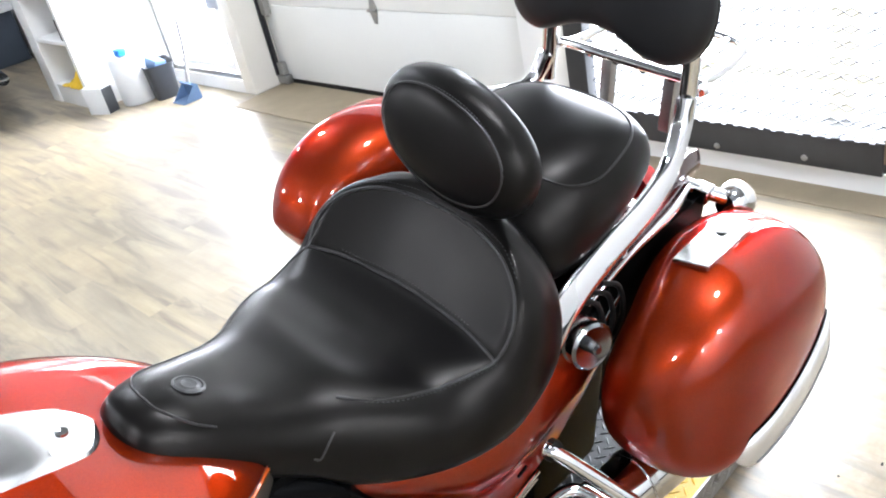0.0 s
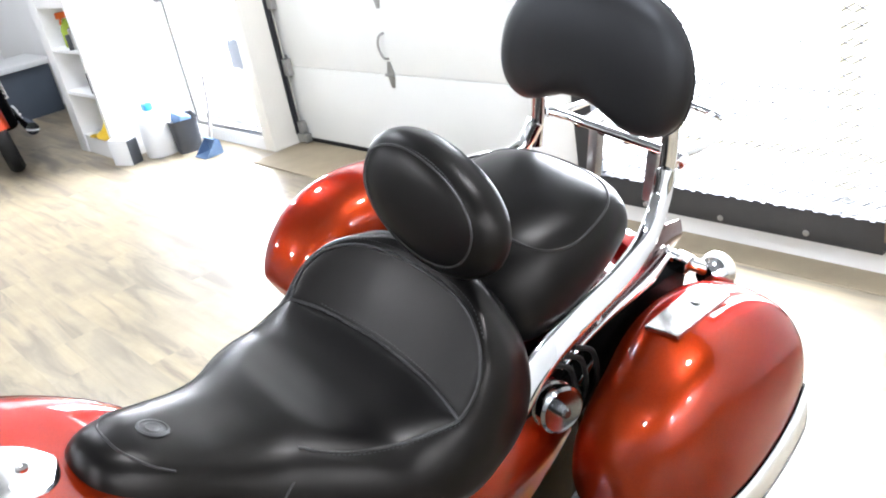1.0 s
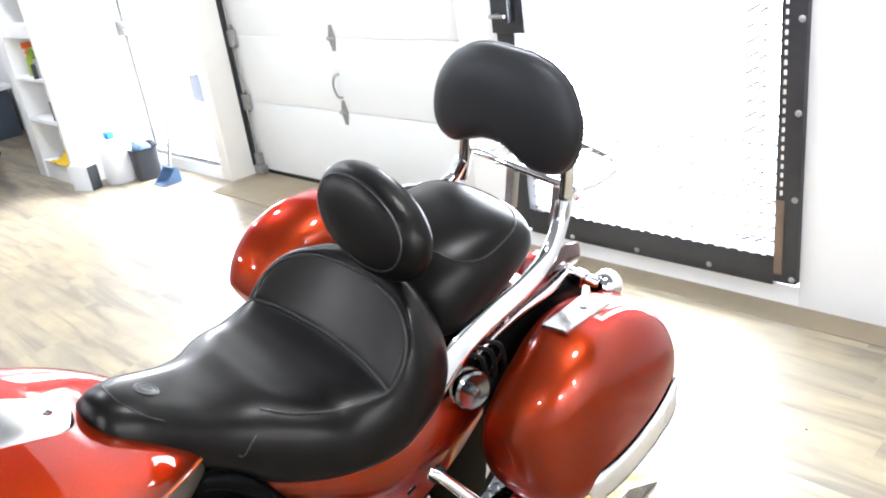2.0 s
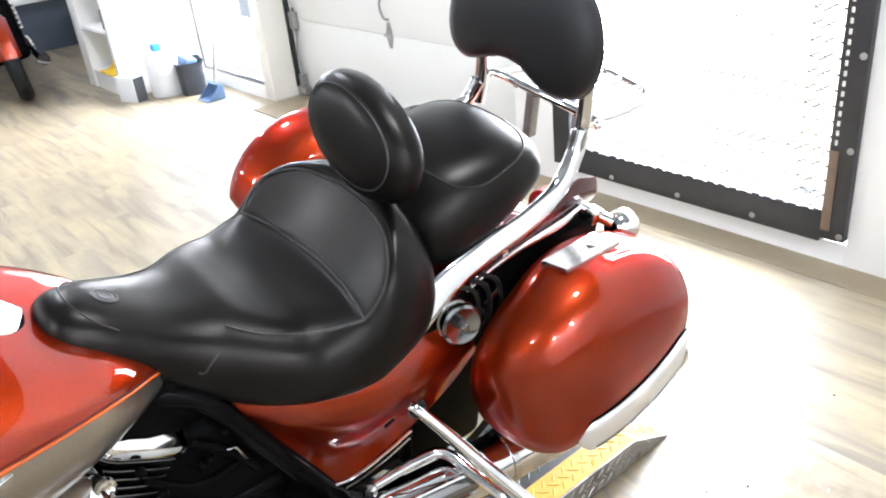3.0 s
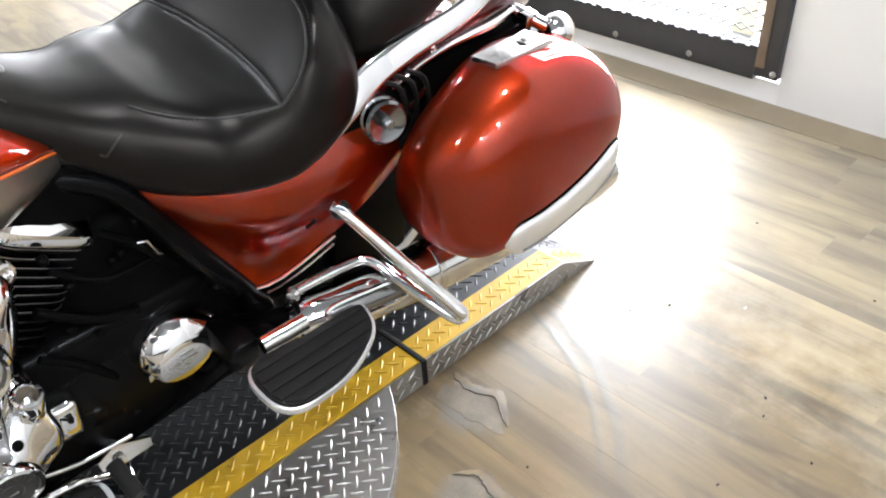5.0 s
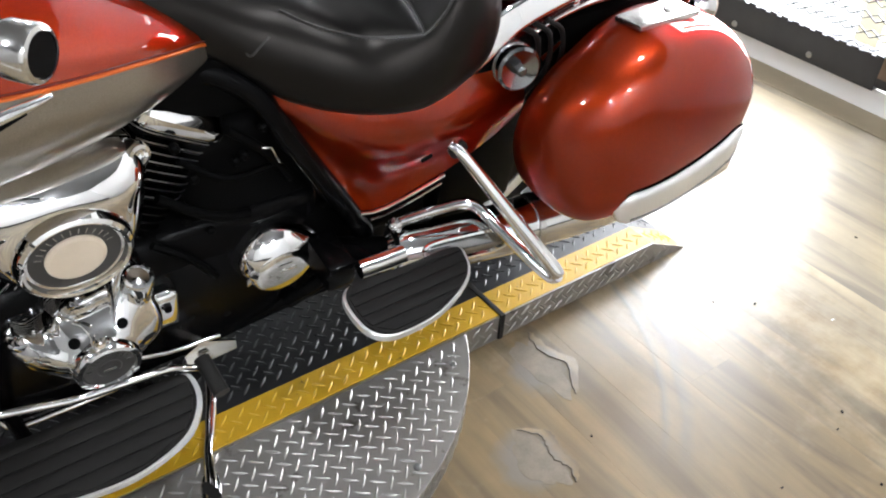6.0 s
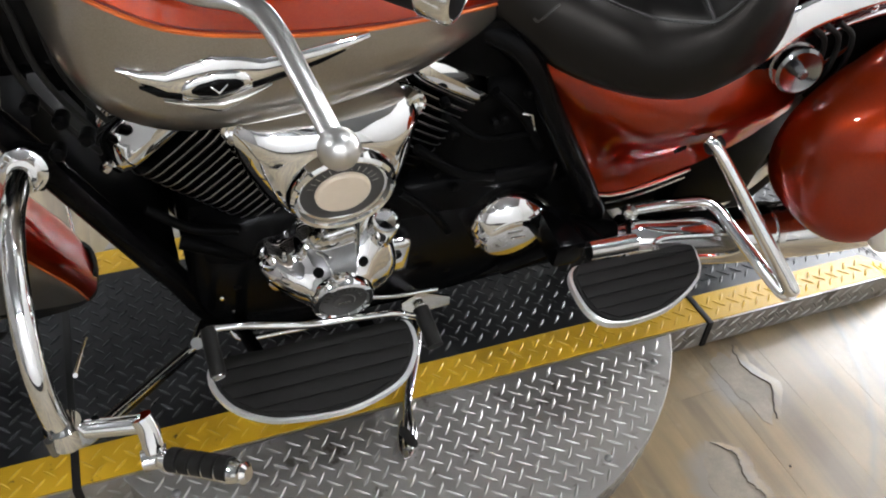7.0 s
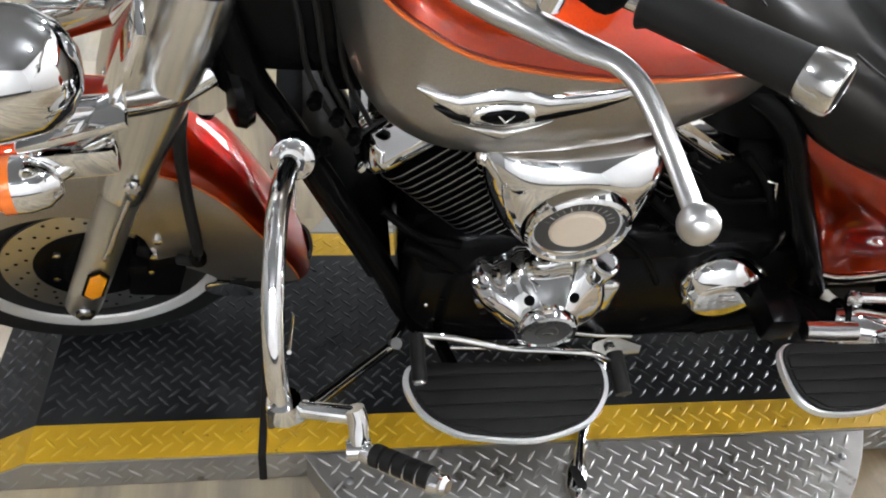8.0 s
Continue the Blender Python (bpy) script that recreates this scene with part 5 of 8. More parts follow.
# ---- exhaust: pipes into a silencer along the left, one along the right ----
def build_exhaust(s):
    axis = [(0.705, s * 0.262, 0.345), (0.735, s * 0.272, 0.343), (0.80, s * 0.288, 0.340), (0.90, s * 0.306, 0.340), (1.00, s * 0.322, 0.344), (1.20, s * 0.345, 0.352), (1.45, s * 0.355, 0.356), (1.56, s * 0.355, 0.358)]
    body = bar("silencer", axis, [0.030, 0.048, 0.051, 0.053, 0.056, 0.060, 0.060, 0.054], CHROME, seg=32, label="long chrome silencer")
    turned("silencer_rim", [(0.050, 0), (0.0600, 0), (0.0600, 0.014), (0.048, 0.014)], (1.01, s * 0.324, 0.345), (1, s * 0.12, 0.0), DULLCHROME, body, 32)
    bar("exhaust_pipe", [(0.60, s * 0.185, 0.320), (0.66, s * 0.222, 0.332), (0.72, s * 0.262, 0.344)], 0.027, MATTBLACK, body, seg=18)

    def on_body(u, a_deg, lift):
        v, w, r = lerp_table([(0.735, 0.272, 0.343, 0.048), (0.80, 0.288, 0.340, 0.051), (0.90, 0.306, 0.340, 0.053), (1.00, 0.322, 0.344, 0.056)], u)
        a = radians(a_deg)
        return Vector((u, s * (v + (r + lift) * math.cos(a)), w + (r + lift) * math.sin(a)))
    # long oval window pressed into the heat shield
    loop = [on_body(0.845 + 0.088 * math.copysign(abs(math.cos(q)) ** 0.55, math.cos(q)), 34 + 24 * math.copysign(abs(math.sin(q)) ** 0.8, math.sin(q)), 0.001) for q in (2 * math.pi * k / 48 for k in range(49))]
    bm = bmesh.new()
    tube(bm, loop, 0.0055, 8)
    part("shield_rim", bm, CHROME, body)
    # nothing is sunk here: a raised sheet of darker metal carries the recess's shade
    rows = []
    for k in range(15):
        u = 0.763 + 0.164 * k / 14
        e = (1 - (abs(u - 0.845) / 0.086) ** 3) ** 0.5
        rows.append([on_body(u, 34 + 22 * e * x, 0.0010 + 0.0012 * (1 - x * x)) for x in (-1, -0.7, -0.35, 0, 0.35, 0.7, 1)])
    part("shield_recess_shade", thicken(loft(bmesh.new(), rows, False), 0.001), DARKCHROME, body, "heat shield recess, its shade put in as dark metal", 60)
    for u in (0.722,):
        turned("clamp", [(0.030, -0.006), (0.0435, -0.006), (0.0445, 0), (0.0435, 0.006), (0.030, 0.006)], (u, s * 0.267, 0.344), (0.95, s * 0.25, -0.03), MATTBLACK, body, 24)


both(build_exhaust)


# ---- wheels ----
def build_wheel(name, axle, r, width, place, disc_sides, label):
    w = new(name)
    w.empty_display_size = 0.1
    w.parent = bike
    w.matrix_local = place @ Matrix.Translation(axle)
    tagged(w, label)
    rim = r - 0.070
    prof = []
    for k in range(25):
        a = -0.42 * math.pi + 0.84 * math.pi * k / 24
        prof.append((rim + 0.012 + (r - rim - 0.012) * max(0.0, math.cos(a)) ** 0.55, width * 0.5 * math.sin(a) / math.sin(0.42 * math.pi)))
    prof = [(rim - 0.004, -width * 0.40)] + prof + [(rim - 0.004, width * 0.40)]
    turned("tyre", prof, (0, 0, 0), (0, 1, 0), TYRE, w, 64, "black road tyre", 50)
    turned("rim", [(rim - 0.016, -width * 0.36), (rim - 0.012, -width * 0.43), (rim - 0.004, -width * 0.47), (rim + 0.004, -width * 0.49), (rim + 0.010, -width * 0.44), (rim - 0.012, -width * 0.22), (rim - 0.02, 0), (rim - 0.012, width * 0.22), (rim + 0.010, width * 0.44), (rim + 0.004, width * 0.49), (rim - 0.004, width * 0.47), (rim - 0.012, width * 0.43), (rim - 0.016, width * 0.36), (rim - 0.035, 0)], (0, 0, 0), (0, 1, 0), BRIGHTALU, w, 64)
    turned("hub", [(0, -0.07), (0.03, -0.07), (0.045, -0.05), (0.045, 0.05), (0.03, 0.07), (0, 0.07)], (0, 0, 0), (0, 1, 0), BLACK, w, 24)
    for k in range(9):
        a = 2 * math.pi * k / 9
        d = Vector((math.cos(a), 0, math.sin(a)))
        bm = bmesh.new()
        tube(bm, [d * 0.03, d * 0.12, d * (rim - 0.035)], [0.018, 0.013, 0.016], 8)
        part("spoke", bm, BLACK, w)
    for s in disc_sides:
        bm = bmesh.new()
        y = s * 0.062
        lathe(bm, [(0.100, -0.0025), (0.150, -0.0025), (0.150, 0.0025), (0.100, 0.0025), (0.100, -0.0025)], (0, y, 0), (0, 1, 0), 56)
        disc = part("brake_disc", bm, SATIN, w, "drilled steel brake disc")
        for k in range(54):
            a = 2 * math.pi * k / 54
            rr = (0.110, 0.125, 0.140)[k % 3]
            bm = bmesh.new()
            lathe(bm, [(0, 0), (0.0034, 0), (0.0034, 0.0004), (0, 0.0004)], (rr * math.cos(a), y + s * 0.0027, rr * math.sin(a)), (0, s, 0), 8)
            part("drill_hole", bm, MATTBLACK, disc)
        bm = bmesh.new()
        lathe(bm, [(0.03, 0), (0.095, 0), (0.100, 0.003), (0.085, 0.006), (0.04, 0.008), (0.03, 0.004)], (0, y, 0), (0, s, 0), 40)
        carrier = part("disc_carrier", bm, BLACK, disc)
        for k in range(6):
            a = 2 * math.pi * k / 6 + 0.3
            turned("disc_bolt", [(0, 0), (0.006, 0), (0.006, 0.004), (0, 0.005)], (0.072 * math.cos(a), y + s * 0.006, 0.072 * math.sin(a)), (0, s, 0), CHROME, disc, 8)
    return w


build_wheel("rear_wheel", AXLE_R, 0.315, 0.17, Matrix(), (1,), "black cast rear wheel")
STEER = Matrix.Translation((-0.30, 0, 0.90)) @ Matrix.Rotation(radians(9), 4, Vector((0.42, 0, 0.91))) @ Matrix.Translation((0.30, 0, -0.90))
AXLE_F = (-0.593, -0.015, 0.280)
build_wheel("front_wheel", AXLE_F, 0.286, 0.125, STEER, (-1, 1), "front wheel with drilled brake disc")
front_fender = hood("front_fender", AXLE_F, 0.35, 172, -17, lambda t: 0.088 + 0.012 * math.sin(math.pi * t), lambda t: lerp_table([(0, 0.11), (0.4, 0.13), (0.62, 0.175), (0.8, 0.20), (1, 0.185)], t)[0], (RED, SILVER), "orange front fender with silver lower sides", 46, r_of=lambda t: lerp_table([(0, 0.315), (0.4, 0.325), (0.63, 0.326), (0.70, 0.318), (0.80, 0.314), (0.87, 0.326), (0.925, 0.348), (1, 0.395)], t)[0], split=9, place=STEER)
# black rubber tip and bright lip on the fender's tail
bm = bmesh.new()
tip = []
for k in range(5):
    a = radians(-14.5 - 3.0 * k)
    dirn = Vector((math.cos(a), 0, math.sin(a)))
    tip.append([STEER @ (Vector(AXLE_F) + dirn * (0.399 + 0.004 * k - 0.17 * abs(x) ** 3.0) + Vector((0, 0.096 * x * (1 - 0.03 * k), 0))) for x in [-1 + j / 8 for j in range(17)]])
for sgn in (-1, 1):
    tab = bmesh.new()
    slab(tab, rounded_outline(0, 0, 0.048, 0.019, 2.2, 28), 0.004, STEER @ frame_matrix((-0.375, sgn * 0.106, 0.187), (1, 0, -0.42), (0, sgn, 0.1)), 0.001)
    part("fender_tip", tab, CHROME, front_fender[0], "bright oval fender tip")
part("mud_flap", thicken(loft(bm, tip, False), 0.007), RUBBER, front_fender[0], "black rubber mud flap", 60)


# ---- fork, lamps ----
def build_fork(s):
    lo, hi = Vector((-0.618, s * 0.112, 0.238)), Vector((-0.378, s * 0.112, 0.865))
    d = (hi - lo).normalized()
    P = lambda t, off=0.0: STEER @ (lo.lerp(hi, t) + Vector((0, s * off, 0)))
    leg = bar("fork_leg", [P(-0.07), P(-0.05), P(0.10), P(0.46), P(0.50)], [0.018, 0.030, 0.031, 0.031, 0.033], SATIN, seg=24, label="satin aluminium fork leg", smooth=False)
    bar("fork_cover", [P(0.46), P(0.50), P(0.80), P(1.0), P(1.08)], [0.036, 0.040, 0.049, 0.055, 0.052], FORKCOVER, leg, seg=28, label="polished fork cover", smooth=False)
    # reflector near the axle
    m = frame_matrix(P(0.125, 0.0315), STEER.to_3x3() @ d, STEER.to_3x3() @ Vector((0.0, s, 0.0)))
    bm = bmesh.new()
    slab(bm, [(-0.038, 0), (-0.026, -0.0135), (0.026, -0.0135), (0.038, 0), (0.026, 0.0135), (-0.026, 0.0135)], 0.007, m, 0.002)
    refl = part("reflector", bm, AMBER, leg, "amber reflector")
    bm = bmesh.new()
    slab(bm, [(-0.044, 0), (-0.030, -0.0175), (0.030, -0.0175), (0.044, 0), (0.030, 0.0175), (-0.030, 0.0175)], 0.0035, m)
    part("reflector_backing", bm, BLACK, refl)
    turned("fork_bolt", [(0, 0), (0.012, 0), (0.012, 0.005), (0.007, 0.008), (0, 0.008)], P(0.55, 0.045), STEER.to_3x3() @ Vector((0, s, 0)), CHROME, leg, 14)
    turned("axle_nut", [(0, 0), (0.016, 0), (0.016, 0.010), (0.010, 0.013), (0, 0.013)], P(-0.02, 0.026), STEER.to_3x3() @ Vector((0, s, 0)), DARKCHROME, leg, 6)
    # caliper behind the leg
    bm = bmesh.new()
    turned_box(bm, (0.095, 0.060, 0.165), STEER @ Matrix.Translation((-0.490, s * 0.080, 0.275)) @ Matrix.Rotation(radians(14), 4, "Y"), 0.016)
    turned_box(bm, (0.035, 0.075, 0.05), STEER @ Matrix.Translation((-0.520, s * 0.085, 0.30)), 0.01)
    cal = part("brake_caliper", bm, BLACK, leg, "black brake caliper")
    for k in range(3):
        turned("caliper_bolt", [(0, 0), (0.007, 0), (0.007, 0.006), (0, 0.007)], STEER @ Vector((-0.478 - 0.012 * k, s * 0.114, 0.385 - 0.045 * k)), STEER.to_3x3() @ Vector((0, s, 0)), CHROME, cal, 8)
    bar("brake_hose", [STEER @ Vector((-0.452, s * 0.118, 0.325)), STEER @ Vector((-0.419, s * 0.134, 0.352)), STEER @ Vector((-0.417, s * 0.135, 0.53)), STEER @ Vector((-0.408, s * 0.132, 0.68)), STEER @ Vector((-0.36, s * 0.09, 0.82))], 0.0095, RUBBER, leg, seg=12)
    turned("hose_union", [(0, -0.012), (0.014, -0.012), (0.015, 0.0), (0.012, 0.014), (0, 0.014)], STEER @ Vector((-0.419, s * 0.134, 0.350)), (0, 0, 1), BLACK, leg, 14)
    bar("brake_pipe", [P(0.24, 0.030), P(0.30, 0.042), P(0.38, 0.042), P(0.52, 0.050)], 0.0045, DULLCHROME, leg, seg=8)
    # fender stay
    bar("fender_stay", [P(0.30, -0.01), STEER @ Vector((-0.56, s * 0.098, 0.47)), STEER @ Vector((-0.66, s * 0.098, 0.50))], 0.008, CHROME, leg, seg=8)
    # passing lamp and turn signal before the fork
    lamp_o = STEER @ Vector((-0.566, s * 0.245, 0.902))
    ax = STEER.to_3x3() @ Vector((-1, 0, 0))
    lamp = turned("passing_lamp", [(0, -0.080), (0.023, -0.078), (0.048, -0.064), (0.065, -0.038), (0.072, -0.005), (0.074, 0.010), (0.070, 0.016), (0.064, 0.010), (0, 0.012)], lamp_o, ax, CHROME, bike, 40, "chrome passing lamp shell")
    turned("lamp_lens", [(0, 0.012), (0.063, 0.012), (0.046, 0.022), (0, 0.028)], lamp_o, ax, CLEARLENS, lamp, 32)
    bar("lamp_bracket", [STEER @ Vector((-0.36, s * 0.12, 0.76)), STEER @ Vector((-0.42, s * 0.15, 0.75)), STEER @ Vector((-0.53, s * 0.225, 0.815))], [0.02, 0.016, 0.018], CHROME, lamp, seg=12)
    bm = bmesh.new()
    turned_box(bm, (0.13, 0.055, 0.012), STEER @ Matrix.Translation((-0.520, s * 0.22, 0.795)) @ Matrix.Rotation(radians(-14), 4, "Y"), 0.004)
    turned_box(bm, (0.012, 0.06, 0.15), STEER @ Matrix.Translation((-0.455, s * 0.185, 0.845)) @ Matrix.Rotation(radians(24), 4, "Y"), 0.004)
    part("lamp_plate", bm, CHROME, lamp)
    so = STEER @ Vector((-0.590, s * 0.245, 0.720))
    sig = turned("front_signal", [(0, -0.045), (0.018, -0.043), (0.031, -0.028), (0.036, -0.006), (0.036, 0.008), (0, 0.008)], so, ax, CHROME, bike, 28, "chrome front turn signal")
    turned("signal_lens", [(0.0, 0.008), (0.036, 0.008), (0.036, 0.022), (0.026, 0.036), (0, 0.042)], so, ax, ORANGELENS, sig, 28, "orange signal lens")
    bar("signal_stalk", [STEER @ Vector((-0.50, s * 0.20, 0.740)), STEER @ Vector((-0.55, s * 0.235, 0.728)), so], 0.015, CHROME, sig, seg=12)
    bm = bmesh.new()
    turned_box(bm, (0.10, 0.05, 0.05), STEER @ Matrix.Translation((-0.528, s * 0.215, 0.735)), 0.012)
    part("signal_bracket", bm, CHROME, sig)


both(build_fork)
bar("brake_line", [STEER @ Vector((-0.37, -0.015, 0.585)), STEER @ Vector((-0.340, -0.03, 0.625)), STEER @ Vector((-0.312, -0.04, 0.690)), STEER @ Vector((-0.300, -0.04, 0.78))], 0.009, RUBBER)
turned("line_union", [(0, -0.012), (0.013, -0.012), (0.014, 0), (0.012, 0.012), (0, 0.012)], STEER @ Vector((-0.372, -0.015, 0.580)), (0.3, 0, 1), BLACK, bike, 14)
bar("lower_yoke", [STEER @ Vector((-0.37, -0.13, 0.72)), STEER @ Vector((-0.36, 0, 0.72)), STEER @ Vector((-0.37, 0.13, 0.72))], 0.03, CHROME)
turned("headlamp", [(0, -0.13), (0.05, -0.125), (0.09, -0.09), (0.105, -0.03), (0.11, 0.0), (0.10, 0.008), (0, 0.012)], STEER @ Vector((-0.56, 0, 0.86)), STEER.to_3x3() @ Vector((-1, 0, 0)), CHROME, bike, 40, "large chrome headlamp shell")


# ---- fuel tank ----
TANK = [  # u, half width, bottom, height of the widest line, colour split, top
    (-0.192, 0.05, 0.890, 0.915, 0.955, 0.975), (-0.187, 0.10, 0.845, 0.905, 0.962, 0.990), (-0.176, 0.155, 0.805, 0.890, 0.966, 1.002), (-0.158, 0.205, 0.770, 0.876, 0.967, 1.012), (-0.134, 0.247, 0.746, 0.866, 0.962, 1.020), (-0.100, 0.278, 0.728, 0.858, 0.953, 1.022),
    (-0.04, 0.296, 0.712, 0.850, 0.930, 1.010), (0.05, 0.292, 0.702, 0.846, 0.908, 0.992), (0.14, 0.278, 0.702, 0.840, 0.890, 0.968), (0.22, 0.255, 0.708, 0.832, 0.874, 0.938), (0.30, 0.222, 0.720, 0.820, 0.855, 0.896),
    (0.36, 0.188, 0.732, 0.806, 0.834, 0.866), (0.41, 0.148, 0.742, 0.790, 0.810, 0.832), (0.438, 0.112, 0.750, 0.776, 0.788, 0.815), (0.446, 0.06, 0.758, 0.770, 0.776, 0.785)]


def tank_half(u):
    hw, bot, wm, sp, top = lerp_table(TANK, u)
    low = spline([(0, bot, 0), (hw * 0.55, bot + 0.004, 0), (hw * 0.84, bot + (wm - bot) * 0.30, 0), (hw * 0.975, bot + (wm - bot) * 0.68, 0), (hw, wm, 0), (hw * 0.965, sp, 0)], 4)
    up = spline([(hw * 0.965, sp, 0), (hw * 0.88, sp + (top - sp) * 0.42, 0), (hw * 0.68, sp + (top - sp) * 0.76, 0), (hw * 0.40, sp + (top - sp) * 0.94, 0), (0, top, 0)], 4)
    return low, up


tus = [TANK[0][0] + (TANK[-1][0] - TANK[0][0]) * (0.5 - 0.5 * math.cos(math.pi * k / 44)) for k in range(45)]
low_rows, up_rows, line_l, line_r = [], [], [], []
for u in tus:
    low, up = tank_half(u)
    low_rows.append([Vector((u, -p.x, p.y)) for p in reversed(low)] + [Vector((u, p.x, p.y)) for p in low[1:]])
    up_rows.append([Vector((u, -p.x, p.y)) for p in up] + [Vector((u, p.x, p.y)) for p in reversed(up[:-1])])
    line_l.append(Vector((u, -up[0].x - 0.0006, up[0].y)))
    line_r.append(Vector((u, up[0].x + 0.0006, up[0].y)))
tank = part("fuel_tank", thicken(loft(bmesh.new(), up_rows, False), 0.004), RED, bike, "burnt-orange upper fuel tank", 80)
part("tank_lower", thicken(loft(bmesh.new(), low_rows, False), 0.004), SILVER, tank, "silver lower tank side", 80)
for line in (line_l, line_r):
    bm = bmesh.new()
    tube(bm, line, 0.0028, 6)
    part("pinstripe", bm, PINSTRIPE, tank, "orange pinstripe")
    bm = bmesh.new()
    tube(bm, [p + Vector((0, 0, 0.006)) for p in line[3:-2]], 0.0011, 5)
    part("pinstripe", bm, surface("dark_line", (0.10, 0.01, 0.008), 0.3), tank)


def build_emblem(s):
    """Chrome winged badge, its lettering left plain."""
    def at(u, w, lift):
        low, _ = tank_half(u)
        i = min(range(1, len(low)), key=lambda k: abs(low[k].y - w) if low[k].x > 0.1 else 9)
        a, b = low[i - 1], low[min(len(low) - 1, i + 1)]
        f = max(0.0, min(1.0, (w - a.y) / (b.y - a.y))) if abs(b.y - a.y) > 1e-6 else 0.5
        return Vector((u, s * (a.x + (b.x - a.x) * f + lift), w))
    def wing(name, rows, mat, parent, base, rise):
        rings = []
        for u, wc, h in rows:
            rings.append([at(u, wc + h * math.sin(a), base + rise * max(-0.3, math.cos(a))) for a in (2 * math.pi * k / 12 for k in range(12))])
        return part(name, loft(bmesh.new(), rings), mat, parent, "", 60)
    e = wing("emblem", [(-0.098, 0.884, 0.002), (-0.075, 0.876, 0.009), (-0.050, 0.868, 0.014), (-0.028, 0.866, 0.024), (0.0, 0.866, 0.029), (0.030, 0.866, 0.023), (0.055, 0.866, 0.015), (0.10, 0.870, 0.012), (0.15, 0.874, 0.008), (0.188, 0.877, 0.002)], CHROME, tank, 0.002, 0.007)
    tagged(e, "chrome winged tank emblem")
    wing("emblem_inset", [(-0.078, 0.866, 0.001), (-0.060, 0.860, 0.006), (-0.036, 0.854, 0.006)], BLACK, e, 0.006, 0.004)
    wing("emblem_inset", [(0.042, 0.856, 0.006), (0.07, 0.860, 0.006), (0.12, 0.866, 0.004), (0.155, 0.871, 0.001)], BLACK, e, 0.006, 0.004)
    wing("emblem_oval", [(-0.036, 0.864, 0.002), (-0.030, 0.864, 0.010), (-0.015, 0.864, 0.0155), (0.003, 0.864, 0.017), (0.020, 0.864, 0.0155), (0.035, 0.864, 0.010), (0.041, 0.864, 0.002)], CHROME, e, 0.007, 0.006)
    wing("emblem_field", [(-0.026, 0.864, 0.002), (-0.018, 0.864, 0.007), (0.003, 0.864, 0.0105), (0.024, 0.864, 0.007), (0.031, 0.864, 0.002)], BLACK, e, 0.0125, 0.003)
    wing("emblem_mark", [(-0.006, 0.869, 0.0012), (-0.001, 0.864, 0.0018), (0.003, 0.859, 0.0022), (0.008, 0.864, 0.0018), (0.013, 0.869, 0.0012)], CHROME, e, 0.0150, 0.002)
    wing("emblem_keel", [(-0.055, 0.846, 0.001), (-0.03, 0.838, 0.003), (0.0, 0.828, 0.008), (0.008, 0.826, 0.008), (0.035, 0.836, 0.003), (0.065, 0.848, 0.001)], DULLCHROME, e, 0.001, 0.004)


both(build_emblem)
# chrome console on top of the tank
rows = []
for k in range(37):
    t = math.sin(math.pi / 2 * k / 36)
    u = -0.155 + 0.450 * t
    hw = 0.082 * (math.sin(math.pi * (0.06 + 0.94 * t)) ** 0.22 if t < 1 else 0.15) * (1.0 if t < 0.93 else math.sqrt(max(0.02, 1 - ((t - 0.93) / 0.075) ** 2)))
    _, up = tank_half(u)
    def top_at(v, up=up):
        i = min(range(len(up)), key=lambda j: abs(up[j].x - abs(v)))
        return up[i].y
    top = lerp_table(TANK, u)[4]
    rows.append([Vector((u, hw * x, top - 0.030 * abs(hw * x / 0.22) ** 1.6 * 1.2 + 0.014 * (1 - abs(x) ** 5) - 0.004)) for x in [-1 + j / 9 for j in range(19)]])
console = part("tank_console", thicken(loft(bmesh.new(), rows, False), 0.008), FORKCOVER, bike, "polished tank console", 60)
turned("console_cap", [(0, 0), (0.035, 0), (0.037, 0.006), (0.032, 0.012), (0, 0.014)], (0.06, 0, 0.995), (0.1, 0, 1), CHROME, console, 30)
turned("console_bolt", [(0, 0), (0.007, 0), (0.007, 0.004), (0, 0.005)], (0.255, -0.03, 0.944), (0.25, 0, 1), CHROME, console, 12)


# ---- engine ----
def ellipse_ring(cu, cw, ru, rw, v, n=2.4, count=36):
    return [Vector((x, v, y)) for x, y in rounded_outline(cu, cw, ru, rw, n, count)]


bm = bmesh.new()
loft(bm, [ellipse_ring(0.27, 0.295, a, b, v, 3.4, 40) for v, a, b in ((-0.175, 0.25, 0.10), (-0.165, 0.30, 0.155), (-0.14, 0.325, 0.175), (0.14, 0.325, 0.175), (0.165, 0.30, 0.155), (0.175, 0.25, 0.10))])
crank = part("crankcase", bm, BLACK, bike, "black engine crankcase", 50)
bm = bmesh.new()
box(bm, (0.36, -0.15, 0.36), (0.66, 0.15, 0.66), 0.05, 3)
part("gearbox_housing", bm, MATTBLACK, bike)
bm = bmesh.new()
box(bm, (0.30, -0.165, 0.20), (0.62, -0.10, 0.47), 0.035, 3)
part("primary_cover", bm, BLACK, bike)
for u, w in ((0.33, 0.44), (0.35, 0.25), (0.40, 0.46), (0.42, 0.22), (0.60, 0.24), (0.62, 0.43), (0.31, 0.32), (0.63, 0.33), (0.36, 0.50), (0.10, 0.25), (0.02, 0.30)):
    turned("cover_bolt", [(0, 0), (0.008, 0), (0.008, 0.006), (0.005, 0.008), (0, 0.008)], (u, -0.168, w), (0, -1, 0), MATTBLACK, crank, 10)
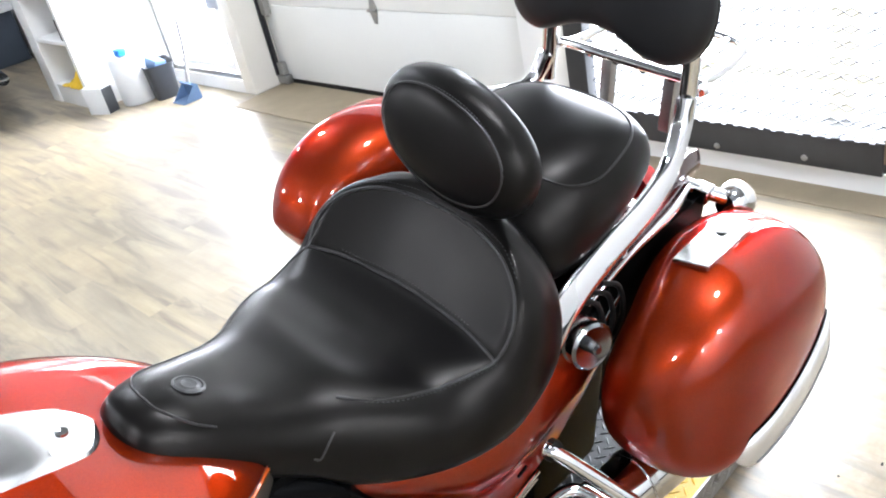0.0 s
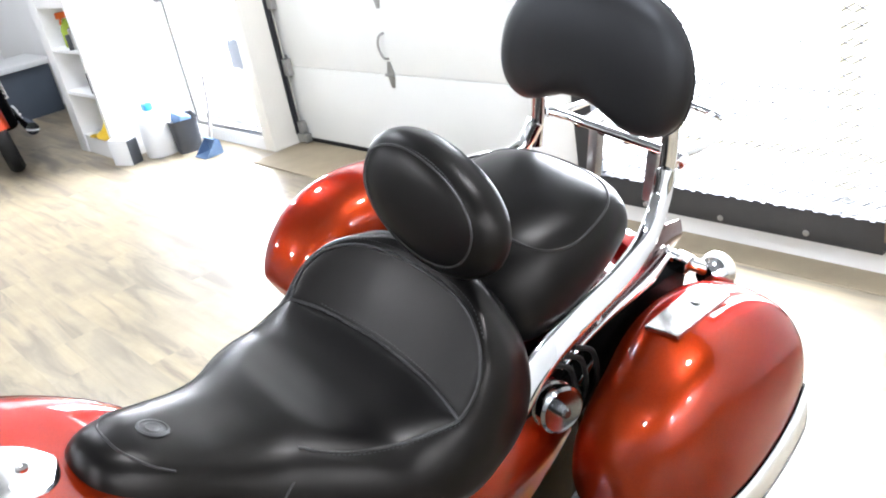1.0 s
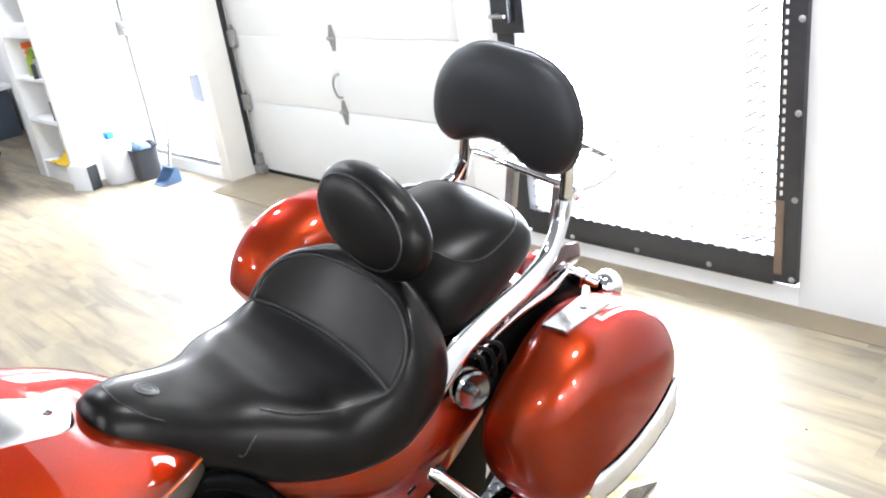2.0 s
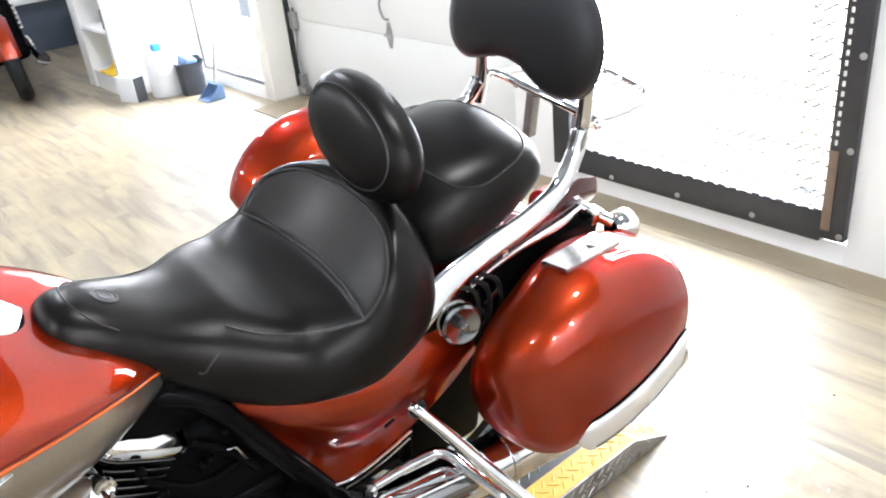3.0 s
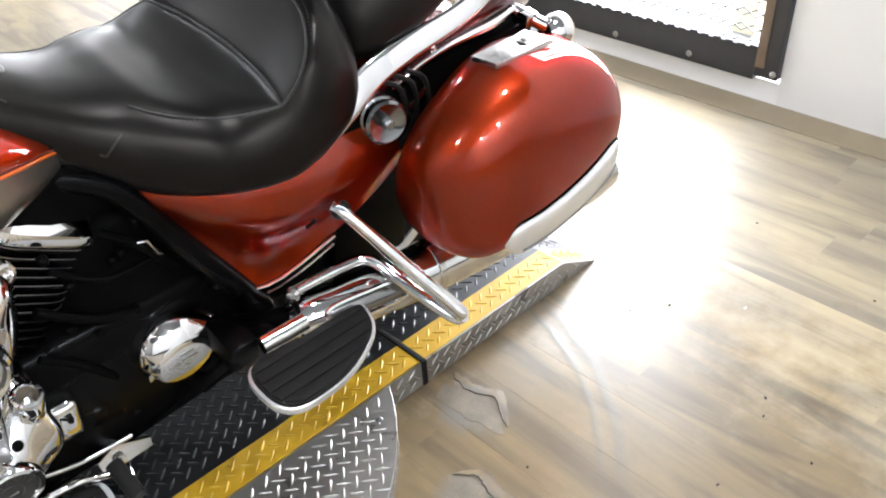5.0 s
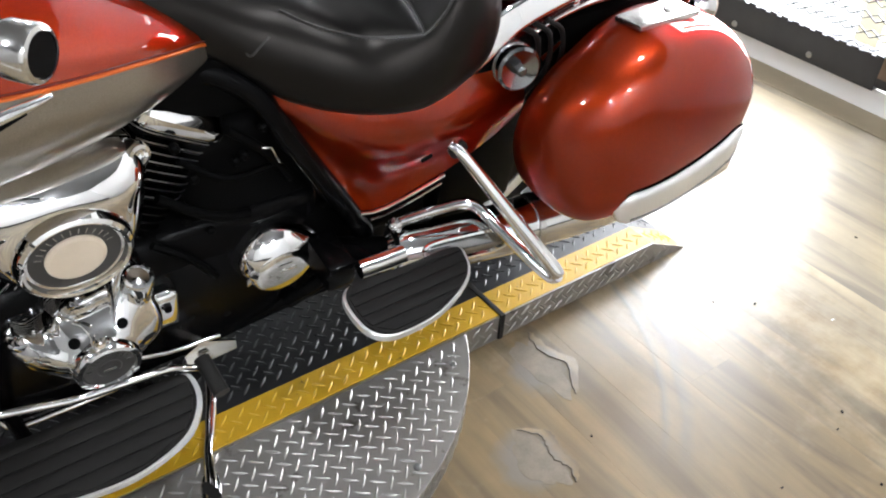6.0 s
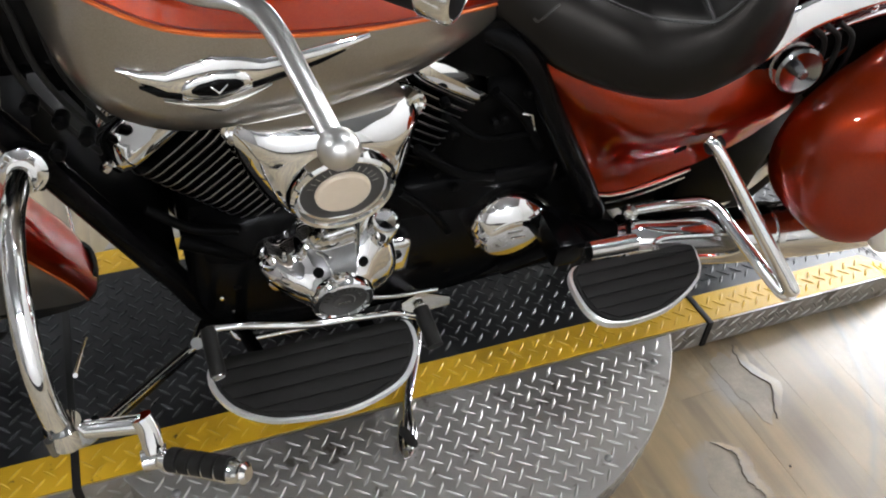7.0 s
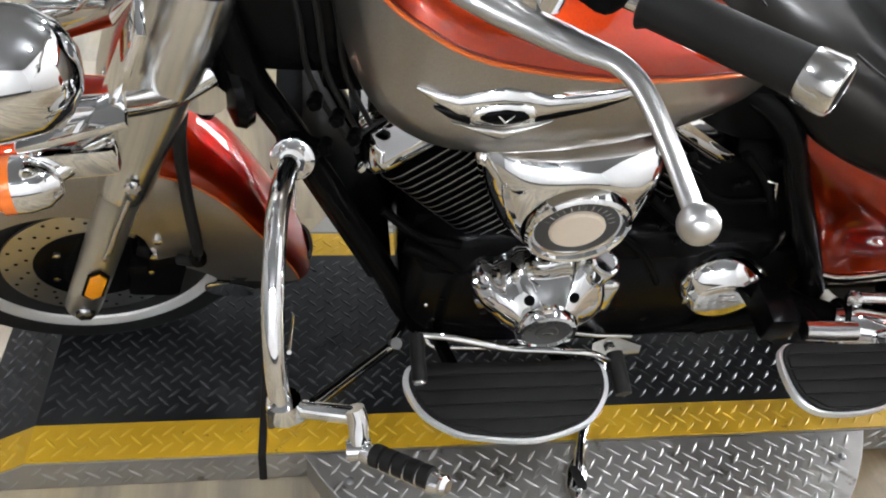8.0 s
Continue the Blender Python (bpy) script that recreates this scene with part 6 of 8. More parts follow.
for u, w in ((0.380, 0.322), (0.440, 0.292), (0.370, 0.288), (0.420, 0.232), (0.450, 0.205), (0.030, 0.302), (-0.008, 0.268), (0.010, 0.222)):
    turned("cover_screw", [(0, -0.02), (0.0046, -0.02), (0.0046, 0.003), (0.003, 0.005), (0, 0.005)], (u, -0.166, w), (0, -1, 0), DULLCHROME, crank, 10)


def cylinder_stack(base, top, name, bright=0.0):
    b, t = Vector((base[0], 0, base[1])), Vector((top[0], 0, top[1]))
    axis = (t - b).normalized()
    across = axis.cross(Vector((0, 1, 0))).normalized()
    cyl = bar(name, [b, b.lerp(t, 0.5), t], 0.07, MATTBLACK, seg=20, label="black finned cylinder", smooth=False)
    n = 16
    for k in range(n):
        f = 0.06 + 0.90 * k / (n - 1)
        c = b.lerp(t, f)
        size = 0.074 + 0.016 * f
        m = frame_matrix(c, across, axis)
        bm = bmesh.new()
        slab(bm, rounded_outline(0, 0, size, 0.150, 5, 32), 0.0045, m)
        fin = part("cooling_fin", bm, BLACK, cyl)
        if f < bright:
            continue
        bm = bmesh.new()
        o = rounded_outline(0, 0, size + 0.0004, 0.1504, 5, 32)
        wavy = [m @ Vector((x, y, 0.0045 + 0.0008)) for x, y in o]
        tube(bm, wavy + [wavy[0]], 0.0007, 5)
        part("fin_edge", bm, FINEDGE, fin)
    return axis, across


AX_F, AC_F = cylinder_stack((0.125, 0.435), (-0.050, 0.625), "front_cylinder")
AX_R, AC_R = cylinder_stack((0.225, 0.435), (0.372, 0.662), "rear_cylinder", 0.5)


def head(center, axis, across, name):
    m = frame_matrix(center, across, axis)
    rings = []
    for z, sx, sy in ((0.0, 0.100, 0.150), (0.006, 0.104, 0.154), (0.022, 0.103, 0.153), (0.030, 0.092, 0.142), (0.050, 0.082, 0.128), (0.060, 0.066, 0.105), (0.064, 0.03, 0.05)):
        rings.append([m @ Vector((x, y, z)) for x, y in rounded_outline(0, 0, sx, sy, 4.5, 40)])
    h = part(name, loft(bmesh.new(), rings), CHROME, bike, "chrome rocker cover", 40)
    for x, y in ((0.085, -0.138), (-0.085, -0.138), (0.085, 0.138), (-0.085, 0.138)):
        turned("rocker_bolt", [(0, 0), (0.009, 0), (0.009, 0.008), (0, 0.010)], m @ Vector((x, y, 0.022)), axis, CHROME, h, 10)


head((-0.060, 0, 0.636), AX_F, AC_F, "front_rocker_cover")
head((0.372, 0, 0.660), AX_R, AC_R, "rear_rocker_cover")

# big chrome side cover with a round dial
COV = spline([(0.018, 0.672, 0), (0.025, 0.637, 0), (0.040, 0.600, 0), (0.063, 0.558, 0), (0.095, 0.523, 0), (0.135, 0.501, 0), (0.172, 0.495, 0), (0.215, 0.501, 0), (0.253, 0.526, 0), (0.280, 0.566, 0), (0.297, 0.610, 0), (0.306, 0.650, 0), (0.306, 0.680, 0), (0.285, 0.702, 0), (0.235, 0.712, 0), (0.160, 0.722, 0), (0.085, 0.716, 0), (0.035, 0.704, 0), (0.018, 0.672, 0)], 5)[:-1]
rings = []
for v, f, sc in ((-0.105, 0.0, 1), (-0.160, -0.01, 1), (-0.184, -0.005, 1), (-0.196, 0.012, 1), (-0.205, 0.04, 1), (-0.213, 0.09, 1), (-0.220, 0.18, 1), (-0.2265, 0.31, 1), (-0.2325, 0.48, 1), (-0.238, 0.68, 1), (-0.243, 0.88, 1), (-0.246, 1.0, 0.9), (-0.246, 1.0, 0.1)):
    ring = []
    for p in COV:
        d = Vector((p.x - 0.172, p.y - 0.596))
        q = Vector((0.172, 0.596)) + d.normalized() * 0.080
        base = Vector((p.x, p.y)).lerp(q, f)
        base = Vector((0.172, 0.596)) + (base - Vector((0.172, 0.596))) * (sc if f == 1.0 else 1.0)
        back = (1 - max(0.0, f)) * (0.026 * ((base.x - 0.165) / 0.14) ** 2 + 0.030 * max(0.0, (base.y - 0.66) / 0.055) ** 2)
        ring.append(Vector((base.x, v + (back if v < -0.17 else 0.0), base.y)))
    rings.append(ring)
cover = part("engine_side_cover", loft(bmesh.new(), rings), CHROME, bike, "large chrome engine side cover", 60)
DC, DA = (0.172, -0.232, 0.592), Vector((0, -1, -0.05))
turned("dial_ring", [(0.083, -0.02), (0.083, 0.012), (0.079, 0.024), (0.074, 0.028), (0.070, 0.026), (0.067, 0.018), (0.060, 0.016)], DC, DA, CHROME, cover, 48)
turned("dial_face", [(0, 0.010), (0.066, 0.010), (0.066, 0.017), (0.0, 0.0175)], DC, DA, DIALFACE, cover, 40, "dark ring dial")
turned("dial_insert", [(0, 0.016), (0.042, 0.016), (0.042, 0.021), (0.038, 0.024), (0.020, 0.026), (0, 0.0265)], DC, DA, BRUSHED, cover, 40, "brushed metal insert")
dm = frame_matrix(Vector(DC) + DA.normalized() * 0.0176, (1, 0, 0), DA)
for k in range(13):
    a = radians(-72 + 12 * k) + math.pi / 2
    bm = bmesh.new()
    turned_box(bm, (0.010, 0.0014, 0.001), dm @ Matrix.Rotation(a, 4, "Z") @ Matrix.Translation((0.051, 0, 0)))
    part("dial_tick", bm, DULLCHROME, cover)
for u, w in ((0.038, 0.676), (0.290, 0.680)):
    turned("cover_boss", [(0, -0.02), (0.021, -0.02), (0.021, 0.012), (0.018, 0.017), (0.013, 0.018), (0.010, 0.012), (0.006, 0.010), (0, 0.010)], (u, -0.176, w), (-0.35 if u < 0.1 else 0.35, -1, 0.25), CHROME, cover, 24)
bar("cover_rib", [(0.052, -0.180, 0.668), (0.068, -0.194, 0.648), (0.066, -0.200, 0.625), (0.082, -0.220, 0.600)], 0.004, CHROME, cover, seg=8)

# lower chrome cover
LOW = [(0.050, 0.385), (0.066, 0.412), (0.094, 0.416), (0.110, 0.424), (0.135, 0.444), (0.210, 0.456), (0.226, 0.472), (0.254, 0.476), (0.276, 0.458), (0.282, 0.405), (0.286, 0.350), (0.258, 0.326), (0.226, 0.310), (0.176, 0.300), (0.126, 0.312), (0.090, 0.335), (0.060, 0.362)]
LOWS = [(p.x, p.y) for p in spline([(x, y, 0) for x, y in LOW + LOW[:1]], 4)[:-1]]
FACE = Vector((0.174, 0.360))
rings = []
for v, f in ((-0.130, 0.0), (-0.195, -0.02), (-0.214, 0.0), (-0.228, 0.05), (-0.240, 0.13), (-0.249, 0.26), (-0.257, 0.45), (-0.265, 0.72), (-0.272, 0.92), (-0.281, 1.0)):
    ring = []
    for x, y in LOWS:
        rim = FACE + (Vector((x, y)) - FACE).normalized() * 0.051
        q = Vector((x, y)).lerp(rim, f)
        ring.append(Vector((q.x, v + (0.62 * max(0.0, q.y - 0.385) + 0.30 * max(0.0, 0.12 - q.x)) * (1 - 0.8 * f), q.y)))
    rings.append(ring)
lower = part("lower_engine_cover", loft(bmesh.new(), rings), CHROME, bike, "sculpted chrome lower engine cover", 60)
turned("cover_barrel", [(0, 0), (0.056, 0), (0.054, 0.030), (0.0525, 0.043), (0.050, 0.048), (0.043, 0.049), (0.0405, 0.043), (0, 0.043)], (0.174, -0.242, 0.360), (0, -1, 0), CHROME, lower, 40)
turned("barrel_face", [(0, 0.041), (0.040, 0.041), (0.040, 0.0445), (0.020, 0.0450), (0.018, 0.0465), (0, 0.0465)], (0.174, -0.242, 0.360), (0, -1, 0), DIALFACE, lower, 32, "dark badge face")
bm = bmesh.new()
turned_box(bm, (0.020, 0.003, 0.005), Matrix.Translation((0.174, -0.2895, 0.360)), 0.001)
part("badge_bar", bm, DULLCHROME, lower)
bd = frame_matrix((0.174, -0.2870, 0.360), (1, 0, 0), (0, -1, 0))
for k in range(11):
    bm = bmesh.new()
    turned_box(bm, (0.008, 0.0012, 0.001), bd @ Matrix.Rotation(radians(-75 + 15 * k) + math.pi / 2, 4, "Z") @ Matrix.Translation((0.032, 0, 0)))
    part("badge_tick", bm, DULLCHROME, lower)
for u, v, w, lean in ((0.082, -0.196, 0.382, -0.30), (0.252, -0.222, 0.452, 0.12)):
    turned("cover_post", [(0, -0.07), (0.020, -0.07), (0.0255, -0.02), (0.0255, 0.024), (0.0235, 0.029), (0.019, 0.030), (0.017, 0.026), (0, 0.025)], (u, v, w), (lean, -0.22, 1), CHROME, lower, 28)
for u, w in ((0.138, 0.412), (0.212, 0.420)):
    hit, face, _, _ = BVHTree.FromPolygons([q.co for q in lower.data.vertices], [q.vertices[:] for q in lower.data.polygons]).ray_cast(Vector((u, -0.4, w)), Vector((0, 1, 0)))
    face = face if face.y < 0 else -face
    turned("recess", [(0, -0.004), (0.0090, -0.004), (0.0090, 0.0012), (0.007, 0.0016), (0, 0.0016)], hit, face, MATTBLACK, lower, 18)
bm = bmesh.new()
box(bm, (0.262, -0.205, 0.285), (0.325, -0.12, 0.375), 0.018, 3)
part("cover_lug", bm, CHROME, lower)
bm = bmesh.new()
turned_box(bm, (0.018, 0.024, 0.034), Matrix.Translation((0.080, -0.190, 0.318)) @ Matrix.Rotation(radians(-25), 4, "Y"), 0.006)
part("cover_lug", bm, DULLCHROME, lower)

# small domed chrome cover at the back of the gearbox
LEMON = spline([(-0.078, -0.004, 0), (-0.066, 0.034, 0), (-0.034, 0.060, 0), (0.008, 0.067, 0), (0.048, 0.050, 0), (0.082, 0.020, 0), (0.080, -0.006, 0), (0.050, -0.044, 0), (0.010, -0.064, 0), (-0.034, -0.060, 0), (-0.066, -0.038, 0), (-0.078, -0.004, 0)], 5)[:-1]
rings = []
for v, f in ((-0.150, 1.0), (-0.182, 1.01), (-0.192, 1.0), (-0.203, 0.95), (-0.212, 0.89), (-0.219, 0.82), (-0.2235, 0.76), (-0.2215, 0.735), (-0.2255, 0.70), (-0.2275, 0.50), (-0.2280, 0.05)):
    rings.append([Vector((0.512 + (1 - f) * 0.006 + q.x * f, v, 0.366 - min(0.3, 1 - f) * 0.050 + q.y * f)) for q in LEMON])
gear = part("gear_cover", loft(bmesh.new(), rings), CHROME, bike, "domed oval chrome cover", 50)
bm = bmesh.new()
turned_box(bm, (0.030, 0.003, 0.004), Matrix.Translation((0.515, -0.2350, 0.366)), 0.0005)
part("badge_bar", bm, DULLCHROME, gear)
bm = bmesh.new()
turned_box(bm, (0.022, 0.004, 0.018), Matrix.Translation((0.452, -0.215, 0.345)) @ Matrix.Rotation(radians(15), 4, "Z"), 0.002)
part("switch_block", bm, DULLCHROME, gear)

# hoses, brackets and small fittings on the dark side of the engine
fit_rng = random.Random(11)
for a, b, c, r in (((0.32, -0.16, 0.56), (0.40, -0.175, 0.50), (0.47, -0.17, 0.47), 0.009), ((0.44, -0.16, 0.66), (0.50, -0.165, 0.60), (0.55, -0.165, 0.52), 0.008), ((0.36, -0.155, 0.62), (0.43, -0.17, 0.57), (0.52, -0.165, 0.56), 0.006), ((0.30, -0.17, 0.47), (0.35, -0.185, 0.43), (0.40, -0.18, 0.35), 0.007), ((-0.06, -0.15, 0.42), (0.0, -0.165, 0.40), (0.06, -0.16, 0.36), 0.012), ((-0.10, -0.14, 0.50), (-0.04, -0.16, 0.46), (0.03, -0.165, 0.44), 0.008)):
    bar("hose", [a, b, c], r, MATTBLACK, seg=10)
for k in range(7):
    u, w = fit_rng.uniform(0.33, 0.60), fit_rng.uniform(0.46, 0.70)
    turned("fitting", [(0, 0), (0.009, 0), (0.009, 0.010), (0.005, 0.014), (0, 0.014)], (u, -0.158, w), (0, -1, 0), MATTBLACK, bike, 8)
bar("wire_clip", [(0.494, -0.17, 0.612), (0.508, -0.175, 0.612), (0.522, -0.175, 0.575), (0.530, -0.172, 0.568)], 0.0028, DULLCHROME, seg=6, smooth=False)
bm = bmesh.new()
box(bm, (0.30, -0.14, 0.66), (0.62, 0.14, 0.78), 0.03)
part("battery_box", bm, MATTBLACK, bike)
bm = bmesh.new()
box(bm, (0.60, -0.13, 0.40), (1.0, 0.13, 0.70), 0.03)
part("inner_fender", bm, MATTBLACK, bike)
bm = bmesh.new()
box(bm, (-0.20, -0.05, 0.66), (0.40, 0.05, 0.80), 0.02)
part("frame_spine", bm, MATTBLACK, bike)


for sgn in (-1, 1):
    # black block added to close a gap where the yellow deck showed through
    bm = bmesh.new()
    box(bm, (0.57, min(sgn * 0.10, sgn * 0.165), 0.14), (0.70, max(sgn * 0.10, sgn * 0.165), 0.42), 0.02)
    part("pivot_gap_block", bm, MATTBLACK, bike)
    bar("swing_arm", [(0.66, sgn * 0.13, 0.30), (0.85, sgn * 0.135, 0.31), (1.06, sgn * 0.135, 0.315)], 0.032, MATTBLACK, seg=14)


# frame down tubes, radiator, lower rails
def build_frame(s):
    bar("down_tube", [(-0.335, s * 0.075, 0.860), (-0.300, s * 0.105, 0.754), (-0.237, s * 0.120, 0.641), (-0.168, s * 0.122, 0.492), (-0.083, s * 0.122, 0.306), (-0.035, s * 0.122, 0.185), (0.010, s * 0.122, 0.120), (0.10, s * 0.122, 0.105), (0.35, s * 0.122, 0.105), (0.50, s * 0.13, 0.13), (0.58, s * 0.15, 0.165)], 0.0225, BLACK, seg=16, label="black frame tube")
    bm = bmesh.new()
    turned_box(bm, (0.055, 0.02, 0.075), Matrix.Translation((-0.232, s * 0.142, 0.625)) @ Matrix.Rotation(radians(25), 4, "Y"), 0.006)
    part("guard_bracket", bm, BLACK, bike)
    bar("lower_rail_rod", [(0.00, s * 0.170, 0.165), (0.02, s * 0.185, 0.150), (0.10, s * 0.190, 0.150), (0.22, s * 0.19, 0.150)], 0.006, DULLCHROME, seg=8)


both(build_frame)
bm = bmesh.new()
turned_box(bm, (0.05, 0.20, 0.40), Matrix.Translation((-0.165, 0, 0.44)) @ Matrix.Rotation(radians(-24), 4, "Y"), 0.012)
part("radiator", bm, MATTBLACK, bike)
bm = bmesh.new()
box(bm, (-0.045, -0.10, 0.16), (0.04, 0.10, 0.44), 0.03)
part("front_engine_mount", bm, MATTBLACK, bike)
turned("horn", [(0, 0), (0.045, 0), (0.050, 0.012), (0.045, 0.024), (0.02, 0.030), (0, 0.03)], (-0.300, -0.105, 0.710), (-1, -0.35, 0), BLACK, bike, 28, "black horn")
bm = bmesh.new()
box(bm, (-0.36, -0.085, 0.72), (-0.16, 0.085, 0.985), 0.03)
part("steering_head", bm, BLACK, bike)
for k in range(3):
    bar("wiring", [(-0.25 + 0.025 * k, -0.090, 0.93), (-0.23 + 0.025 * k, -0.092, 0.84), (-0.215 + 0.025 * k, -0.100, 0.74), (-0.17 + 0.025 * k, -0.105, 0.64), (-0.12 + 0.02 * k, -0.105, 0.56)], 0.0045, RUBBER, seg=8)
for u, w in ((-0.205, 0.73), (-0.175, 0.70), (-0.15, 0.665), (-0.19, 0.645)):
    turned("connector", [(0, 0), (0.010, 0), (0.011, 0.02), (0.007, 0.026), (0, 0.026)], (u, -0.135, w), (-0.2, -1, 0.2), MATTBLACK, bike, 12)


# ---- foot boards ----
def clip_line(outline, v):
    us = []
    n = len(outline)
    for i in range(n):
        (x0, y0), (x1, y1) = outline[i], outline[(i + 1) % n]
        if (y0 - v) * (y1 - v) < 0:
            us.append(x0 + (x1 - x0) * (v - y0) / (y1 - y0))
    return (min(us), max(us)) if len(us) >= 2 else None


def build_board(name, pts, w, ribs, s, label):
    o = [(p.x, p.y) for p in spline([(x, y, 0) for x, y in pts + pts[:1]], 5)[:-1]]
    cx, cy = sum(p[0] for p in o) / len(o), sum(p[1] for p in o) / len(o)
    def scaled(k, d=0.0):
        q = [(cx + (x - cx) * k, cy + (y - cy) * k) for x, y in o]
        return [(x, -s * y) for x, y in (q if s < 0 else list(reversed(q)))]
    bm = bmesh.new()
    slab(bm, scaled(1.045), 0.013, Matrix.Translation((0, 0, w - 0.013)), 0.004)
    tray = part(name, bm, BRIGHTALU, bike, label, 40)
    bm = bmesh.new()
    slab(bm, scaled(0.99), 0.006, Matrix.Translation((0, 0, w + 0.0005)), 0.002)
    part("rubber_mat", bm, RUBBER, tray, "black ribbed rubber mat")
    out = scaled(0.955)
    vs = [p[1] for p in out]
    lo, hi = min(vs), max(vs)
    for k in range(ribs):
        v = lo + (hi - lo) * (k + 0.5) / ribs
        hit = clip_line(out, v)
        if hit and hit[1] - hit[0] > 0.04:
            bm = bmesh.new()
            hwid = (hi - lo) / ribs * 0.40
            h0 = clip_line(out, v - hwid * 0.9) or hit
            h1 = clip_line(out, v + hwid * 0.9) or hit
            quad = [(h0[0], v - hwid), (h0[1], v - hwid), (h1[1], v + hwid), (h1[0], v + hwid)]
            slab(bm, quad, 0.0035, Matrix.Translation((0, 0, w + 0.0066)), 0.0015)
            part("mat_rib", bm, RUBBER, tray)
    return tray


FB = [(-0.010, -0.288), (0.10, -0.296), (0.20, -0.296), (0.278, -0.292), (0.291, -0.322), (0.280, -0.365), (0.238, -0.408), (0.15, -0.432), (0.057, -0.424), (0.012, -0.410), (-0.030, -0.378), (-0.052, -0.332), (-0.045, -0.296)]
RB = [(0.592, -0.332), (0.70, -0.338), (0.805, -0.340), (0.814, -0.365), (0.788, -0.412), (0.70, -0.453), (0.605, -0.458), (0.567, -0.430), (0.560, -0.375), (0.570, -0.342)]


def build_boards(s):
    f = build_board("rider_footboard", FB, 0.268, 5, s, "rider footboard with ribbed rubber mat")
    for u in (0.02, 0.22):
        bar("board_arm", [(u, s * 0.12, 0.13), (u, s * 0.20, 0.20), (u + 0.01, s * 0.29, 0.25)], 0.013, BLACK, f, seg=10)
    r = build_board("passenger_footboard", RB, 0.382, 5, s, "passenger footboard with ribbed rubber mat")
    bar("board_arm", [(0.60, s * 0.20, 0.345), (0.64, s * 0.26, 0.372), (0.66, s * 0.33, 0.376)], [0.018, 0.018, 0.014], BLACK, r, seg=12)
    bar("pivot_sleeve", [(0.615, s * 0.312, 0.392), (0.66, s * 0.316, 0.394), (0.705, s * 0.318, 0.396)], 0.018, DULLCHROME, r, seg=18, smooth=False)
    bm = bmesh.new()
    box(bm, (0.56, min(s * 0.20, s * 0.30), 0.335), (0.62, max(s * 0.20, s * 0.30), 0.40), 0.014)
    part("board_mount", bm, BLACK, r)


both(build_boards)
# heel-and-toe shifter over the left board
sh = bar("shift_lever", [(-0.048, -0.292, 0.372), (0.0, -0.294, 0.366), (0.042, -0.296, 0.352), (0.114, -0.296, 0.326), (0.20, -0.296, 0.314), (0.265, -0.296, 0.302), (0.300, -0.290, 0.272), (0.318, -0.285, 0.255)], 0.0065, CHROME, seg=10, label="chrome heel-toe shift lever")
bar("toe_peg", [(-0.046, -0.292, 0.370), (-0.046, -0.33, 0.362), (-0.045, -0.366, 0.352)], 0.0125, RUBBER, sh, seg=14, smooth=False)
turned("peg_cap", [(0, 0), (0.010, 0), (0.010, 0.004), (0, 0.006)], (-0.045, -0.366, 0.352), (0, -1, -0.2), DULLCHROME, sh, 12)
bar("heel_peg", [(0.328, -0.270, 0.256), (0.330, -0.305, 0.250), (0.332, -0.345, 0.242)], 0.015, RUBBER, sh, seg=14, smooth=False)
bar("shift_rod", [(0.205, -0.215, 0.262), (0.29, -0.215, 0.232), (0.385, -0.215, 0.222)], 0.0045, DULLCHROME, sh, seg=8)
# side stand, out and down on the platform's disc
stand = bar("side_stand", [(0.372, -0.110, 0.125), (0.360, -0.215, 0.098), (0.318, -0.310, 0.086), (0.292, -0.360, 0.089), (0.270, -0.425, 0.098), (0.256, -0.466, 0.105)], [0.014, 0.012, 0.010, 0.009, 0.012, 0.013], CHROME, seg=14, label="chrome side stand")
rows = []
for k in range(9):
    t = k / 8
    c = Vector((0.276, -0.400, 0.094)).lerp(Vector((0.250, -0.480, 0.109)), t)
    wd = 0.004 + 0.016 * math.sin(math.pi * min(1, 0.12 + t * 0.86)) ** 0.5
    rows.append([c + Vector((wd * math.cos(a), 0.006 * math.cos(a) * 0.2, 0.006 * math.sin(a))) for a in (2 * math.pi * j / 14 for j in range(14))])
part("stand_foot", loft(bmesh.new(), rows), DULLCHROME, stand, "flat stand foot", 50)
bm = bmesh.new()
slab(bm, rounded_outline(0, 0, 0.010, 0.026, 2.2, 20), 0.002, frame_matrix((0.262, -0.445, 0.1150), (1, 0.25, 0), (0, 0.2, 1)))
part("foot_pad", bm, RUBBER, stand)
bm = bmesh.new()
slab(bm, [(-0.045, -0.012), (0.05, -0.03), (0.055, -0.012), (0.0, 0.028), (-0.04, 0.020)], 0.006, frame_matrix((0.360, -0.212, 0.185), (1, 0, 0.25), (0, -1, 0.35)), 0.001)
part("stand_bracket", bm, DULLCHROME, stand)
turned("stand_bolt", [(0, 0), (0.012, 0), (0.012, 0.008), (0.007, 0.010), (0, 0.010)], (0.352, -0.222, 0.188), (0, -1, 0.3), DULLCHROME, stand, 6)


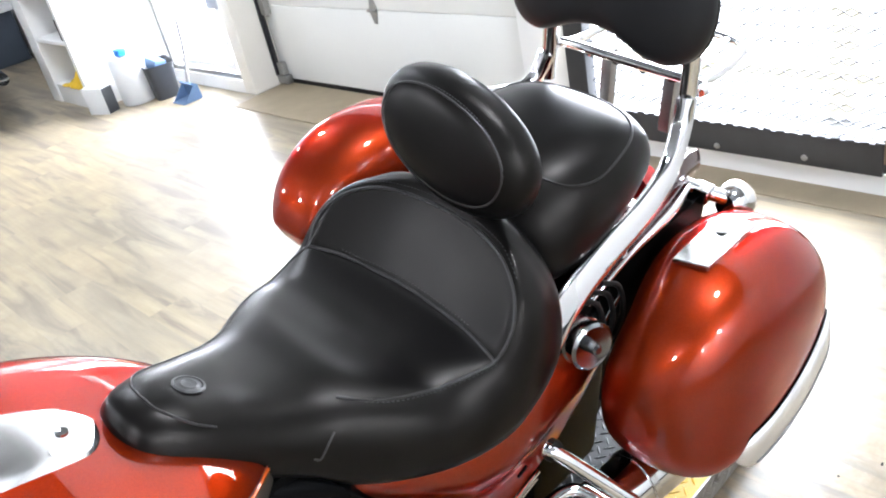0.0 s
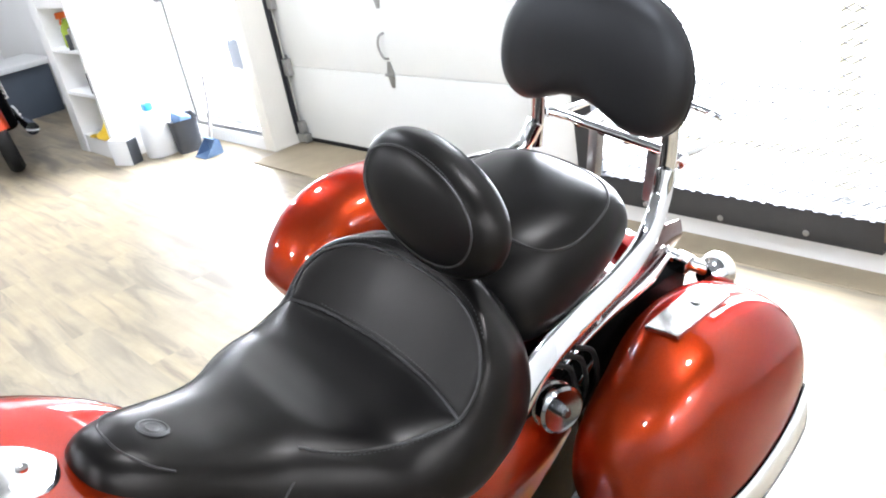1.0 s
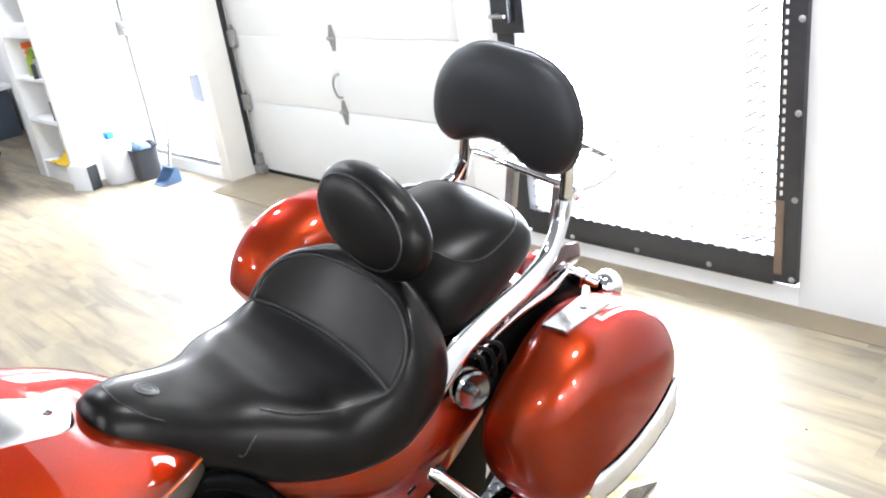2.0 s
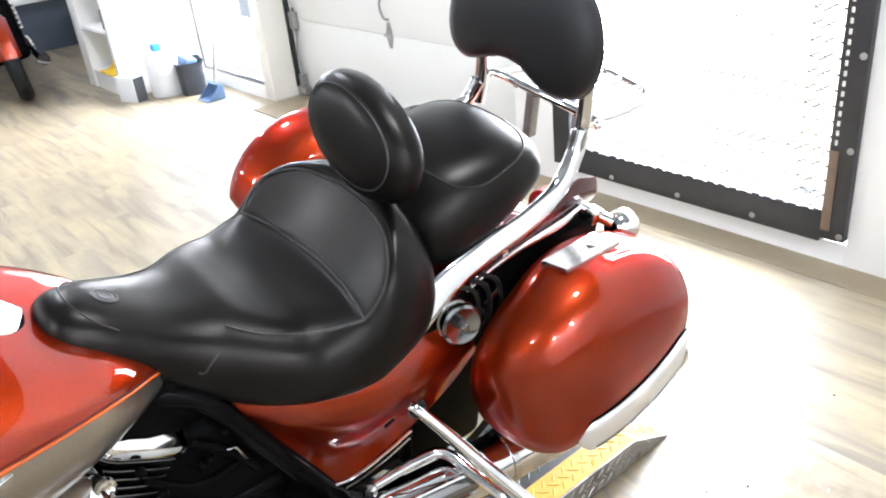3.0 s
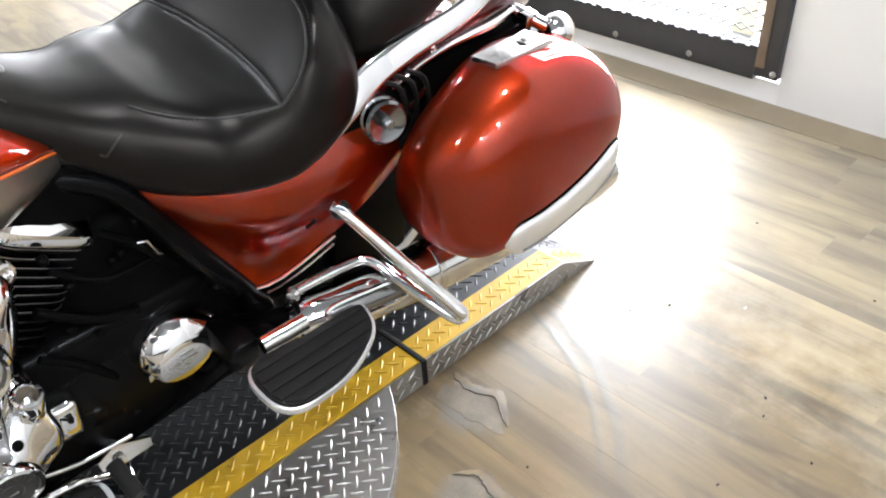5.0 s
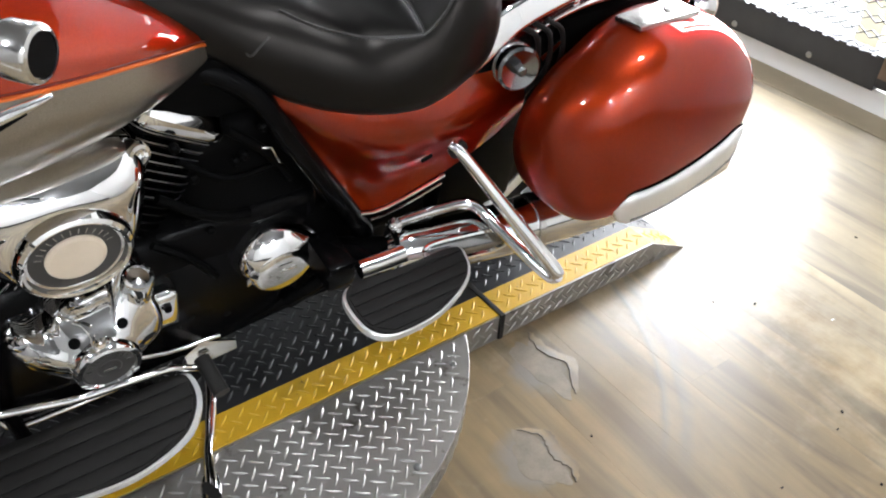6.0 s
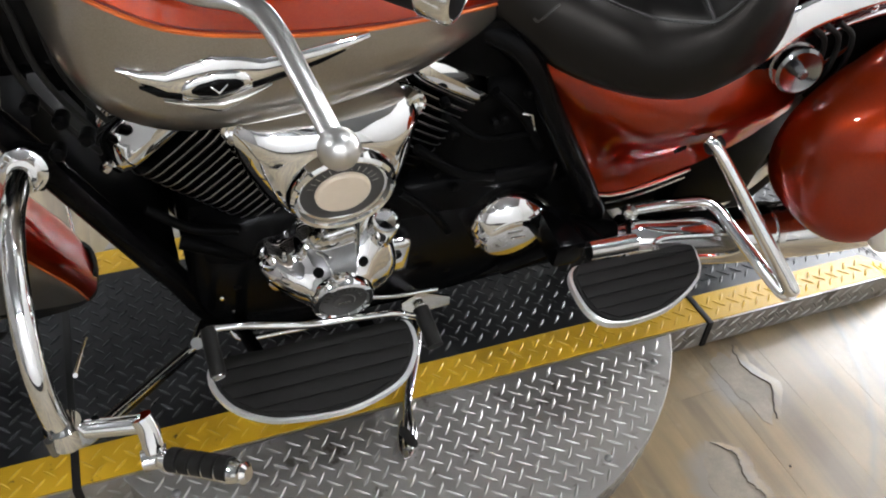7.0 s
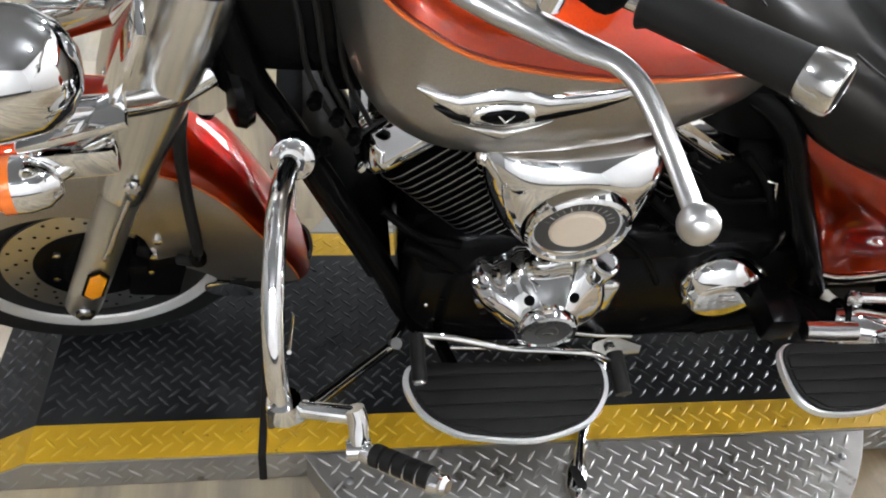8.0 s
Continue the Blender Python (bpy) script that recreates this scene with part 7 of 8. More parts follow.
# ---- engine guard with highway pegs ----
def build_guard(s):
    g = bar("engine_guard", [(-0.232, s * 0.140, 0.628), (-0.243, s * 0.178, 0.640), (-0.256, s * 0.250, 0.640), (-0.262, s * 0.335, 0.605), (-0.262, s * 0.410, 0.535), (-0.254, s * 0.445, 0.455), (-0.236, s * 0.440, 0.405), (-0.205, s * 0.400, 0.350)], [0.0155, 0.0155, 0.0155, 0.0155, 0.0155, 0.0155, 0.0150, 0.003], CHROME, seg=22, label="chrome engine guard bar")
    turned("guard_clamp", [(0, -0.006), (0.030, -0.006), (0.032, -0.002), (0.031, 0.003), (0.022, 0.006), (0.018, 0.010), (0, 0.010)], (-0.238, s * 0.165, 0.640), (-0.1, s * 0.9, 0.45), CHROME, g, 26)
    bar("guard_brace", [(-0.215, s * 0.410, 0.365), (-0.075, s * 0.225, 0.215), (-0.045, s * 0.165, 0.195)], 0.0105, BLACK, g, seg=12, smooth=False)
    bar("brace_rod", [(-0.212, s * 0.418, 0.378), (-0.073, s * 0.235, 0.231), (-0.050, s * 0.195, 0.216)], 0.0042, CHROME, g, seg=10, smooth=False)
    turned("brace_end", [(0, -0.008), (0.011, -0.008), (0.012, 0), (0.011, 0.008), (0, 0.008)], (-0.066, s * 0.232, 0.240), (0.3, s * 0.4, 1), CHROME, g, 14)
    bar("guard_spring", [(-0.245, s * 0.12, 0.16), (-0.246, s * 0.20, 0.24), (-0.248, s * 0.29, 0.32)], 0.004, DULLCHROME, g, seg=8)
    peg = new("highway_peg")
    peg.empty_display_size = 0.05
    peg.parent = bike
    tagged(peg, "chrome highway foot peg with rubber pads")
    turned("peg_clamp", [(0.0155, -0.016), (0.024, -0.016), (0.025, -0.008), (0.025, 0.008), (0.024, 0.016), (0.0155, 0.016)], (-0.250, s * 0.446, 0.440), (0.1, s * 0.25, -1), CHROME, peg, 24)
    turned("clamp_bolt", [(0, -0.020), (0.006, -0.020), (0.006, 0.020), (0, 0.020)], (-0.268, s * 0.462, 0.438), (0, 0, 1), DARKCHROME, peg, 10)
    turned("clamp_bolt", [(0, -0.014), (0.0050, -0.014), (0.0050, 0.012), (0, 0.012)], (-0.212, s * 0.440, 0.440), (0, s * 0.3, 1), BLACK, peg, 10)
    bar("peg_arm", [(-0.225, s * 0.448, 0.438), (-0.19, s * 0.458, 0.445), (-0.158, s * 0.466, 0.450)], 0.013, CHROME, peg, seg=16)
    bar("peg_knuckle", [(-0.156, s * 0.462, 0.462), (-0.150, s * 0.476, 0.445), (-0.148, s * 0.496, 0.424)], 0.0145, CHROME, peg, seg=16)
    turned("knuckle_joint", [(0, -0.017), (0.015, -0.017), (0.016, 0), (0.015, 0.017), (0, 0.017)], (-0.148, s * 0.502, 0.416), (1, 0, 0.1), CHROME, peg, 20)
    a, b = Vector((-0.142, s * 0.508, 0.420)), Vector((-0.048, s * 0.580, 0.474))
    bar("peg_body", [a, a.lerp(b, 0.1), a.lerp(b, 0.92), b], [0.012, 0.0155, 0.0165, 0.012], CHROME, peg, seg=20, smooth=False)
    d = (b - a).normalized()
    for k in range(5):
        f = 0.13 + 0.155 * k
        lift = Vector((0, 0, 0.0045))
        bar("rubber_pad", [a.lerp(b, f) + lift, a.lerp(b, f + 0.012) + lift, a.lerp(b, f + 0.128) + lift, a.lerp(b, f + 0.14) + lift], [0.0140, 0.0165, 0.0165, 0.0140], RUBBER, peg, seg=16, smooth=False)
    turned("peg_end", [(0, 0), (0.013, 0), (0.015, 0.006), (0.009, 0.011), (0, 0.011)], b, d, CHROME, peg, 16)


both(build_guard)


# ---- handlebar ----
def build_bar(s):
    E, I = (Vector((0.132, -0.591, 1.164)), Vector((0.030, -0.482, 1.150))) if s < 0 else (Vector((-0.18, 0.62, 1.190)), Vector((-0.21, 0.48, 1.168)))
    hb = bar("handlebar", [(-0.25, s * 0.05, 1.04), (-0.23, s * 0.14, 1.09), (-0.13 if s < 0 else -0.22, s * 0.33, 1.13), I, I.lerp(E, 0.3)], 0.0125, CHROME, seg=16, label="chrome handlebar")
    d = (E - I).normalized()
    grip = bar("grip", [I, I.lerp(E, 0.04), I.lerp(E, 0.5), I.lerp(E, 0.84), I.lerp(E, 0.86)], [0.022, 0.0185, 0.0180, 0.0185, 0.016], RUBBER, seg=24, label="black rubber hand grip", smooth=False)
    turned("grip_end", [(0, -0.006), (0.0190, -0.006), (0.0205, -0.003), (0.0210, 0.016), (0.0195, 0.019), (0.0165, 0.020), (0.0160, 0.018), (0, 0.018)], I.lerp(E, 0.85), d, DULLCHROME, grip, 28, "bright metal bar end")
    turned("end_face", [(0, 0.017), (0.0158, 0.017), (0.0155, 0.0195), (0, 0.0195)], I.lerp(E, 0.85), d, MATTBLACK, grip, 24)
    if s < 0:
        lever = [(-0.110, -0.425, 1.120), (-0.070, -0.468, 1.124), (-0.028, -0.508, 1.129), (-0.002, -0.532, 1.133), (0.010, -0.562, 1.134), (0.019, -0.608, 1.126), (0.029, -0.652, 1.111)]
        lv = bar("clutch_lever", lever, [0.0165, 0.0165, 0.0140, 0.0105, 0.0088, 0.0080, 0.0080], SATIN, seg=18, label="satin aluminium clutch lever", squash=0.6)
        turned("lever_ball", [(0.0142 * math.sin(math.pi * k / 12), -0.0142 * math.cos(math.pi * k / 12)) for k in range(13)], (0.030, -0.658, 1.109), (0, 0, 1), SATIN, lv, 24)
        bm = bmesh.new()
        turned_box(bm, (0.05, 0.045, 0.035), frame_matrix((-0.055, -0.455, 1.150), (0.6, -0.7, 0), (0, 0, 1)), 0.008)
        part("lever_perch", bm, CHROME, lv)
        turned("perch_bolt", [(0, 0), (0.009, 0), (0.009, 0.016), (0.006, 0.020), (0, 0.020)], (-0.048, -0.492, 1.150), (0.1, -0.2, 1), CHROME, lv, 14)
        bm = bmesh.new()
        turned_box(bm, (0.05, 0.055, 0.05), frame_matrix((0.0, -0.462, 1.165), (0.6, -0.75, 0), (0, 0, 1)), 0.012)
        part("switch_pod", bm, MATTBLACK, hb)


both(build_bar)


# ---- things by the far wall ----
def build_cabinet():
    c = thing("shelf_cabinet", Matrix(), "tall white open shelf cabinet against the wall", "cabinet")
    x0, x1, y0, y1, h = 2.10, DOORWALL_X, 4.74, 5.50, 2.4
    for nm, lo, hi in (("side_panel", (x0, y0, 0), (x1, y0 + 0.05, h)), ("side_panel", (x0, y1 - 0.16, 0), (x1, y1, h)), ("back_panel", (x1 - 0.03, y0 + 0.05, 0), (x1 - 0.002, y1 - 0.16, h)), ("plinth", (x0 + 0.01, y0 + 0.05, 0), (x1 - 0.03, y1 - 0.16, 0.14)), ("top_panel", (x0, y0 + 0.05, h - 0.05), (x1 - 0.03, y1 - 0.16, h))):
        bm = bmesh.new()
        box(bm, lo, hi, 0.003)
        part(nm, bm, WALLPAINT, c)
    for z in (0.46, 0.775, 1.09, 1.42):
        bm = bmesh.new()
        box(bm, (x0 + 0.005, y0 + 0.05, z), (x1 - 0.03, y1 - 0.16, z + 0.025 if z < 1 else z + 0.09), 0.003)
        part("shelf", bm, WALLPAINT, c)


build_cabinet()


def build_spray_bottle(x, y, z):
    b = thing("spray_bottle", pose(x, y, z), "spray bottle of green cleaner with an orange trigger", "bottle")
    turned("bottle_body", [(0, 0), (0.045, 0), (0.048, 0.01), (0.048, 0.13), (0.030, 0.165), (0.016, 0.185), (0.016, 0.20), (0, 0.20)], (0, 0, 0), (0, 0, 1), GREENLIQUID, b, 24)
    bm = bmesh.new()
    turned_box(bm, (0.075, 0.026, 0.045), pose(-0.015, 0, 0.225), 0.008)
    turned_box(bm, (0.012, 0.018, 0.05), pose(-0.03, 0, 0.185, 0, 20, 0), 0.004)
    part("trigger_head", bm, ORANGEPLASTIC, b, "orange trigger head")


build_spray_bottle(2.20, 5.15, 0.80)


def small_parts(name, x, y, z, seed, count, label, mats, spread=0.09, category="tools"):
    t = thing(name, pose(x, y, z), label, category)
    r = random.Random(seed)
    for k in range(count):
        bm = bmesh.new()
        h = r.uniform(0.05, 0.16)
        turned_box(bm, (r.uniform(0.03, 0.09), r.uniform(0.03, 0.08), h), pose(r.uniform(-spread, spread), r.uniform(-spread, spread), h / 2, 0, 0, r.uniform(0, 90)), 0.008)
        part("piece", bm, mats[k % len(mats)], t)


small_parts("tool_cluster", 2.22, 4.90, 0.80, 3, 7, "small dark tools and tins on the shelf", (GREYPLASTIC, DARKSTEEL, ZINC))
small_parts("black_case", 2.20, 4.87, 0.485, 4, 4, "black plastic cases standing on the shelf", (GREYPLASTIC, MATTBLACK), 0.05, "case")


def build_cloth(x, y, z):
    c = thing("yellow_cloth", pose(x, y, z), "crumpled yellow cloth on the lowest shelf", "cloth")
    rows = []
    r = random.Random(8)
    for i in range(12):
        rows.append([Vector((0.15 * (i / 11 - 0.5) * 2, 0.15 * (j / 11 - 0.5) * 2, max(0.004, 0.15 * math.exp(-6 * ((i / 11 - 0.5) ** 2 + (j / 11 - 0.5) ** 2) * 2) + r.uniform(-0.012, 0.012)))) for j in range(12)])
    part("fabric", thicken(loft(bmesh.new(), rows, False), 0.004), YELLOWCLOTH, c, "", 80)


build_cloth(2.24, 5.02, 0.145)
bm = bmesh.new()
turned_box(bm, (0.12, 0.12, 0.24), pose(2.26, 4.86, 0.262, 0, 0, 12), 0.02)
tagged(part("tool_bag", bm, GREYPLASTIC), "black tool bag on the lowest shelf", "bag")


def build_jug(x, y):
    j = thing("white_jug", pose(x, y, 0), "tall white plastic container with a blue lid", "container")
    turned("jug_body", [(0, 0), (0.11, 0), (0.115, 0.01), (0.123, 0.30), (0.110, 0.33), (0.060, 0.342), (0, 0.345)], (0, 0, 0), (0, 0, 1), WHITEPLASTIC, j, 28)
    bm = bmesh.new()
    turned_box(bm, (0.06, 0.085, 0.05), pose(-0.035, -0.045, 0.364), 0.012)
    part("blue_lid", bm, BLUEPLASTIC, j, "bright blue lid")


build_jug(2.36, 4.55)


def build_crate(x, y):
    c = thing("small_white_box", pose(x, y, 0, 0, 0, 20), "small white cardboard box on the floor", "box")
    bm = bmesh.new()
    box(bm, (-0.05, -0.09, 0), (0.05, 0.09, 0.19), 0.004)
    part("box_body", bm, WHITEPLASTIC, c)
    bm = bmesh.new()
    box(bm, (-0.045, -0.10, 0.004), (0.045, -0.091, 0.18), 0.003)
    part("dark_side", bm, GREYPLASTIC, c)


build_crate(2.12, 4.62)


def build_bin(x, y):
    b = thing("charcoal_bin", pose(x, y, 0, 0, 0, -15), "open charcoal plastic bin by the glass door", "bin")
    rings = []
    for z, k in ((0.0, 0.82), (0.20, 0.96), (0.235, 1.0), (0.24, 1.03), (0.236, 0.97), (0.20, 0.92), (0.015, 0.79)):
        rings.append([Vector((px, py, z)) for px, py in rounded_outline(0, 0, 0.10 * k, 0.14 * k, 6, 28)])
    part("bin_body", loft(bmesh.new(), rings), GREYPLASTIC, b, "", 50)
    bm = bmesh.new()
    turned_box(bm, (0.10, 0.16, 0.08), pose(0, 0.02, 0.225, 10, 15, 20), 0.03)
    part("crumpled_bag", bm, DUSTBLUE, b, "bluish crumpled bag")


build_bin(2.50, 4.42)


def build_dustpan(x, y):
    d = thing("dustpan", pose(x, y, 0, 0, 0, 0), "blue upright dustpan with a long grey handle", "dustpan")
    bm = bmesh.new()
    outline = [(-0.085, 0.0), (0.055, 0.0), (0.060, 0.012), (0.052, 0.095), (0.020, 0.118), (0.004, 0.112), (0.030, 0.085), (0.036, 0.014), (-0.085, 0.006)]
    loft(bm, [[Vector((px, py, pz)) for px, pz in outline] for py in (-0.080, -0.074, 0.074, 0.080)])
    for py in (-0.080, 0.074):
        slab(bm, [(-0.080, 0.004), (0.056, 0.004), (0.050, 0.092), (0.016, 0.100)], 0.006, frame_matrix((0, py, 0), (1, 0, 0), (0, -1, 0)))
    part("pan", bm, DUSTBLUE, d)
    bar_pts = [(0.03, 0.0, 0.10), (0.09, 0.02, 0.32), (0.12, 0.03, 0.52)]
    bm = bmesh.new()
    tube(bm, spline(bar_pts, 6), 0.012)
    part("handle", bm, ZINC, d)
    return d


build_dustpan(2.50, 4.10)


def build_broom(x, y):
    b = thing("broom", pose(x, y, 0), "broom with a thin pole leaning on the wall", "broom")
    bm = bmesh.new()
    tube(bm, [(0, 0, 0.14), (0.13, 0.08, 0.70)], 0.010)
    part("pole", bm, ZINC, b)
    bm = bmesh.new()
    turned_box(bm, (0.05, 0.24, 0.05), pose(0, 0, 0.13), 0.012)
    part("brush_block", bm, DUSTBLUE, b)
    bm = bmesh.new()
    turned_box(bm, (0.06, 0.26, 0.11), pose(0, 0, 0.055), 0.01)
    part("bristles", bm, WHITEPLASTIC, b)


build_broom(2.52, 4.72)


# ---- far end: workbench, cabinet and another motorcycle ----
def build_bench():
    b = thing("work_bench", Matrix(), "low white-topped bench with dark cabinet fronts", "bench")
    bm = bmesh.new()
    box(bm, (0.4, 7.30, 0.47), (2.66, 8.1, 0.52), 0.006)
    part("bench_top", bm, TABLETOP, b)
    for k in range(4):
        bm = bmesh.new()
        box(bm, (0.45 + 0.55 * k, 7.36, 0.0), (0.45 + 0.55 * k + 0.53, 8.06, 0.47), 0.008)
        part("cabinet_front", bm, NAVY, b)


build_bench()
bm = bmesh.new()
turned_box(bm, (0.16, 0.16, 0.20), pose(1.9, 7.6, 0.62), 0.03)
tagged(part("pink_canister", bm, PINK), "pink plastic canister on the bench", "canister")
small_parts("bench_clutter", 1.4, 7.6, 0.52, 9, 8, "assorted dark parts lying on the bench", (GREYPLASTIC, ZINC, WHITEPLASTIC), 0.25)


def build_far_bike(m, paint, label):
    f = thing("motorcycle", m, label, "motorcycle", "motorcycles parked behind")
    for x, nm in ((0.0, "front_wheel"), (1.45, "rear_wheel")):
        turned(nm, [(0.21, -0.05), (0.29, -0.055), (0.315, -0.03), (0.32, 0), (0.315, 0.03), (0.29, 0.055), (0.21, 0.05)], (x, 0, 0.32), (0, 1, 0), TYRE, f, 36)
        turned("rim", [(0, -0.03), (0.05, -0.04), (0.05, 0.04), (0, 0.03)], (x, 0, 0.32), (0, 1, 0), SATIN, f, 24)
        for k in range(7):
            a = 2 * math.pi * k / 7
            bm = bmesh.new()
            tube(bm, [(x, 0, 0.32), (x + 0.215 * math.cos(a), 0, 0.32 + 0.215 * math.sin(a))], 0.012, 8)
            part("spoke", bm, BLACK, f)
    for s in (-1, 1):
        bm = bmesh.new()
        tube(bm, [(0.0, s * 0.10, 0.30), (0.18, s * 0.10, 0.72), (0.27, s * 0.10, 0.95)], [0.028, 0.028, 0.030], 14)
        part("fork_leg", bm, CHROME, f)
        bm = bmesh.new()
        tube(bm, spline([(0.55, s * 0.17, 0.30), (0.80, s * 0.19, 0.26), (1.2, s * 0.20, 0.27), (1.75, s * 0.21, 0.31)], 6), [0.025] * 6 + [0.035] * 6 + [0.045] * 7, 14)
        part("exhaust_pipe", bm, CHROME, f)
    bm = bmesh.new()
    loft(bm, [[Vector((0.35 + 0.11 * i, 0.19 * math.sin(math.pi * (i + 0.7) / 6.4) * math.cos(a), 0.86 + 0.12 * math.sin(math.pi * (i + 0.7) / 6.4) * math.sin(a))) for a in (2 * math.pi * k / 20 for k in range(20))] for i in range(6)])
    part("fuel_tank", bm, paint, f)
    bm = bmesh.new()
    box(bm, (0.45, -0.16, 0.20), (0.95, 0.16, 0.70), 0.07, 3)
    part("engine", bm, BLACK, f)
    for k in range(6):
        bm = bmesh.new()
        box(bm, (0.42, -0.18, 0.44 + 0.04 * k), (0.92, 0.18, 0.452 + 0.04 * k), 0.004)
        part("cooling_fin", bm, DULLCHROME, f)
    bm = bmesh.new()
    loft(bm, [[Vector((u, b * math.cos(a), w + h * math.sin(a))) for a in (2 * math.pi * k / 18 for k in range(18))] for u, b, w, h in ((0.88, 0.05, 0.80, 0.03), (0.95, 0.13, 0.79, 0.05), (1.10, 0.17, 0.76, 0.06), (1.25, 0.16, 0.80, 0.07), (1.42, 0.12, 0.84, 0.05), (1.50, 0.04, 0.85, 0.03))])
    part("seat", bm, LEATHER, f, "", 60)
    for nm, ax in (("front_fender", 0.0), ("rear_fender", 1.45)):
        rows = []
        for k in range(17):
            a = radians(150 - 140 * k / 16)
            rows.append([Vector((ax + (0.345 - 0.05 * abs(x) ** 3) * math.cos(a), 0.08 * x, 0.32 + (0.345 - 0.05 * abs(x) ** 3) * math.sin(a))) for x in [-1 + j / 4 for j in range(9)]])
        part(nm, thicken(loft(bmesh.new(), rows, False), 0.004), paint, f, "", 60)
    turned("headlamp", [(0, -0.10), (0.06, -0.09), (0.085, -0.03), (0.09, 0), (0, 0.01)], (0.12, 0, 0.92), (-1, 0, 0), CHROME, f, 24)
    bm = bmesh.new()
    tube(bm, spline([(0.55, -0.38, 1.02), (0.35, -0.30, 1.06), (0.28, 0, 1.0), (0.35, 0.30, 1.06), (0.55, 0.38, 1.02)], 6), 0.012, 10)
    part("handlebar", bm, CHROME, f)
    bm = bmesh.new()
    tube(bm, [(0.7, -0.08, 0.22), (0.72, -0.24, 0.01)], 0.012, 8)
    part("side_stand", bm, BLACK, f)


build_far_bike(pose(1.91, 6.92, 0, 6, 0, 258.5), RED, "orange cruiser parked by the shelves on its stand")


# ---- ceiling lights ----
def build_ceiling_light(x, y):
    c = thing("ceiling_light", Matrix(), "unseen opal globe lamp on a short stem under the ceiling", "lamp", "globe ceiling lamps")
    bm = bmesh.new()
    lathe(bm, [(0.0, -0.001), (0.06, -0.001), (0.06, -0.015), (0.012, -0.025), (0.012, -0.20), (0.045, -0.21), (0.045, -0.235), (0.0, -0.235)], (x, y, CEIL), (0, 0, 1), 24)
    part("stem", bm, WHITEPLASTIC, c)
    bm = bmesh.new()
    lathe(bm, [(0.10 * math.sin(math.pi * k / 14), -0.33 + 0.10 * math.cos(math.pi * k / 14)) for k in range(15)], (x, y, CEIL), (0, 0, 1), 24)
    part("globe", bm, TUBELIGHT, c, "glowing opal globe")


# unseen lamps; the pair at y -3.65 is added to brighten wall and chrome
for lx, ly in [(x, y) for x in (-2.2, 1.3) for y in (-0.8, 2.2, 5.6)] + [(x, -3.65) for x in (-1.4, 0.4)]:
    build_ceiling_light(lx, ly)


# ---- floor planks ----
def build_planks():
    pw, pl = 0.152, 0.92
    gap = 0.00006
    shared = {}

    def plank_mesh(length):
        key = round(length, 3)
        if key not in shared:
            a, b = pw / 2 - gap, length / 2 - gap
            c = 0.0001
            v = [(-a, -b, -0.004), (a, -b, -0.004), (a, b, -0.004), (-a, b, -0.004), (-a, -b, -c), (a, -b, -c), (a, b, -c), (-a, b, -c), (-a + c, -b + c, 0), (a - c, -b + c, 0), (a - c, b - c, 0), (-a + c, b - c, 0)]
            f = [(8, 9, 10, 11), (4, 5, 9, 8), (5, 6, 10, 9), (6, 7, 11, 10), (7, 4, 8, 11), (0, 1, 5, 4), (1, 2, 6, 5), (2, 3, 7, 6), (3, 0, 4, 7)]
            me = bpy.data.meshes.new("plank")
            me.from_pydata(v, [], f)
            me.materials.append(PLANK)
            shared[key] = me
        return shared[key]

    near, verts, faces = 0, [], []
    rng = random.Random(5)
    x = ROOM_BACK + pw / 2
    rows = []
    while x < 3.0:
        y = ROOM_RIGHT - rng.random() * pl
        while y < ROOM_LEFT:
            rows.append((x, max(y, ROOM_RIGHT), min(y + pl, ROOM_LEFT)))
            y += pl
        x += pw
    for x, y0, y1 in rows:
        if y1 - y0 < 0.05:
            continue
        c = (y0 + y1) / 2
        if near < 300 and -0.15 < x < 2.95 and -1.6 < c < 6.2 and y1 - y0 > pl - 0.01:
            ob = new("plank", plank_mesh(pl))
            ob.location = (x, c, 0)
            ob.parent = floor
            near += 1
        else:
            b = len(verts)
            a0, a1 = x - pw / 2 + gap, x + pw / 2 - gap
            verts += [(a0, y0 + gap, 0), (a1, y0 + gap, 0), (a1, y1 - gap, 0), (a0, y1 - gap, 0), (a0, y0 + gap, -0.004), (a1, y0 + gap, -0.004), (a1, y1 - gap, -0.004), (a0, y1 - gap, -0.004)]
            faces += [(b, b + 1, b + 2, b + 3), (b, b + 4, b + 5, b + 1), (b + 1, b + 5, b + 6, b + 2), (b + 2, b + 6, b + 7, b + 3), (b + 3, b + 7, b + 4, b)]
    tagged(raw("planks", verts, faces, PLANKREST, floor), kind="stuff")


build_planks()


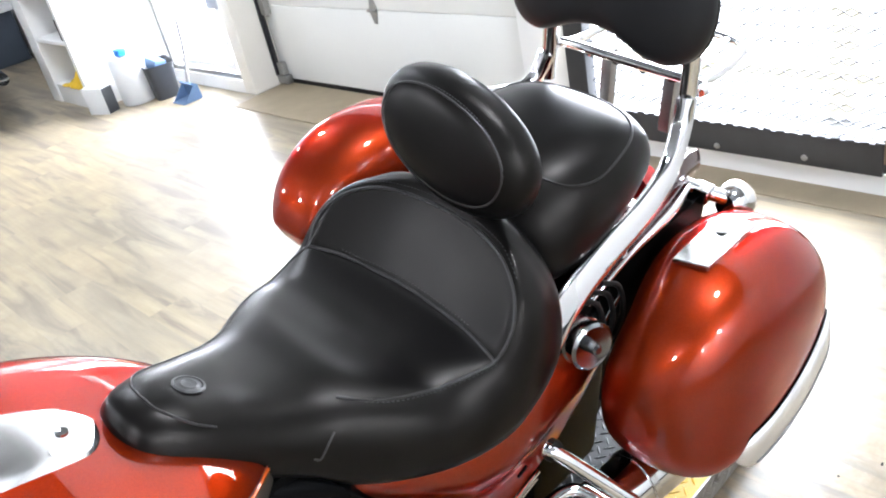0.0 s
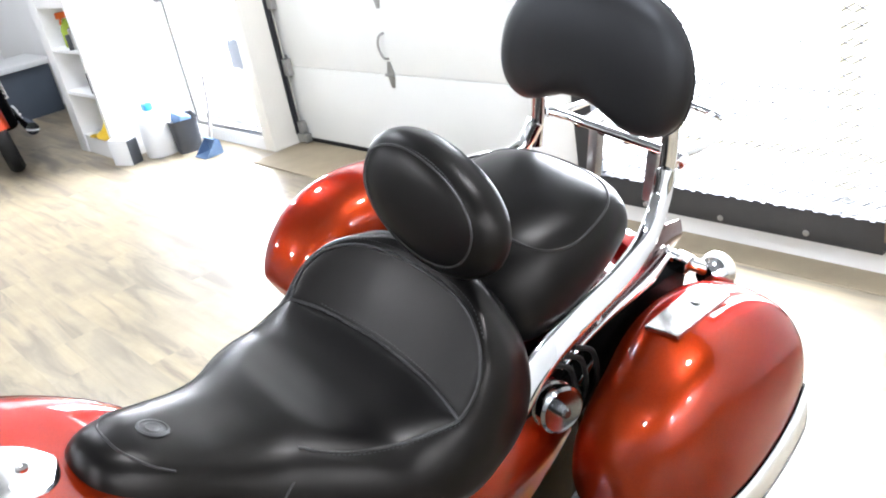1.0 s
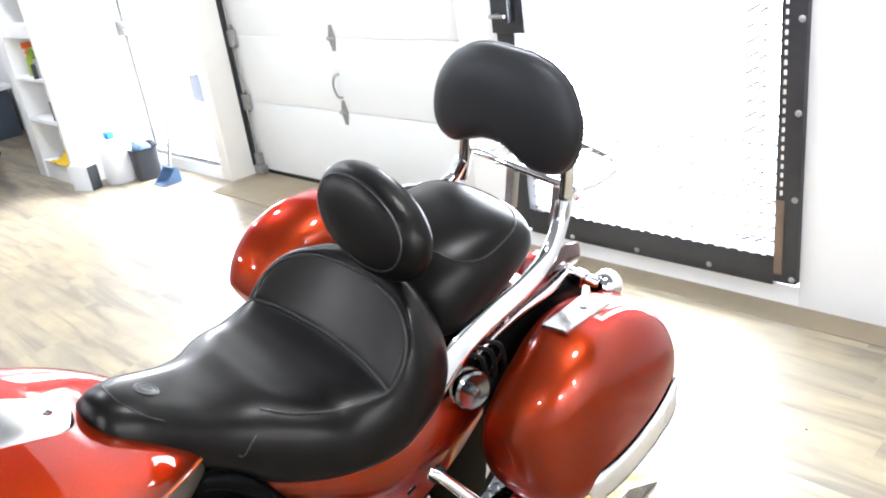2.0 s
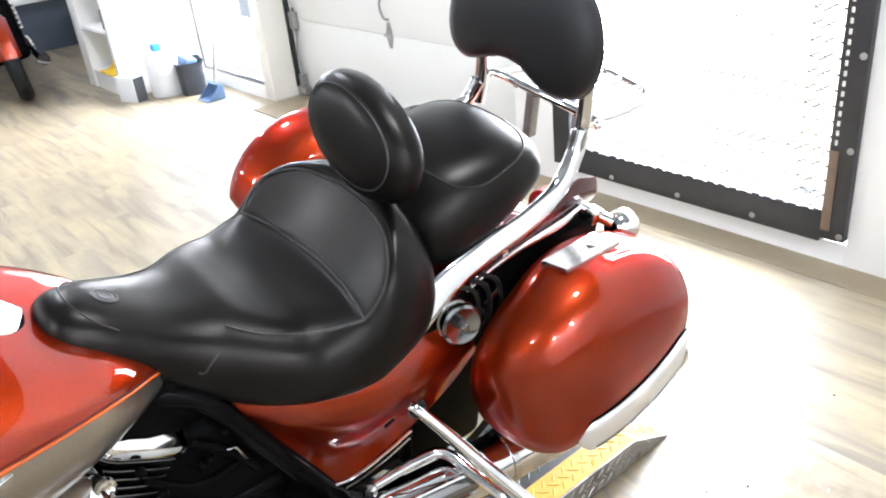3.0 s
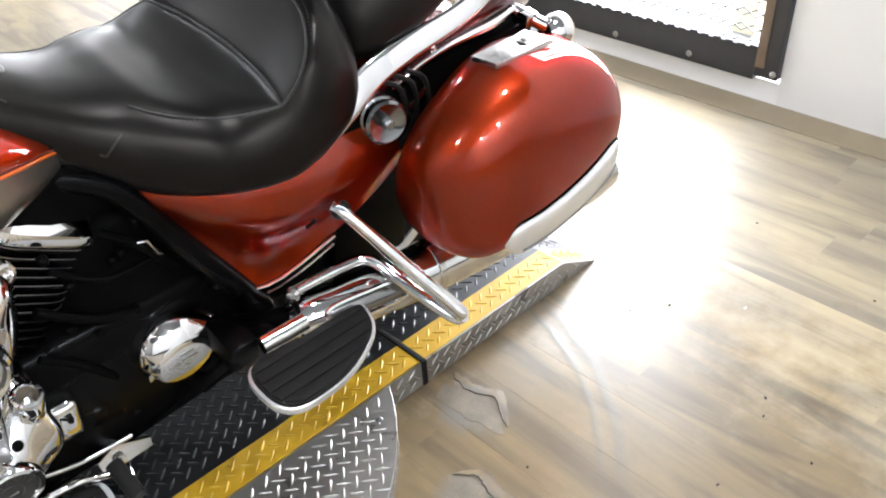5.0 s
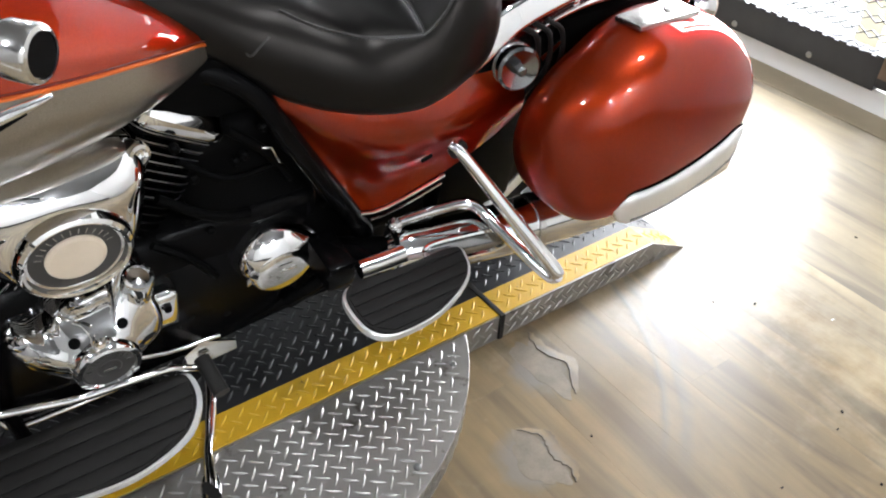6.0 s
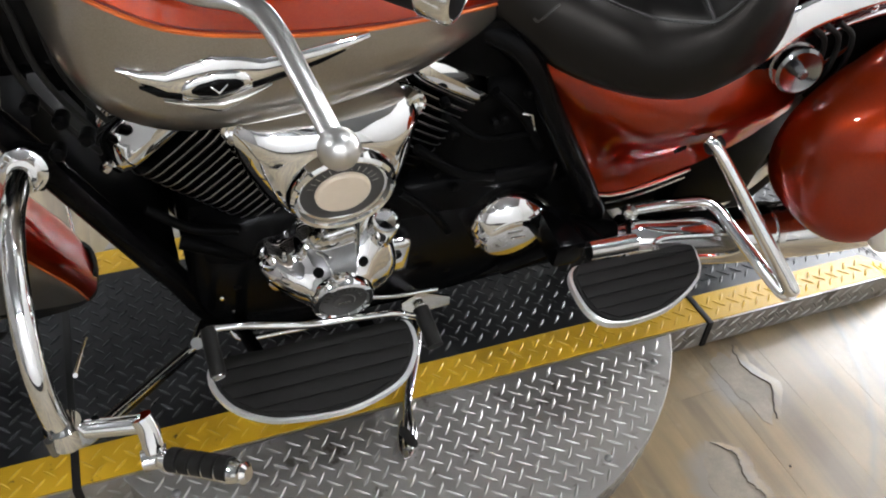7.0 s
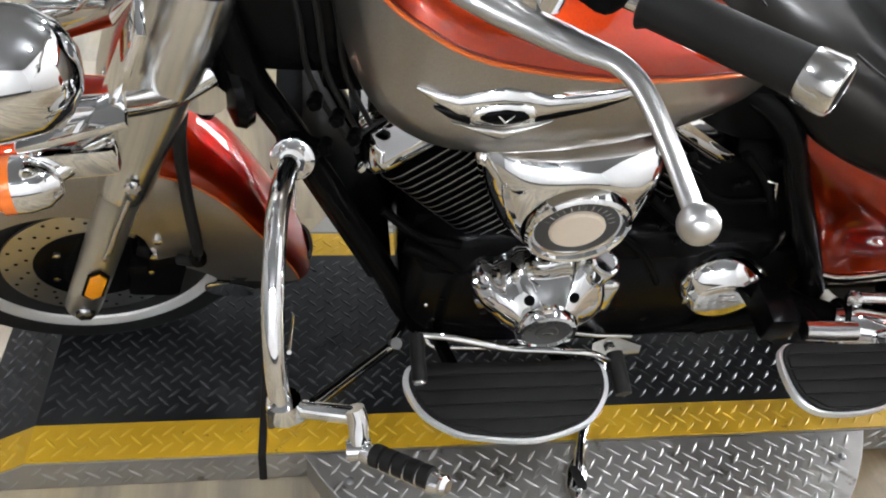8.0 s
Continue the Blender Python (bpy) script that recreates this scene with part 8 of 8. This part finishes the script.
# ---- torn spots of the vinyl and crumbs on the floor ----
def build_tear(x0, y0, x1, y1, bow, seed):
    """A torn edge from one point to another: a curled jagged lip over a dark crack line."""
    r = random.Random(seed)
    n = 26
    a, b = Vector((x0, y0, 0)), Vector((x1, y1, 0))
    d = (b - a).normalized()
    o = Vector((-d.y, d.x, 0))
    o = o if o.x > 0 else -o
    edge = []
    for k in range(n + 1):
        t = k / n
        q = a.lerp(b, t) + o * (bow * math.sin(math.pi * t) + 0.012 * math.sin(9 * t + seed) + r.uniform(-0.004, 0.004))
        edge.append(q)
    rows, dark = [], []
    for k, q in enumerate(edge):
        e = max(0.0, math.sin(math.pi * k / n)) ** 0.5
        rows.append([q + Vector((0, 0, 0.0004)), q + Vector((0, 0, 0.0014 * e + 0.0006)), q + o * 0.006 * e + Vector((0, 0, 0.0012 * e + 0.0006)), q + o * 0.015 * e + Vector((0, 0, 0.0007 * e + 0.0006)), q + o * (0.003 + 0.024 * e) + Vector((0, 0, 0.0003))])
        dark.append(q - o * 0.0006 + Vector((0, 0, 0.0012)))
    hole = []
    for k in range(40):
        f = 2 * math.pi * k / 40
        wob = 1 + 0.16 * math.sin(3 * f + seed) + 0.10 * math.sin(7 * f + 2 * seed) + r.uniform(-0.05, 0.05)
        c = a.lerp(b, 0.5) + o * (bow * 0.75 - 0.036) + d * (0.46 * (b - a).length * math.cos(f) * wob) + o * (0.040 * math.sin(f) * wob)
        hole.append((c.x, c.y))
    t = tagged(part("torn_edge", thicken(loft(bmesh.new(), rows, False), 0.0003), PLANKREST, None, "", 60), "curled torn edge in the worn vinyl floor", "floor damage", "torn floor edges")
    bm = bmesh.new()
    tube(bm, dark, 0.0020, 5)
    part("dark_crack", bm, CRACKLINE, t)
    bm = bmesh.new()
    slab(bm, hole, 0.0005, Matrix.Translation((0, 0, 0.0002)))
    part("bare_patch", bm, TORN, t, "bare grey backing")


build_tear(1.056, -0.385, 1.046, -0.590, 0.016, 2)
build_tear(0.862, -0.596, 0.866, -0.760, 0.026, 6)
crumb_rng = random.Random(17)
for x, y in ((1.489, -0.953), (1.437, -0.976), (0.981, -0.695), (1.386, -1.109), (1.535, -0.558), (1.977, -0.987), (1.738, -0.765), (1.62, -0.62), (1.21, -1.0), (2.1, -0.6)):
    bm = bmesh.new()
    h = crumb_rng.uniform(0.0015, 0.003)
    turned_box(bm, (crumb_rng.uniform(0.004, 0.009), crumb_rng.uniform(0.003, 0.005), h), pose(x, y, h / 2, 0, 0, crumb_rng.uniform(0, 180)), 0.001)
    tagged(part("floor_crumb", bm, WHITEPLASTIC if crumb_rng.random() < 0.15 else RUBBER), "small crumb of debris on the vinyl floor", "debris", "crumbs on the floor")
